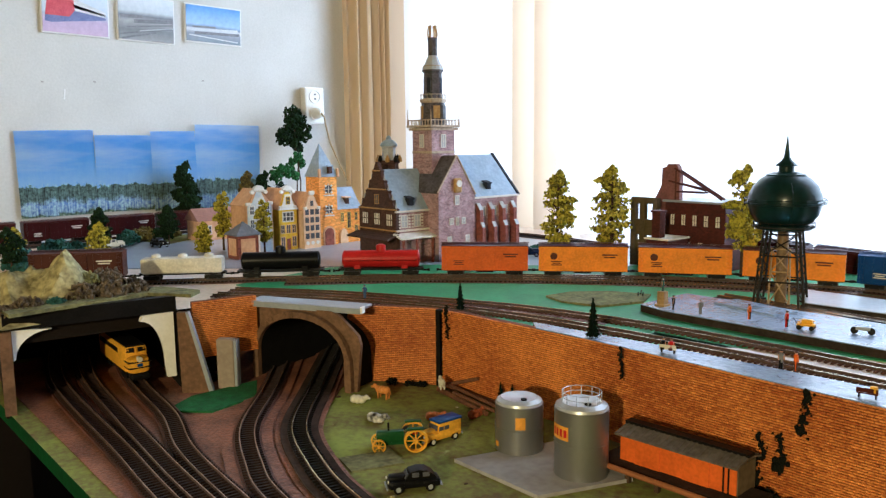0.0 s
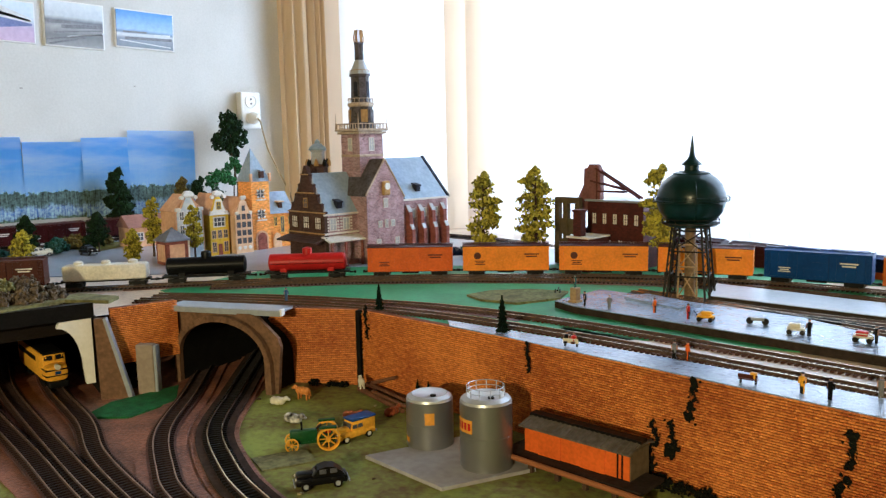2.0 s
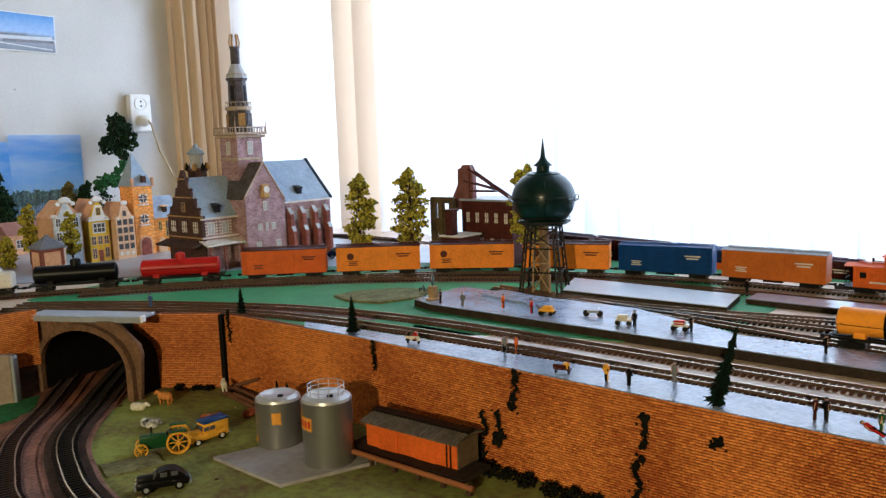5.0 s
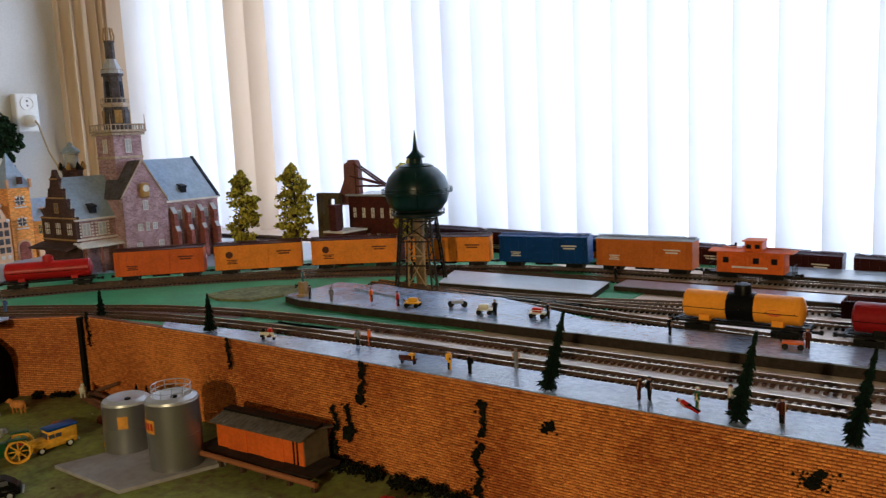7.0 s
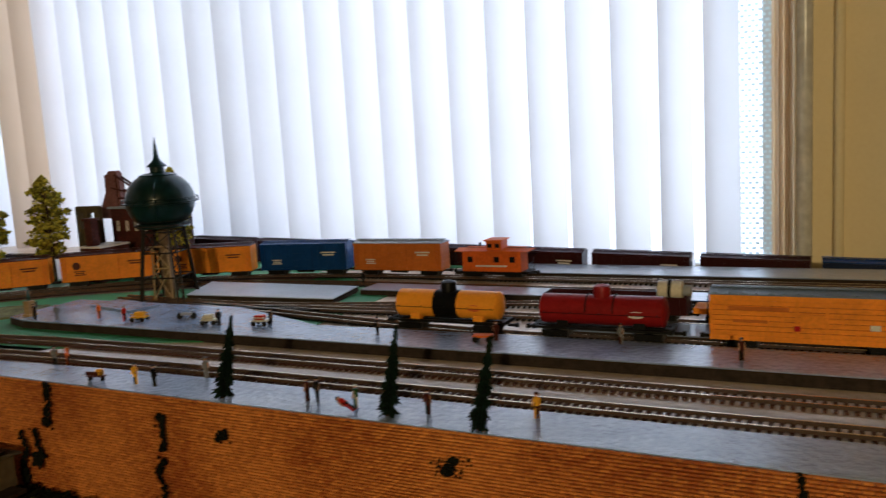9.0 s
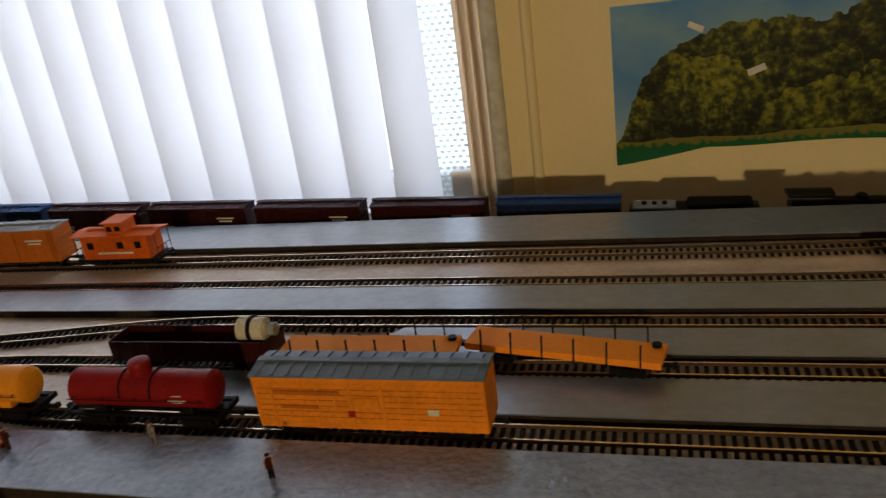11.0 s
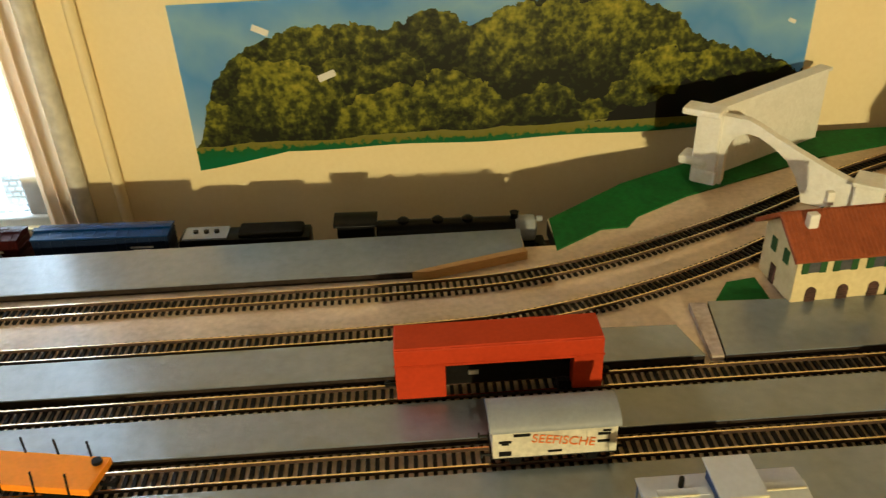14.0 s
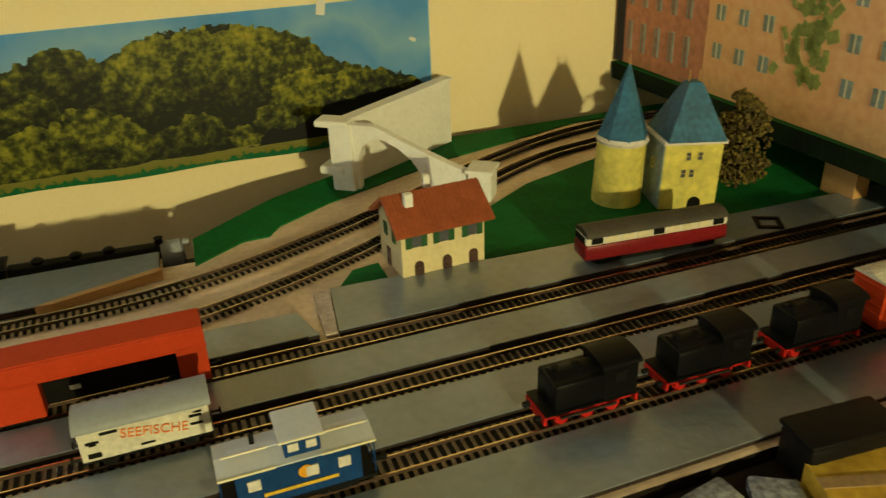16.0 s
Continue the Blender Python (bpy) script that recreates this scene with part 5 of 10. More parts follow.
# long red car with open side
th = empty("covered_wagon", "long brick-red closed wagon with a dark side opening", "freight car", pose(0.757, Y_C, RAIL_Z), "cars at the platform")
L, W = 0.166, 0.034
bm = bmesh.new()
box(bm, (0, 0, 0.046), (L, W, 0.018), bevel=0.001)
for s in (-1, 1):
    w = 0.032 - s * 0.008
    box(bm, (s * (L / 2 - w / 2), 0, 0.0225), (w, W, 0.033), bevel=0.0008)
box(bm, (0, 0.008, 0.0225), (L - 0.06, W - 0.018, 0.031))
box(bm, (0, -W / 2 + 0.0006, 0.0395), (L + 0.0012, 0.002, 0.0012))
part("body", bm, P_REDCAR, th)
# black slab puts the shade inside the side opening into colour
part("opening_shade", b_box((0.008, -0.0025, 0.0215), (L - 0.062, 0.004, 0.026)), M_BLACKMATT, th)
part("roof", b_box((0, 0, 0.0555), (L - 0.001, W - 0.002, 0.002), bevel=0.0008), P_REDCAR, th)
part("label_plate", b_box((-0.02, -0.0052, 0.02), (0.008, 0.001, 0.004)), P_LETTER, th)
for s in (-1, 1):
    bogie(th, s * 0.062)
    coupler(th, s * 0.086)


def rounded_roof(W, h, L, z):
    pts = [(-W / 2, 0)] + [(W / 2 * math.cos(math.pi - math.pi * k / 10), h * math.sin(math.pi * k / 10) + 0.001) for k in range(11)] + [(W / 2, 0)]
    return prism(bmesh.new(), pts, -L / 2, L / 2, pose(0, 0, z) @ UPY)


def text_on(parent, words, size, m, mat):
    cu = bpy.data.curves.new("text", "FONT")
    cu.body, cu.size, cu.extrude, cu.align_x, cu.align_y = words, size, 0.0002, "CENTER", "CENTER"
    tmp = bpy.data.objects.new("tmp", cu)
    scene.collection.objects.link(tmp)
    me = bpy.data.meshes.new_from_object(tmp.evaluated_get(bpy.context.evaluated_depsgraph_get()))
    bpy.data.objects.remove(tmp)
    bpy.data.curves.remove(cu)
    me.materials.clear()
    me.materials.append(mat)
    ob = new("lettering", me)
    ob.parent = parent
    ob.matrix_local = m
    return ob


th = empty("fish_wagon", "white two-axle refrigerator wagon with red lettering", "freight car", pose(0.788, Y_D, RAIL_Z), "cars at the platform")
L, W = 0.090, 0.031
part("body", b_box((0, 0, 0.0245), (L, W, 0.026), bevel=0.0006), P_WHITE, th)
for s in (-1, 1):
    for k in range(22):
        part("siding_batten", b_box((-L / 2 + (k + 0.5) * L / 22, s * (W / 2 + 0.0001), 0.0245), (0.0004, 0.0006, 0.025)), P_WHITE, th)
part("roof", rounded_roof(W + 0.004, 0.0085, L + 0.004, 0.0372), P_SILVER, th, smooth=True)
part("underframe", b_box((0, 0, 0.0095), (L + 0.002, 0.024, 0.005)), M_BLACK, th)
text_on(th, "SEEFISCHE", 0.0102, pose(0.006, -W / 2 - 0.0009, 0.0262, 90, 9, 0), P_ORLET).scale = (1, 1.1, 1)
for x, z, w, h in ((-0.024, 0.0335, 0.012, 0.0022), (-0.036, 0.0170, 0.009, 0.0030), (-0.036, 0.0280, 0.005, 0.0012), (-0.036, 0.0255, 0.005, 0.0012), (0.000, 0.0165, 0.010, 0.0016), (0.037, 0.0330, 0.006, 0.0014), (0.037, 0.0300, 0.005, 0.0014)):
    part("label_bar", b_box((x, -W / 2 - 0.0007, z), (w, 0.0006, h)), M_GREYDARK, th)
for x, z in ((-0.036, 0.0275), (-0.036, 0.0155), (0.035, 0.030), (0.035, 0.023)):
    part("label_bar", b_box((x, -W / 2 - 0.0006, z), (0.009, 0.0006, 0.002)), M_BLACK, th)
for s in (-1, 1):
    bm = bmesh.new()
    wheelset(bm, s * 0.028)
    part("wheelset", bm, M_STEEL, th, smooth=True)
    for q in (-1, 1):
        part("axle_guard", b_box((s * 0.028, q * 0.0118, 0.006), (0.008, 0.0018, 0.007)), M_BLACK, th)
    for q in (-1, 1):
        bf = bmesh.new()
        tube(bf, (s * L / 2, q * 0.0095, 0.0105), (s * (L / 2 + 0.008), q * 0.0095, 0.0105), 0.001, seg=8)
        tube(bf, (s * (L / 2 + 0.007), q * 0.0095, 0.0105), (s * (L / 2 + 0.0085), q * 0.0095, 0.0105), 0.0028, seg=12)
        part("buffer", bf, M_BLACK, th)

P_CABBLUE = paint("royal_blue_paint", (0.015, 0.055, 0.20))
cb = caboose(pose(0.882, Y_E, RAIL_Z), P_CABBLUE, "blue caboose with a silver roof and yellow lettering", paint("silver_roof_paint", (0.60, 0.62, 0.66), 0.3, 0.9), trim=P_CABBLUE, length=0.104, group="cars at the platform", text=paint("yellow_lettering", (0.75, 0.5, 0.03)), windows=P_LETTER)
P_EDGE = paint("cream_roof_edge", (0.80, 0.74, 0.52), 0.4, 0.9)
for sx in (-1, 1):
    part("roof_edge", b_box((sx * 0.0335, -0.0187, 0.0414), (0.037, 0.0010, 0.0016)), P_EDGE, cb)
    part("roofwalk_edge", b_box((sx * 0.0335 + 0.001, -0.0034, 0.0466), (0.030, 0.0010, 0.0012)), P_EDGE, cb)
part("cupola_edge", b_box((0.004, -0.0172, 0.0573), (0.030, 0.0010, 0.0014)), P_EDGE, cb)
em = lathe(bmesh.new(), [(0.0052, 0), (0.0052, 0.0005)], 18)
bmesh.ops.transform(em, matrix=pose(0.004, -0.0164, 0.0295, 90, 0, 0), verts=em.verts)
part("emblem", em, P_YELLOW, cb)


def steam_loco(m, label, cab_len=0.038):
    th = empty("tank_locomotive", label, "steam locomotive", m, "black locomotives")
    bm = barrel_along_x(bmesh.new(), 0.0135, 0.075, 0.031, bulge=0.002)
    part("boiler", bm, P_BLACK, th, smooth=True)
    part("side_tank", b_box((-0.010, 0, 0.0285), (0.060, 0.031, 0.024), bevel=0.003), P_BLACK, th, smooth=True)
    part("cab", b_box((0.030, 0, 0.030), (cab_len, 0.032, 0.030), bevel=0.0008), P_BLACK, th)
    part("cab_roof", rounded_roof(0.035, 0.005, cab_len + 0.006, 0.045).copy(), P_BLACK, th, smooth=True).location = (0.030, 0, 0)
    part("chimney", lathe(bmesh.new(), [(0.0035, 0), (0.003, 0.003), (0.0042, 0.006), (0.003, 0.0062)], 14, (-0.032, 0, 0.042)), P_BLACK, th, smooth=True)
    part("dome", lathe(bmesh.new(), [(0.006, 0), (0.006, 0.002), (0.004, 0.004), (0.0005, 0.005)], 14, (-0.008, 0, 0.042)), P_BLACK, th, smooth=True)
    part("running_frame", b_box((0, 0, 0.011), (0.098, 0.020, 0.007), bevel=0.001), P_RED, th)
    part("footplate", b_box((0, 0, 0.0165), (0.100, 0.033, 0.0018)), P_BLACK, th)
    for x in (-0.028, 0.0, 0.028):
        bm = bmesh.new()
        wheelset(bm, x, 0.0075)
        part("wheelset", bm, P_RED, th, smooth=True)
    for s in (-1, 1):
        part("coupling_rod", b_box((0, s * 0.0118, 0.0075), (0.062, 0.0012, 0.002)), M_STEEL, th)
        part("buffer_beam", b_box((s * 0.050, 0, 0.0115), (0.003, 0.031, 0.007)), P_RED, th)
        bm = bmesh.new()
        for q in (-1, 1):
            tube(bm, (s * 0.050, q * 0.0095, 0.0115), (s * 0.058, q * 0.0095, 0.0115), 0.0022, seg=10)
        part("buffer", bm, M_GREYDARK, th)
        part("cab_window", b_box((0.030, s * 0.0163, 0.036), (0.014, 0.0008, 0.010)), M_GREYDARK, th)
    return th


SQ = Matrix.Diagonal((0.78, 1.0, 1.0, 1.0))
steam_loco(pose(1.102, Y_E, RAIL_Z) @ SQ, "small black tank locomotive with red frames")
steam_loco(pose(1.208, Y_E, RAIL_Z) @ SQ, "small black tank locomotive with red frames")
steam_loco(pose(1.322, Y_E, RAIL_Z) @ SQ, "small black tank locomotive with red frames")
boxcar(pose(1.445, Y_E, RAIL_Z), P_REDCAR, "red coach with a white roof behind the locomotives", roof=P_WHITE, length=0.13, group="black locomotives", text=None)
# red and cream railcar on the platform
th = empty("railcar", "red and cream railcar with a dark grey roof", "railcar", pose(1.300, 1.335, 0.0022, 0, 0, -5))
L, W = 0.165, 0.030
part("skirt", b_box((0, 0, 0.0055), (L - 0.03, W - 0.006, 0.007)), M_BLACKMATT, th)
bm = b_box((0, 0, 0.0155), (L, W, 0.018), bevel=0.004)
part("lower_body", bm, paint("dark_red_railcar_paint", (0.20, 0.012, 0.015)), th, smooth=True)
part("upper_body", b_box((0, 0, 0.0285), (L - 0.002, W - 0.001, 0.0105), bevel=0.003), P_WHITE, th, smooth=True)
part("roof", rounded_roof(W, 0.007, L - 0.004, 0.0325), paint("brown_grey_roof_paint", (0.085, 0.075, 0.06), 0.5), th, smooth=True)
for s in (-1, 1):
    for k in range(9):
        part("window", b_box((-L / 2 + 0.013 + k * (L - 0.026) / 8, s * (W / 2 - 0.0004), 0.0290), (0.0125, 0.0012, 0.0065), bevel=0.0003), M_CREAM if k % 4 else M_GREYDARK, th)
    part("end_window", b_box((s * (L / 2 - 0.0012), 0, 0.029), (0.0014, 0.022, 0.0068)), M_GREYDARK, th)
    bogie(th, s * 0.055)

# the long dark goods train on the far track, on its downhill grade
def far_pose(x):
    return pose(x, Y_FAR, far_z(x) + 0.0063, 0, math.degrees(math.atan(0.058 / 2.1)) if -1.35 < x < 0.75 else 0, 0)


for k in range(9):
    x = 0.336 - 0.168 * k
    blue = k in (0, 5)
    boxcar(far_pose(x), P_NAVY if blue else P_MAROON, "navy boxcar with an orange stripe in the dark train" if blue else "maroon boxcar in the long dark train", roof=P_BLUE if blue else P_MAROON, length=0.152, group="dark train by the window", stripe=P_ORANGE2 if blue else None, height=0.041)
tn = empty("locomotive_tender", "black coal tender behind the big steam locomotive", "tender", far_pose(0.497), "dark train by the window")
part("body", b_box((0, 0, 0.026), (0.150, 0.032, 0.032), bevel=0.003), P_BLACK, tn, smooth=True)
part("coal_bunker", b_box((0.030, 0, 0.044), (0.075, 0.026, 0.010), bevel=0.004), M_BLACKMATT, tn, smooth=True)
part("deck_plate", b_box((-0.045, 0, 0.0425), (0.050, 0.028, 0.002)), P_SILVER, tn)
for x in (-0.062, -0.050, -0.038):
    part("deck_bolt", lathe(bmesh.new(), [(0.003, 0), (0.003, 0.003)], 10, (x + 0.005, 0, 0.0435)), P_BLACK, tn)
for s in (-1, 1):
    bogie(tn, s * 0.048)
sl = empty("articulated_locomotive", "long black steam locomotive with a silver smokebox front", "steam locomotive", far_pose(0.710), "dark train by the window")
part("boiler", barrel_along_x(bmesh.new(), 0.0155, 0.185, 0.034, bulge=0.003), P_BLACK, sl, smooth=True).location = (0.030, 0, 0)
part("smokebox", barrel_along_x(bmesh.new(), 0.0158, 0.030, 0.034, bulge=0.004), P_SILVER, sl, smooth=True).location = (0.112, 0, 0)
part("cab", b_box((-0.085, 0, 0.035), (0.042, 0.033, 0.036), bevel=0.001), P_BLACK, sl)
part("cab_roof", rounded_roof(0.035, 0.004, 0.050, 0.0525), P_BLACK, sl, smooth=True).location = (-0.085, 0, 0)
part("running_board", b_box((0.010, 0, 0.021), (0.235, 0.032, 0.002)), P_BLACK, sl)
part("frame", b_box((0.010, 0, 0.012), (0.230, 0.018, 0.010)), P_BLACK, sl)
part("pilot", b_box((0.132, 0, 0.010), (0.012, 0.028, 0.014), bevel=0.003), P_BLACK, sl)
for x in (-0.03, 0.01, 0.045):
    part("dome", lathe(bmesh.new(), [(0.007, 0), (0.007, 0.005), (0.004, 0.0075), (0.0005, 0.008)], 14, (x, 0, 0.046)), P_BLACK, sl, smooth=True)
part("chimney", lathe(bmesh.new(), [(0.005, 0), (0.0045, 0.007), (0.0055, 0.009)], 14, (0.10, 0, 0.047)), P_BLACK, sl, smooth=True)
part("headlight", tube(bmesh.new(), (0.126, 0, 0.046), (0.133, 0, 0.046), 0.0035, seg=12), P_SILVER, sl, smooth=True)
for k in range(8):
    bm = bmesh.new()
    wheelset(bm, -0.062 + k * 0.022 + (0.008 if k > 3 else 0), 0.0078)
    part("wheelset", bm, M_STEEL, sl, smooth=True)
for k in range(5):
    boxcar(pose(-2.19 + (0.006 if k in (1, 2) else 0) - 0.0 * k, 0.50 + 0.165 * k, RAIL_Z, 0, 0, 90), P_MAROON if k != 4 else P_NAVY, "maroon boxcar of the dark train behind the town", roof=P_BROWN, length=0.150, group="dark train behind the town")
# yellow streamlined locomotive in the tunnel mouth
th = empty("streamlined_locomotive", "yellow streamlined diesel locomotive leaving the tunnel", "diesel locomotive", pose(-1.306, 0.523, LZ + 0.0083, 0, 0, -4))
bm = b_box((-0.02, 0, 0.031), (0.150, 0.034, 0.040), bevel=0.006)
part("body", bm, P_YELLOW, th, smooth=True)
part("nose", b_box((0.058, 0, 0.024), (0.028, 0.033, 0.026), bevel=0.009), P_YELLOW, th, smooth=True)
for s in (-1, 1):
    part("windscreen", b_box((0.0515, s * 0.0075, 0.044), (0.008, 0.011, 0.007), rz=s * 10, ry=-20, bevel=0.001), M_GREYDARK, th)
    bogie(th, s * 0.045 - 0.01)
part("headlight", tube(bmesh.new(), (0.066, 0, 0.034), (0.0735, 0, 0.034), 0.004, seg=14), P_WHITE, th, smooth=True)
part("roof", b_box((-0.02, 0, 0.0505), (0.145, 0.028, 0.004), bevel=0.0018), M_GREYDARK, th)
for z in (0.0215, 0.030):
    part("nose_stripe", b_box((0.0600, 0, z), (0.0262, 0.0336, 0.0016), bevel=0.0004), P_BLACK, th)
part("number_board", b_box((0.0720, 0, 0.0255), (0.0016, 0.008, 0.005), bevel=0.0006), P_BLUE, th)
part("windscreen_post", b_box((0.0555, 0, 0.044), (0.003, 0.002, 0.008)), P_YELLOW, th)
for s in (-1, 1):
    part("side_grille", b_box((-0.03, s * 0.0171, 0.040), (0.10, 0.001, 0.007)), M_GREYDARK, th)
part("pilot", b_box((0.068, 0, 0.008), (0.010, 0.028, 0.010), bevel=0.003), M_GREYDARK, th)

# ---- buildings of the model town ----
M_CHURCH = brickwork(material("purple_brick_card", (0.42, 0.27, 0.285), (0.20, 0.105, 0.115), 60, 0.7, 0.2, fine=6), 0.0062, 0.0026, (0.55, 0.46, 0.47), 0.55)
M_CHURCHDK = brickwork(material("dark_brick_card", (0.075, 0.034, 0.026), (0.032, 0.015, 0.012), 40, 0.7, 0.1), 0.0062, 0.0026, (0.15, 0.09, 0.07), 0.5)
M_SPIRE = material("grey_brown_slate_card", (0.115, 0.10, 0.105), (0.035, 0.028, 0.028), 70, 0.55, 0.15)
M_CORNICE = material("tan_stone_card", (0.50, 0.40, 0.29), (0.30, 0.22, 0.15), 70, 0.7, 0.1)
M_BUTTRESS = brickwork(material("red_brown_brick_card", (0.27, 0.08, 0.055), (0.15, 0.04, 0.03), 40, 0.7, 0.1), 0.0062, 0.0026, (0.32, 0.16, 0.12), 0.45)
M_STONE = material("pale_stone_card", (0.74, 0.69, 0.62), (0.58, 0.53, 0.47), 60, 0.7, 0.1)
M_SLATEDK = material("dark_slate_card", (0.028, 0.030, 0.045), (0.014, 0.015, 0.024), 60, 0.5, 0.1)
M_GOLD = material("bronze_card", (0.45, 0.27, 0.08), (0.3, 0.17, 0.05), 60, 0.5)
M_PANE = material("dark_window_print", (0.06, 0.065, 0.08), (0.10, 0.10, 0.115), 120, 0.3)
M_PANEPALE = material("pale_window_print", (0.45, 0.46, 0.48), (0.34, 0.35, 0.37), 120, 0.4)
M_ORANGEHOUSE = brickwork(material("orange_brick_house_card", (0.86, 0.40, 0.085), (0.74, 0.29, 0.05), 30, 0.7, 0.1), 0.0066, 0.0028, (0.80, 0.46, 0.18), 0.15)
M_TANHOUSE = material("tan_house_card", (0.70, 0.43, 0.24), (0.55, 0.31, 0.17), 30, 0.7, 0.1)
M_YELHOUSE = material("yellow_house_card", (0.82, 0.58, 0.05), (0.60, 0.40, 0.03), 30, 0.7, 0.1)
M_REDBROWN = brickwork(material("red_brown_plastic_brick", (0.085, 0.016, 0.010), (0.045, 0.009, 0.006), 50, 0.6, 0.2), 0.0060, 0.0025, (0.03, 0.010, 0.008), 0.6)
M_OLIVE = material("olive_brown_plastic", (0.10, 0.07, 0.03), (0.07, 0.05, 0.02), 50, 0.7, 0.1)


def gable(w, z0, z1, za):
    return [(-w / 2, z0), (w / 2, z0), (w / 2, z1), (0, za), (-w / 2, z1)]


def win(parent, c, w, h, facing, frame=None, pane=None, proud=0.0012, bars=1):
    """A framed window; facing is x or y with a sign."""
    ax, s = facing[0], -1 if facing[1:] == "-" else 1
    d = Vector((s, 0, 0)) if ax == "x" else Vector((0, s, 0))
    c = Vector(c)
    size = (lambda a, b, t: (t, a, b)) if ax == "x" else (lambda a, b, t: (a, t, b))
    fr = bmesh.new()
    side = Vector((0, 1, 0)) if ax == "x" else Vector((1, 0, 0))
    t = min(w, h) * 0.11
    for k in (-1, 1):
        box(fr, c + side * (k * (w / 2 - t / 2)) + d * proud / 2, size(t, h, proud))
        box(fr, c + Vector((0, 0, k * (h / 2 - t / 2))) + d * proud / 2, size(w, t, proud))
    for k in range(bars):
        box(fr, c + side * (-w / 2 + w * (k + 1) / (bars + 1)) + d * proud * 0.4, size(t * 0.6, h, proud * 0.8))
    box(fr, c + d * proud * 0.4, size(w, t * 0.6, proud * 0.8))
    f = part("window", fr, frame or M_STONE, parent)
    part("pane", box(bmesh.new(), c + d * proud * 0.12, size(w - t, h - t, proud * 0.5)), pane or M_PANE, f)
    return f


B0 = BZ + 0.001
ch = empty("weigh_house", "purple brick weigh house card model with a tall tower", "church model")
# nave with its ridge along y
bm = bmesh.new()
prism(bm, [(-1.463, B0), (-1.305, B0), (-1.305, 0.120), (-1.384, 0.203), (-1.463, 0.120)], 0, 0.185, Matrix.Translation((0, 1.380, 0)) @ UPX)
part("nave", bm, M_CHURCH, ch)
for s in (-1, 1):
    n = Vector((s * 0.083, 0, 0.079)).normalized()
    part("nave_roof", box(bmesh.new(), (-1.384 + s * 0.0405 + n.x * 0.002, 1.315, 0.1615 + n.z * 0.002), (0.120, 0.122, 0.0028), ry=s * 46.4), M_ROOFGREY, ch)
bm = bmesh.new()
for s in (-1, 1):
    box(bm, (-1.384 + s * 0.041, 1.381, 0.1645), (0.122, 0.006, 0.005), ry=s * 46.4)
part("gable_coping", bm, M_SLATEDK, ch)
# cross gable towards the tracks
bm = bmesh.new()
prism(bm, [(1.147, B0), (1.246, B0), (1.246, 0.128), (1.1965, 0.205), (1.147, 0.135)], -1.39, -1.297, UPY)
part("cross_gable", bm, M_CHURCH, ch)
bm = bmesh.new()
box(bm, (-1.2985, 1.2225, 0.168), (0.006, 0.096, 0.0025), rx=-57.3)
box(bm, (-1.2985, 1.1705, 0.172), (0.006, 0.091, 0.0025), rx=54.7)
part("gable_coping", bm, M_CORNICE, ch)
part("cross_roof", box(bmesh.new(), (-1.345, 1.1690, 0.1700), (0.094, 0.088, 0.003), rx=54.7), M_SPIRE, ch)
part("cross_roof", box(bmesh.new(), (-1.345, 1.2240, 0.1680), (0.094, 0.094, 0.003), rx=-57.3), M_SPIRE, ch)
# clock and statue niche
part("clock_niche", box(bmesh.new(), (-1.294, 1.196, 0.148), (0.008, 0.020, 0.030), bevel=0.004), M_GOLD, ch)
part("clock_face", tube(bmesh.new(), (-1.291, 1.196, 0.152), (-1.288, 1.196, 0.152), 0.007, seg=18), M_STONE, ch)
for y, z, w, h in ((1.196, 0.118, 0.012, 0.020), (1.18, 0.075, 0.011, 0.014), (1.214, 0.075, 0.011, 0.014), (1.175, 0.036, 0.012, 0.018), (1.225, 0.036, 0.012, 0.018), (1.197, 0.075, 0.008, 0.018)):
    win(ch, (-1.2968, y, z), w, h, "x+", pane=M_PANEPALE)
# buttresses and nave windows
for k in range(4):
    y = 1.262 + k * 0.0335
    bt = bmesh.new()
    prism(bt, [(0, B0), (0.020, B0), (0.020, 0.055), (0.012, 0.068), (0.012, 0.092), (0, 0.108)], -0.0045, 0.0045, pose(-1.305, y, 0) @ Matrix(((1, 0, 0, 0), (0, 0, 1, 0), (0, 1, 0, 0), (0, 0, 0, 1))))
    b_ = part("buttress", bt, M_BUTTRESS, ch)
    part("buttress_cap", box(bmesh.new(), (-1.2890, y, 0.0625), (0.012, 0.0095, 0.0016), ry=58), M_PANEPALE, b_)
    part("buttress_cap", box(bmesh.new(), (-1.2990, y, 0.1008), (0.017, 0.0095, 0.0016), ry=53), M_PANEPALE, b_)
    if k < 3:
        win(ch, (-1.3048, y + 0.0165, 0.090), 0.011, 0.020, "x+", pane=M_PANEPALE)
        win(ch, (-1.3048, y + 0.0165, 0.032), 0.012, 0.040, "x+", pane=M_PANE)
part("eave", box(bmesh.new(), (-1.302, 1.313, 0.1195), (0.008, 0.132, 0.004)), M_STONE, ch)
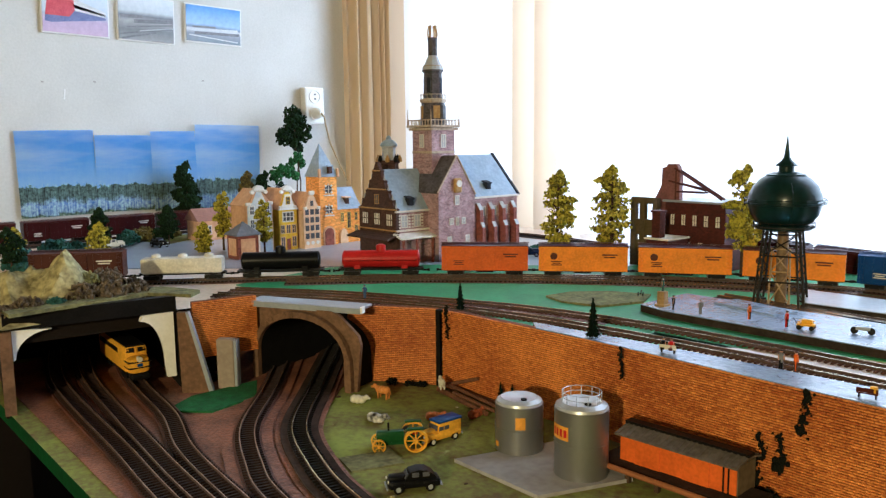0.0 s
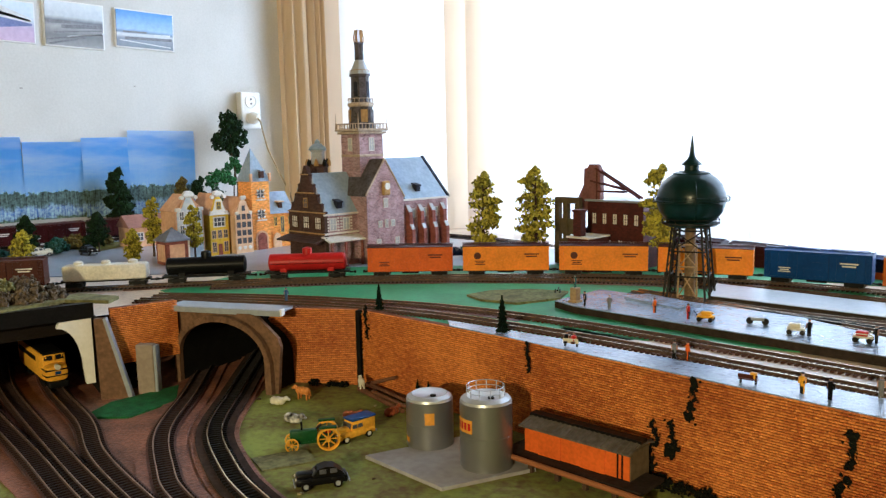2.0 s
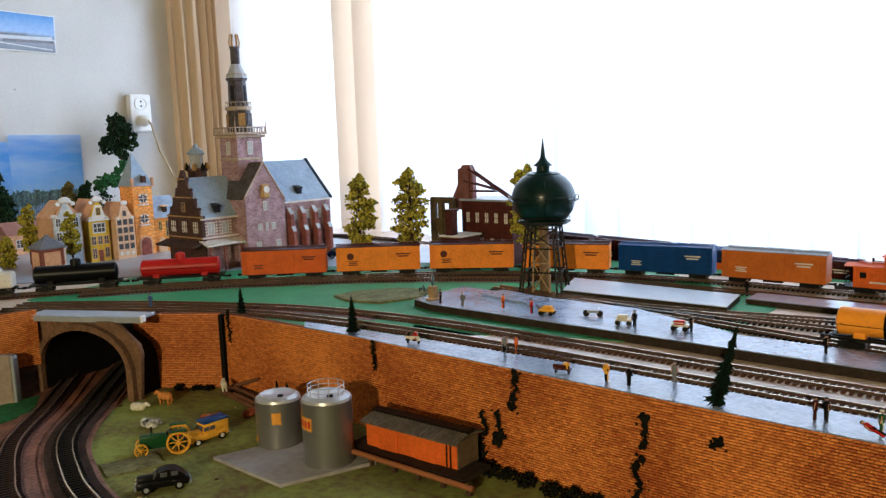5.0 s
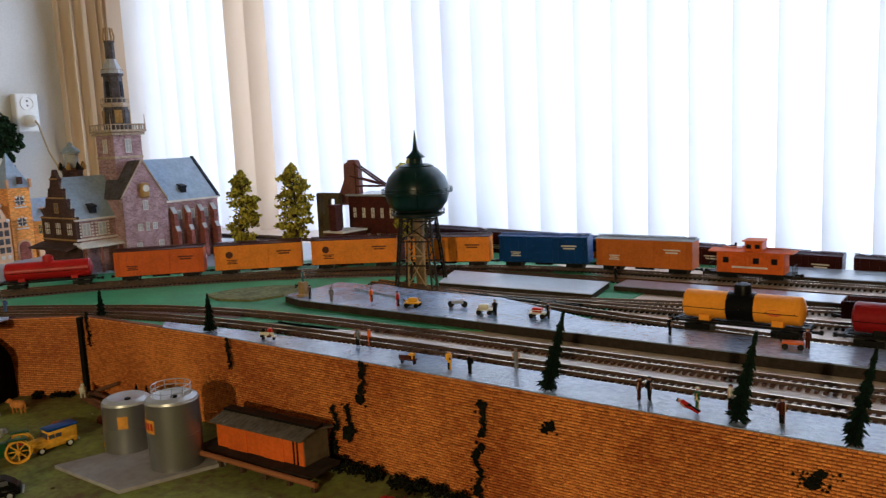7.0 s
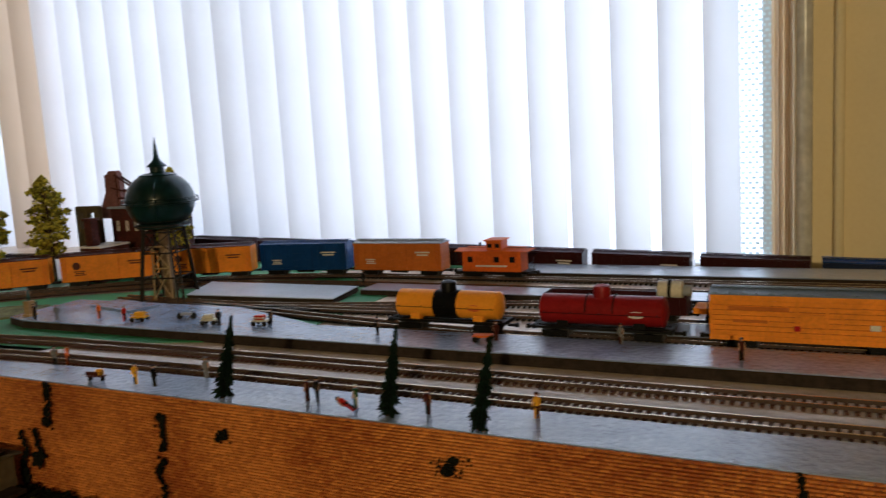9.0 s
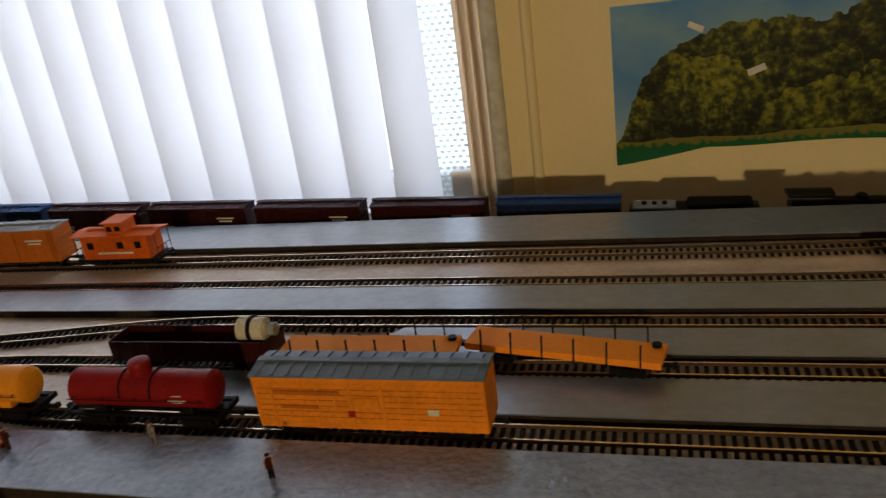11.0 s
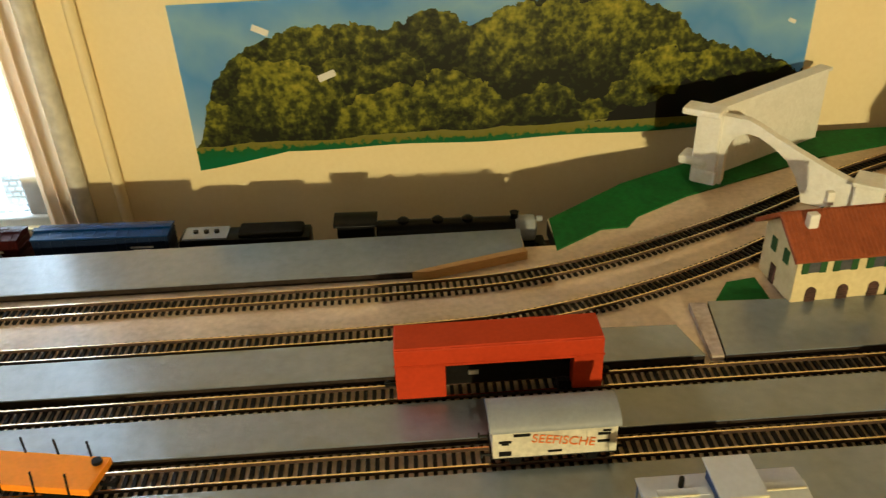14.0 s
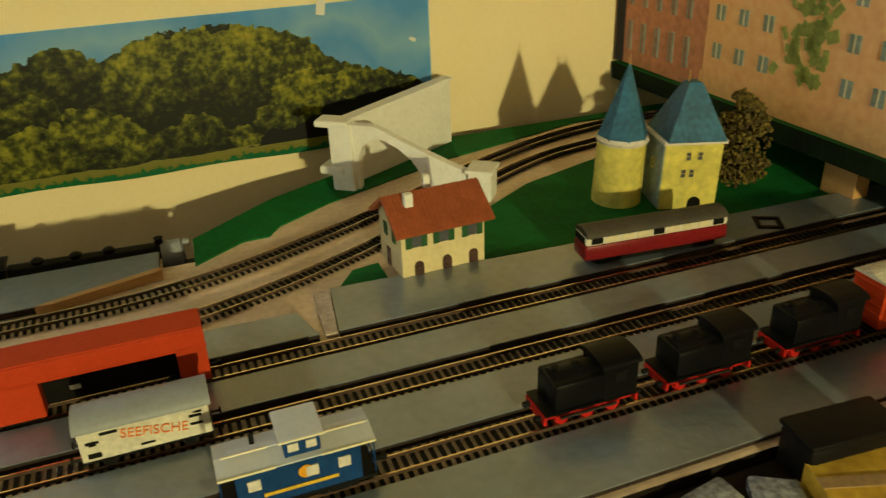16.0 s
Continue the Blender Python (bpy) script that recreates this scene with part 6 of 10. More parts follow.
# front wing with a stepped gable facing the street
bm = bmesh.new()
prism(bm, [(-1.452, B0), (-1.330, B0), (-1.330, 0.098), (-1.391, 0.178), (-1.452, 0.098)], 0, 0.115, Matrix.Translation((0, 1.185, 0)) @ UPX)
part("front_wing", bm, M_CHURCH, ch)
for s in (-1, 1):
    part("wing_roof", box(bmesh.new(), (-1.391 + s * 0.0315, 1.127, 0.1395), (0.104, 0.112, 0.003), ry=s * 52.7), M_ROOFGREY, ch)
sg = bmesh.new()
half = [(0.063, B0), (0.063, 0.106), (0.055, 0.108), (0.051, 0.118), (0.053, 0.122), (0.043, 0.124), (0.038, 0.136), (0.040, 0.140), (0.030, 0.143), (0.025, 0.156), (0.027, 0.160), (0.018, 0.163), (0.014, 0.176), (0.016, 0.180), (0.009, 0.184), (0.002, 0.198)]
prism(sg, half + [(-x, z) for x, z in reversed(half)], -0.004, 0.004, Matrix.Translation((-1.391, 1.068, 0)) @ UPX)
for s_ in (-1, 1):
    for hx, hz in ((0.058, 0.106), (0.047, 0.122), (0.034, 0.141), (0.021, 0.161)):
        part("finial", tube(bmesh.new(), (-1.391 + s_ * hx, 1.068, hz), (-1.391 + s_ * hx, 1.068, hz + 0.013), 0.0024, 0.0005, seg=6), M_PANEPALE, ch)
part("stepped_gable", sg, M_CHURCHDK, ch)
for z in (0.104, 0.143, 0.062, 0.180):
    part("gable_band", box(bmesh.new(), (-1.391, 1.0635, z), (0.128 if z < 0.11 else 0.06 if z < 0.15 else 0.026, 0.004, 0.0025)), M_GOLD, ch)
for x in (-1.432, -1.391, -1.350):
    win(ch, (x, 1.0638, 0.083), 0.024, 0.028, "y-", frame=M_CHURCHDK, pane=M_STONE, bars=2)
win(ch, (-1.391, 1.0638, 0.123), 0.014, 0.020, "y-", frame=M_GOLD, pane=M_PANE)
for k, y in enumerate((1.085, 1.118)):
    win(ch, (-1.3297, y, 0.080), 0.017, 0.026, "x+", pane=M_PANEPALE)
    q = bmesh.new()
    for s in (-1, 1):
        for j in range(5):
            box(q, (-1.3288, y + s * 0.0125, 0.068 + j * 0.006), (0.0016, 0.004, 0.003))
    part("quoin", q, M_STONE, ch)
for z in (0.100, 0.062):
    part("string_course", box(bmesh.new(), (-1.3285, 1.105, z), (0.006, 0.084, 0.0035)), M_STONE, ch)
part("canopy_roof", box(bmesh.new(), (-1.318, 1.105, 0.052), (0.030, 0.094, 0.003), ry=16), M_STONE, ch)
part("canopy_roof", box(bmesh.new(), (-1.391, 1.050, 0.050), (0.140, 0.030, 0.003), rx=16), M_CHURCHDK, ch)
for y in (1.066, 1.10, 1.14):
    part("canopy_post", box(bmesh.new(), (-1.308, y, 0.022), (0.004, 0.004, 0.052)), M_BUTTRESS, ch)
for y, z, x in ((1.105, 0.118, -1.334), (1.300, 0.142, -1.313)):
    d = part("dormer", box(bmesh.new(), (x - 0.004, y, z), (0.014, 0.012, 0.014), bevel=0.001), M_SLATEDK, ch)
    part("dormer_roof", box(bmesh.new(), (x - 0.004, y, z + 0.008), (0.018, 0.014, 0.003), ry=14), M_SLATEDK, d)
# small lantern turret beyond the stepped gable
TX, TY = -1.432, 1.127
part("turret_base", lathe(bmesh.new(), [(0.020, 0), (0.020, 0.050), (0.024, 0.053), (0.024, 0.057)], 8, (TX, TY, 0.142)), M_CHURCHDK, ch)
for a in range(8):
    t = math.radians(a * 45)
    part("turret_ornament", lathe(bmesh.new(), [(0.0045, 0), (0.005, 0.006), (0.003, 0.011), (0.0005, 0.016)], 8, (TX + 0.023 * math.cos(t), TY + 0.023 * math.sin(t), 0.195)), M_GOLD if a % 2 else M_BLACK, ch, smooth=True)
part("turret_lantern", lathe(bmesh.new(), [(0.014, 0), (0.014, 0.026), (0.017, 0.027), (0.017, 0.030)], 8, (TX, TY, 0.199)), M_PANEPALE, ch)
part("turret_dome", lathe(bmesh.new(), [(0.018, 0), (0.0185, 0.003), (0.0165, 0.006), (0.010, 0.012), (0.006, 0.014), (0.005, 0.019), (0.001, 0.023)], 12, (TX, TY, 0.228)), M_ROOFGREY, ch, smooth=True)
# the tower
TWX, TWY = -1.372, 1.199
part("tower", box(bmesh.new(), (TWX, TWY, 0.19), (0.062, 0.062, 0.15)), M_CHURCH, ch)
for z, w in ((0.215, 0.065), (0.262, 0.074), (0.268, 0.080)):
    part("tower_cornice", box(bmesh.new(), (TWX, TWY, z), (w, w, 0.005), bevel=0.001), M_CORNICE, ch)
bl = bmesh.new()
for s in (-1, 1):
    for k in range(9):
        for ax in (0, 1):
            u = -0.036 + k * 0.009
            tube(bl, (TWX + (u if ax else s * 0.037), TWY + (s * 0.037 if ax else u), 0.270), (TWX + (u if ax else s * 0.037), TWY + (s * 0.037 if ax else u), 0.280), 0.0012, seg=5)
    box(bl, (TWX + s * 0.037, TWY, 0.2808), (0.003, 0.077, 0.002))
    box(bl, (TWX, TWY + s * 0.037, 0.2808), (0.077, 0.003, 0.002))
    for q in (-1, 1):
        tube(bl, (TWX + s * 0.038, TWY + q * 0.038, 0.27), (TWX + s * 0.038, TWY + q * 0.038, 0.302), 0.002, 0.0004, seg=6)
part("balustrade", bl, M_CORNICE, ch)
for s, f in ((1, "x+"), (-1, "y-")):
    c = (TWX + 0.0312, TWY, 0.238) if f == "x+" else (TWX, TWY - 0.0312, 0.238)
    win(ch, c, 0.014, 0.028, f, pane=M_PANEPALE)
part("tower_octagon", lathe(bmesh.new(), [(0.0275, 0), (0.024, 0.046)], 8, (TWX, TWY, 0.270)), M_SPIRE, ch)
part("octagon_cornice", lathe(bmesh.new(), [(0.026, 0), (0.028, 0.003), (0.028, 0.007), (0.024, 0.009)], 8, (TWX, TWY, 0.316)), M_CORNICE, ch)
for a in range(8):
    t = math.radians(a * 45 + 22.5)
    part("clock_panel", box(bmesh.new(), (TWX + 0.0245 * math.cos(t), TWY + 0.0245 * math.sin(t), 0.297), (0.0025, 0.014, 0.026), rz=math.degrees(t)), M_GOLD if a % 2 else M_SPIRE, ch)
part("spire_stage", lathe(bmesh.new(), [(0.020, 0), (0.0185, 0.052), (0.022, 0.054), (0.022, 0.058)], 8, (TWX, TWY, 0.325)), M_SPIRE, ch)
part("spire_roof", lathe(bmesh.new(), [(0.0235, 0), (0.018, 0.010), (0.011, 0.026), (0.009, 0.030)], 8, (TWX, TWY, 0.383)), M_PANEPALE, ch)
part("spire_lantern", lathe(bmesh.new(), [(0.0095, 0), (0.0095, 0.032), (0.011, 0.033), (0.010, 0.036)], 8, (TWX, TWY, 0.412)), M_SPIRE, ch)
for r_, z_ in ((0.0262, 0.325), (0.0205, 0.383)):
    gr = bmesh.new()
    for a in range(16):
        t, t2 = math.radians(a * 22.5), math.radians(a * 22.5 + 22.5)
        tube(gr, (TWX + r_ * math.cos(t), TWY + r_ * math.sin(t), z_), (TWX + r_ * math.cos(t), TWY + r_ * math.sin(t), z_ + 0.008), 0.0007, seg=5)
        tube(gr, (TWX + r_ * math.cos(t), TWY + r_ * math.sin(t), z_ + 0.008), (TWX + r_ * math.cos(t2), TWY + r_ * math.sin(t2), z_ + 0.008), 0.0008, seg=5)
    part("gallery_railing", gr, M_CORNICE, ch)
for a in range(4):
    t = math.radians(a * 90 + 22.5)
    part("louvre", box(bmesh.new(), (TWX + 0.0188 * math.cos(t), TWY + 0.0188 * math.sin(t), 0.352), (0.0016, 0.008, 0.030), rz=math.degrees(t)), M_SLATEDK, ch)
cr = bmesh.new()
for a in range(6):
    t = math.radians(a * 60)
    pts = [(0.009, 0.0), (0.0105, 0.010), (0.0085, 0.018), (0.0075, 0.026)]
    for (r1, z1), (r2, z2) in zip(pts, pts[1:]):
        tube(cr, (TWX + r1 * math.cos(t), TWY + r1 * math.sin(t), 0.447 + z1), (TWX + r2 * math.cos(t), TWY + r2 * math.sin(t), 0.447 + z2), 0.0015, seg=6)
part("crown", cr, M_GOLD, ch)
part("needle", tube(bmesh.new(), (TWX, TWY, 0.445), (TWX, TWY, 0.505), 0.0009, 0.0004, seg=6), M_STONE, ch)


def town_house(x, y0, y1, z1, za, wall, label, style="gable", depth=0.075, roof=None, rows=3, cols=3, door=True, zbase=None):
    """A narrow card house whose front looks along +x."""
    th = empty("town_house", label, "model house", group="houses of the model town")
    w, yc = y1 - y0, (y0 + y1) / 2
    bm = bmesh.new()
    if style == "gable":
        prism(bm, [(y0, B0), (y1, B0), (y1, z1), (yc, za), (y0, z1)], x - depth, x, UPY)
    elif style == "bell":
        prism(bm, [(y0, B0), (y1, B0), (y1, z1), (y1 - w * 0.18, z1 + (za - z1) * 0.25), (y1 - w * 0.30, z1 + (za - z1) * 0.75), (yc, za), (y0 + w * 0.30, z1 + (za - z1) * 0.75), (y0 + w * 0.18, z1 + (za - z1) * 0.25), (y0, z1)], x - 0.006, x, UPY)
        prism(bm, [(y0, B0), (y1, B0), (y1, z1), (yc, za - 0.006), (y0, z1)], x - depth, x - 0.004, UPY)
    else:
        box(bm, (x - depth / 2, yc, (B0 + z1) / 2), (depth, w, z1 - B0))
    part("wall_shell", bm, wall, th)
    if style != "flat":
        a = math.degrees(math.atan2(za - z1, w / 2))
        ln = math.hypot(w / 2, za - z1)
        for s in (-1, 1):
            part("roof", box(bmesh.new(), (x - depth / 2 - 0.003, yc + s * (w / 4 + 0.001), (z1 + za) / 2 + 0.001), (depth - 0.002, ln + 0.003, 0.0024), rx=-s * a), roof or M_ROOFGREY, th)
        part("gable_trim", box(bmesh.new(), (x + 0.0006, yc, za + 0.001), (0.006, w * 0.36, 0.010), bevel=0.003), M_STONE, th)
        for s in (-1, 1):
            part("gable_shoulder", box(bmesh.new(), (x + 0.0006, yc + s * w * 0.40, z1 + 0.004), (0.005, w * 0.20, 0.008), bevel=0.002), M_STONE, th)
    for r in range(rows):
        for c in range(cols):
            zz = 0.024 + (r + 0.5) * (z1 - 0.024) / rows
            yy = y0 + (c + 0.5) * w / cols
            if r == 0 and door and c == cols // 2:
                continue
            win(th, (x, yy, zz), w / cols * 0.70, (z1 - 0.024) / rows * 0.74, "x+", pane=M_PANE)
    if door:
        part("door", box(bmesh.new(), (x + 0.0006, y0 + (cols // 2 + 0.5) * w / cols, B0 + 0.013), (0.0016, w / cols * 0.62, 0.026), bevel=0.0005), M_BUTTRESS, th)
    return th


M_WHITECARD = material("white_card", (0.80, 0.79, 0.76), (0.68, 0.67, 0.65), 60, 0.6, 0.1)
M_CASTLEYEL = material("yellow_window_print", (0.75, 0.55, 0.12), (0.6, 0.42, 0.08), 60, 0.6)
M_CREAMHOUSE = material("cream_pink_house_card", (0.78, 0.56, 0.36), (0.64, 0.42, 0.26), 30, 0.7, 0.1)
M_PALEHOUSE = material("pale_blue_white_house_card", (0.66, 0.66, 0.62), (0.42, 0.50, 0.58), 25, 0.7, 0.1)


def scroll_top(th, x, yc, z, w):
    """White shell crest with a scroll at each side."""
    pts = [(w * 0.5 * math.cos(math.pi * k / 10), w * 0.42 * math.sin(math.pi * k / 10)) for k in range(11)]
    part("gable_crest", prism(bmesh.new(), [(yc + a, z + b) for a, b in pts], x - 0.007, x + 0.002, UPY), M_WHITECARD, th)
    for s in (-1, 1):
        part("gable_scroll", tube(bmesh.new(), (x - 0.005, yc + s * w * 0.62, z - 0.004), (x + 0.002, yc + s * w * 0.62, z - 0.004), w * 0.17, seg=12), M_WHITECARD, th)


# tan house: long tan flank and roof, narrow pale front
th = town_house(-1.690, 0.945, 1.012, 0.100, 0.134, M_TANHOUSE, "tan card house with a pale front and white scrolled gable", "bell", rows=0, cols=3, roof=M_TANHOUSE, door=False, depth=0.070)
part("front_panel", prism(bmesh.new(), [(0.949, B0), (1.008, B0), (1.008, 0.098), (0.994, 0.108), (0.984, 0.130), (0.972, 0.130), (0.962, 0.108), (0.949, 0.098)], -1.690, -1.6882, UPY), M_PALEHOUSE, th)
for r in range(3):
    for c in range(3):
        win(th, (-1.6882, 0.9595 + c * 0.019, 0.030 + r * 0.030), 0.012, 0.020, "x+", frame=M_WHITECARD, pane=M_PANE)
scroll_top(th, -1.688, 0.9785, 0.134, 0.026)
th.location.y = -0.020
# yellow house with a white upper gable
th = town_house(-1.683, 1.020, 1.066, 0.088, 0.132, M_YELHOUSE, "yellow card canal house with large windows and a white crest", "bell", rows=0, cols=3, depth=0.085, roof=M_TANHOUSE)
part("upper_gable", prism(bmesh.new(), [(1.022, 0.090), (1.064, 0.090), (1.056, 0.101), (1.050, 0.122), (1.036, 0.122), (1.030, 0.101)], -1.683, -1.6812, UPY), M_WHITECARD, th)
win(th, (-1.6812, 1.043, 0.108), 0.011, 0.018, "x+", frame=M_YELHOUSE, pane=M_PANE)
win(th, (-1.683, 1.043, 0.071), 0.030, 0.024, "x+", frame=M_WHITECARD, pane=M_PANE, bars=2)
for c in range(3):
    win(th, (-1.683, 1.0285 + c * 0.0145, 0.043), 0.0115, 0.020, "x+", frame=M_CREAMHOUSE, pane=M_PANE)
for c in (0, 2):
    win(th, (-1.683, 1.0285 + c * 0.0145, 0.014), 0.0115, 0.024, "x+", frame=M_CREAMHOUSE, pane=M_PANE)
part("cornice", b_box((-1.681, 1.043, 0.0885), (0.006, 0.048, 0.003)), M_WHITECARD, th)
scroll_top(th, -1.681, 1.043, 0.132, 0.024)
th.location.y = -0.017
# pointed cream house with rows of dark windows
th = town_house(-1.668, 1.072, 1.116, 0.084, 0.122, M_CREAMHOUSE, "cream card house with a pointed shaped gable and dark windows", "bell", rows=0, cols=3, roof=M_TANHOUSE, door=False)
for r in range(4):
    for c in range(3):
        part("dark_window", b_box((-1.6676, 1.0805 + c * 0.0135, 0.024 + r * 0.0185), (0.0014, 0.0092, 0.0125)), M_PANE, th)
part("dark_window", b_box((-1.6676, 1.094, 0.099), (0.0014, 0.0075, 0.012)), M_PANE, th)
for c in range(3):
    part("fanlight", tube(bmesh.new(), (-1.668, 1.0805 + c * 0.0135, 0.008), (-1.6668, 1.0805 + c * 0.0135, 0.008), 0.0042, seg=12), M_WHITECARD, th)
th.location.y = -0.014
# gatehouse with a steep gabled roof
th = town_house(-1.690, 1.116, 1.164, 0.158, 0.162, M_ORANGEHOUSE, "orange brick gatehouse with an arched gate and steep slate roof", "flat", rows=0, cols=1, depth=0.06)
rf = bmesh.new()
v = [rf.verts.new(p) for p in ((-1.752, 1.113, 0.157), (-1.686, 1.113, 0.157), (-1.686, 1.167, 0.157), (-1.752, 1.167, 0.157), (-1.708, 1.129, 0.236))]
for q in ((3, 2, 1, 0), (0, 1, 4), (1, 2, 4), (2, 3, 4), (3, 0, 4)):
    rf.faces.new([v[k] for k in q])
part("tower_roof", rf, M_ROOFGREY, th)
d = part("dormer", b_box((-1.684, 1.141, 0.173), (0.010, 0.010, 0.016), bevel=0.001), M_CHURCHDK, th)
part("dormer_roof", b_box((-1.683, 1.141, 0.183), (0.013, 0.014, 0.003)), M_ROOFGREY, d)
for y in (1.115, 1.165):
    part("roof_finial", b_box((-1.687, y, 0.166), (0.006, 0.006, 0.020), bevel=0.001), M_TANHOUSE, th)
gate = [(-0.012, B0), (0.012, B0), (0.012, 0.024)] + [(0.012 * math.cos(math.pi * k / 10), 0.024 + 0.012 * math.sin(math.pi * k / 10)) for k in range(1, 11)]
rim = [(-0.0165, B0), (0.0165, B0), (0.0165, 0.024)] + [(0.0165 * math.cos(math.pi * k / 10), 0.024 + 0.0165 * math.sin(math.pi * k / 10)) for k in range(1, 11)]
part("gate_surround", prism(bmesh.new(), [(1.139 + a, b) for a, b in rim], -1.690, -1.6882, UPY), M_TANHOUSE, th)
part("arched_gate", prism(bmesh.new(), [(1.139 + a, b) for a, b in gate], -1.6882, -1.6868, UPY), M_BUTTRESS, th)
for z in (0.080, 0.128):
    r_ = part("round_window", tube(bmesh.new(), (-1.690, 1.139, z), (-1.6878, 1.139, z), 0.0095, seg=16), M_PANE, th)
    for k in range(8):
        t = radians(45 * k)
        part("window_ornament", b_box((-1.6872, 1.139 + 0.011 * math.cos(t), z + 0.011 * math.sin(t)), (0.003, 0.0045, 0.0045), rx=45 * k, bevel=0.0008), M_WHITECARD if k % 2 else M_CREAMHOUSE, r_)
    part("glazing_bar", b_box((-1.6872, 1.139, z), (0.001, 0.0012, 0.017)), M_STONE, r_)
    part("glazing_bar", b_box((-1.6872, 1.139, z), (0.001, 0.017, 0.0012)), M_STONE, r_)
    part("window_ledge", b_box((-1.6870, 1.139, z - 0.0145), (0.004, 0.026, 0.003)), M_STONE, r_)
# low orange house whose roof slopes to the street
th = town_house(-1.700, 1.170, 1.236, 0.078, 0.1, M_ORANGEHOUSE, "orange brick card house with a pale grey roof and dormer", "flat", rows=0, cols=3, door=False)
part("roof", prism(bmesh.new(), [(-1.778, 0.0775), (-1.694, 0.0775), (-1.700, 0.083), (-1.738, 0.128), (-1.742, 0.128)], 0, 0.070, Matrix.Translation((0, 1.238, 0)) @ UPX), M_ROOFGREY, th)
d = part("dormer", b_box((-1.713, 1.203, 0.096), (0.016, 0.012, 0.016), bevel=0.002), M_CHURCHDK, th)
part("dormer_roof", b_box((-1.711, 1.203, 0.105), (0.020, 0.015, 0.003)), M_CREAMHOUSE, d)
for y, z, w, h in ((1.184, 0.058, 0.009, 0.022), (1.203, 0.050, 0.011, 0.040), (1.224, 0.058, 0.009, 0.020), (1.224, 0.026, 0.010, 0.022)):
    win(th, (-1.700, y, z), w, h, "x+", frame=M_CASTLEYEL, pane=M_PANE)
part("porch_gable", prism(bmesh.new(), [(1.174, B0), (1.196, B0), (1.196, 0.018), (1.191, 0.028), (1.185, 0.031), (1.179, 0.028), (1.174, 0.018)], -1.700, -1.694, UPY), M_CREAMHOUSE, th)
# little red hut by the track
th = empty("signal_hut", "small red brick hut with a grey pyramid roof", "model hut", Matrix.Translation((-1.640, 0.892, BZ)) @ Matrix.Scale(0.82, 4) @ Matrix.Translation((1.640, -0.892, -BZ)))
M_HUTROOF = material("grey_hut_roofing", (0.17, 0.18, 0.21), (0.11, 0.115, 0.135), 40, 0.6, 0.15)
part("wall_shell", box(bmesh.new(), (-1.640, 0.892, 0.027), (0.060, 0.060, 0.062)), M_BUTTRESS, th)
part("front_panel", box(bmesh.new(), (-1.6095, 0.890, 0.026), (0.002, 0.040, 0.044)), M_TANHOUSE, th)
part("front_panel", box(bmesh.new(), (-1.640, 0.8615, 0.026), (0.040, 0.002, 0.044)), M_TANHOUSE, th)
part("corner_post", box(bmesh.new(), (-1.6095, 0.9215, 0.027), (0.004, 0.004, 0.062)), M_STONE, th)
bm = lathe(bmesh.new(), [(0.050, 0), (0.049, 0.003), (0.006, 0.030), (0.003, 0.034)], 4)
bmesh.ops.rotate(bm, verts=bm.verts, matrix=Matrix.Rotation(radians(45), 3, "Z"))
part("roof", bm, M_HUTROOF, th).location = (-1.640, 0.892, 0.056)
# pink-roofed farmhouse at the back
th = empty("farmhouse", "low tan farmhouse with a pink-brown roof", "model house")
part("wall_shell", box(bmesh.new(), (-2.02, 1.02, 0.020), (0.07, 0.15, 0.05)), M_TANHOUSE, th)
bm = prism(bmesh.new(), [(-2.062, 0.045), (-1.978, 0.045), (-2.02, 0.075)], 0, 0.16, Matrix.Translation((0, 1.10, 0)) @ UPX)
part("roof", bm, material("pink_brown_tile_card", (0.32, 0.16, 0.12), None, 60, 0.7), th)
for y in (0.97, 1.02, 1.07):
    win(th, (-1.984, y, 0.022), 0.018, 0.022, "x+")

# ---- water tower ----
M_TANKGREEN = material("dark_green_metal_paint", (0.006, 0.024, 0.022), (0.003, 0.012, 0.011), 25, 0.30, 0.08, coat=0.3)
M_LATTICE = material("grey_brown_lattice_paint", (0.03, 0.026, 0.022), (0.016, 0.014, 0.012), 60, 0.5)
M_BEIGE = material("tan_plastic_column", (0.38, 0.25, 0.11), (0.26, 0.17, 0.07), 60, 0.5)
M_RISER = material("brown_plastic_column", (0.20, 0.125, 0.055), (0.12, 0.075, 0.035), 60, 0.5)
wt = empty("water_tower", "dark green globe water tower on a lattice of legs", "water tower", pose(-0.634, 1.236, BZ, 0, 0, 20))
zb = 0.114
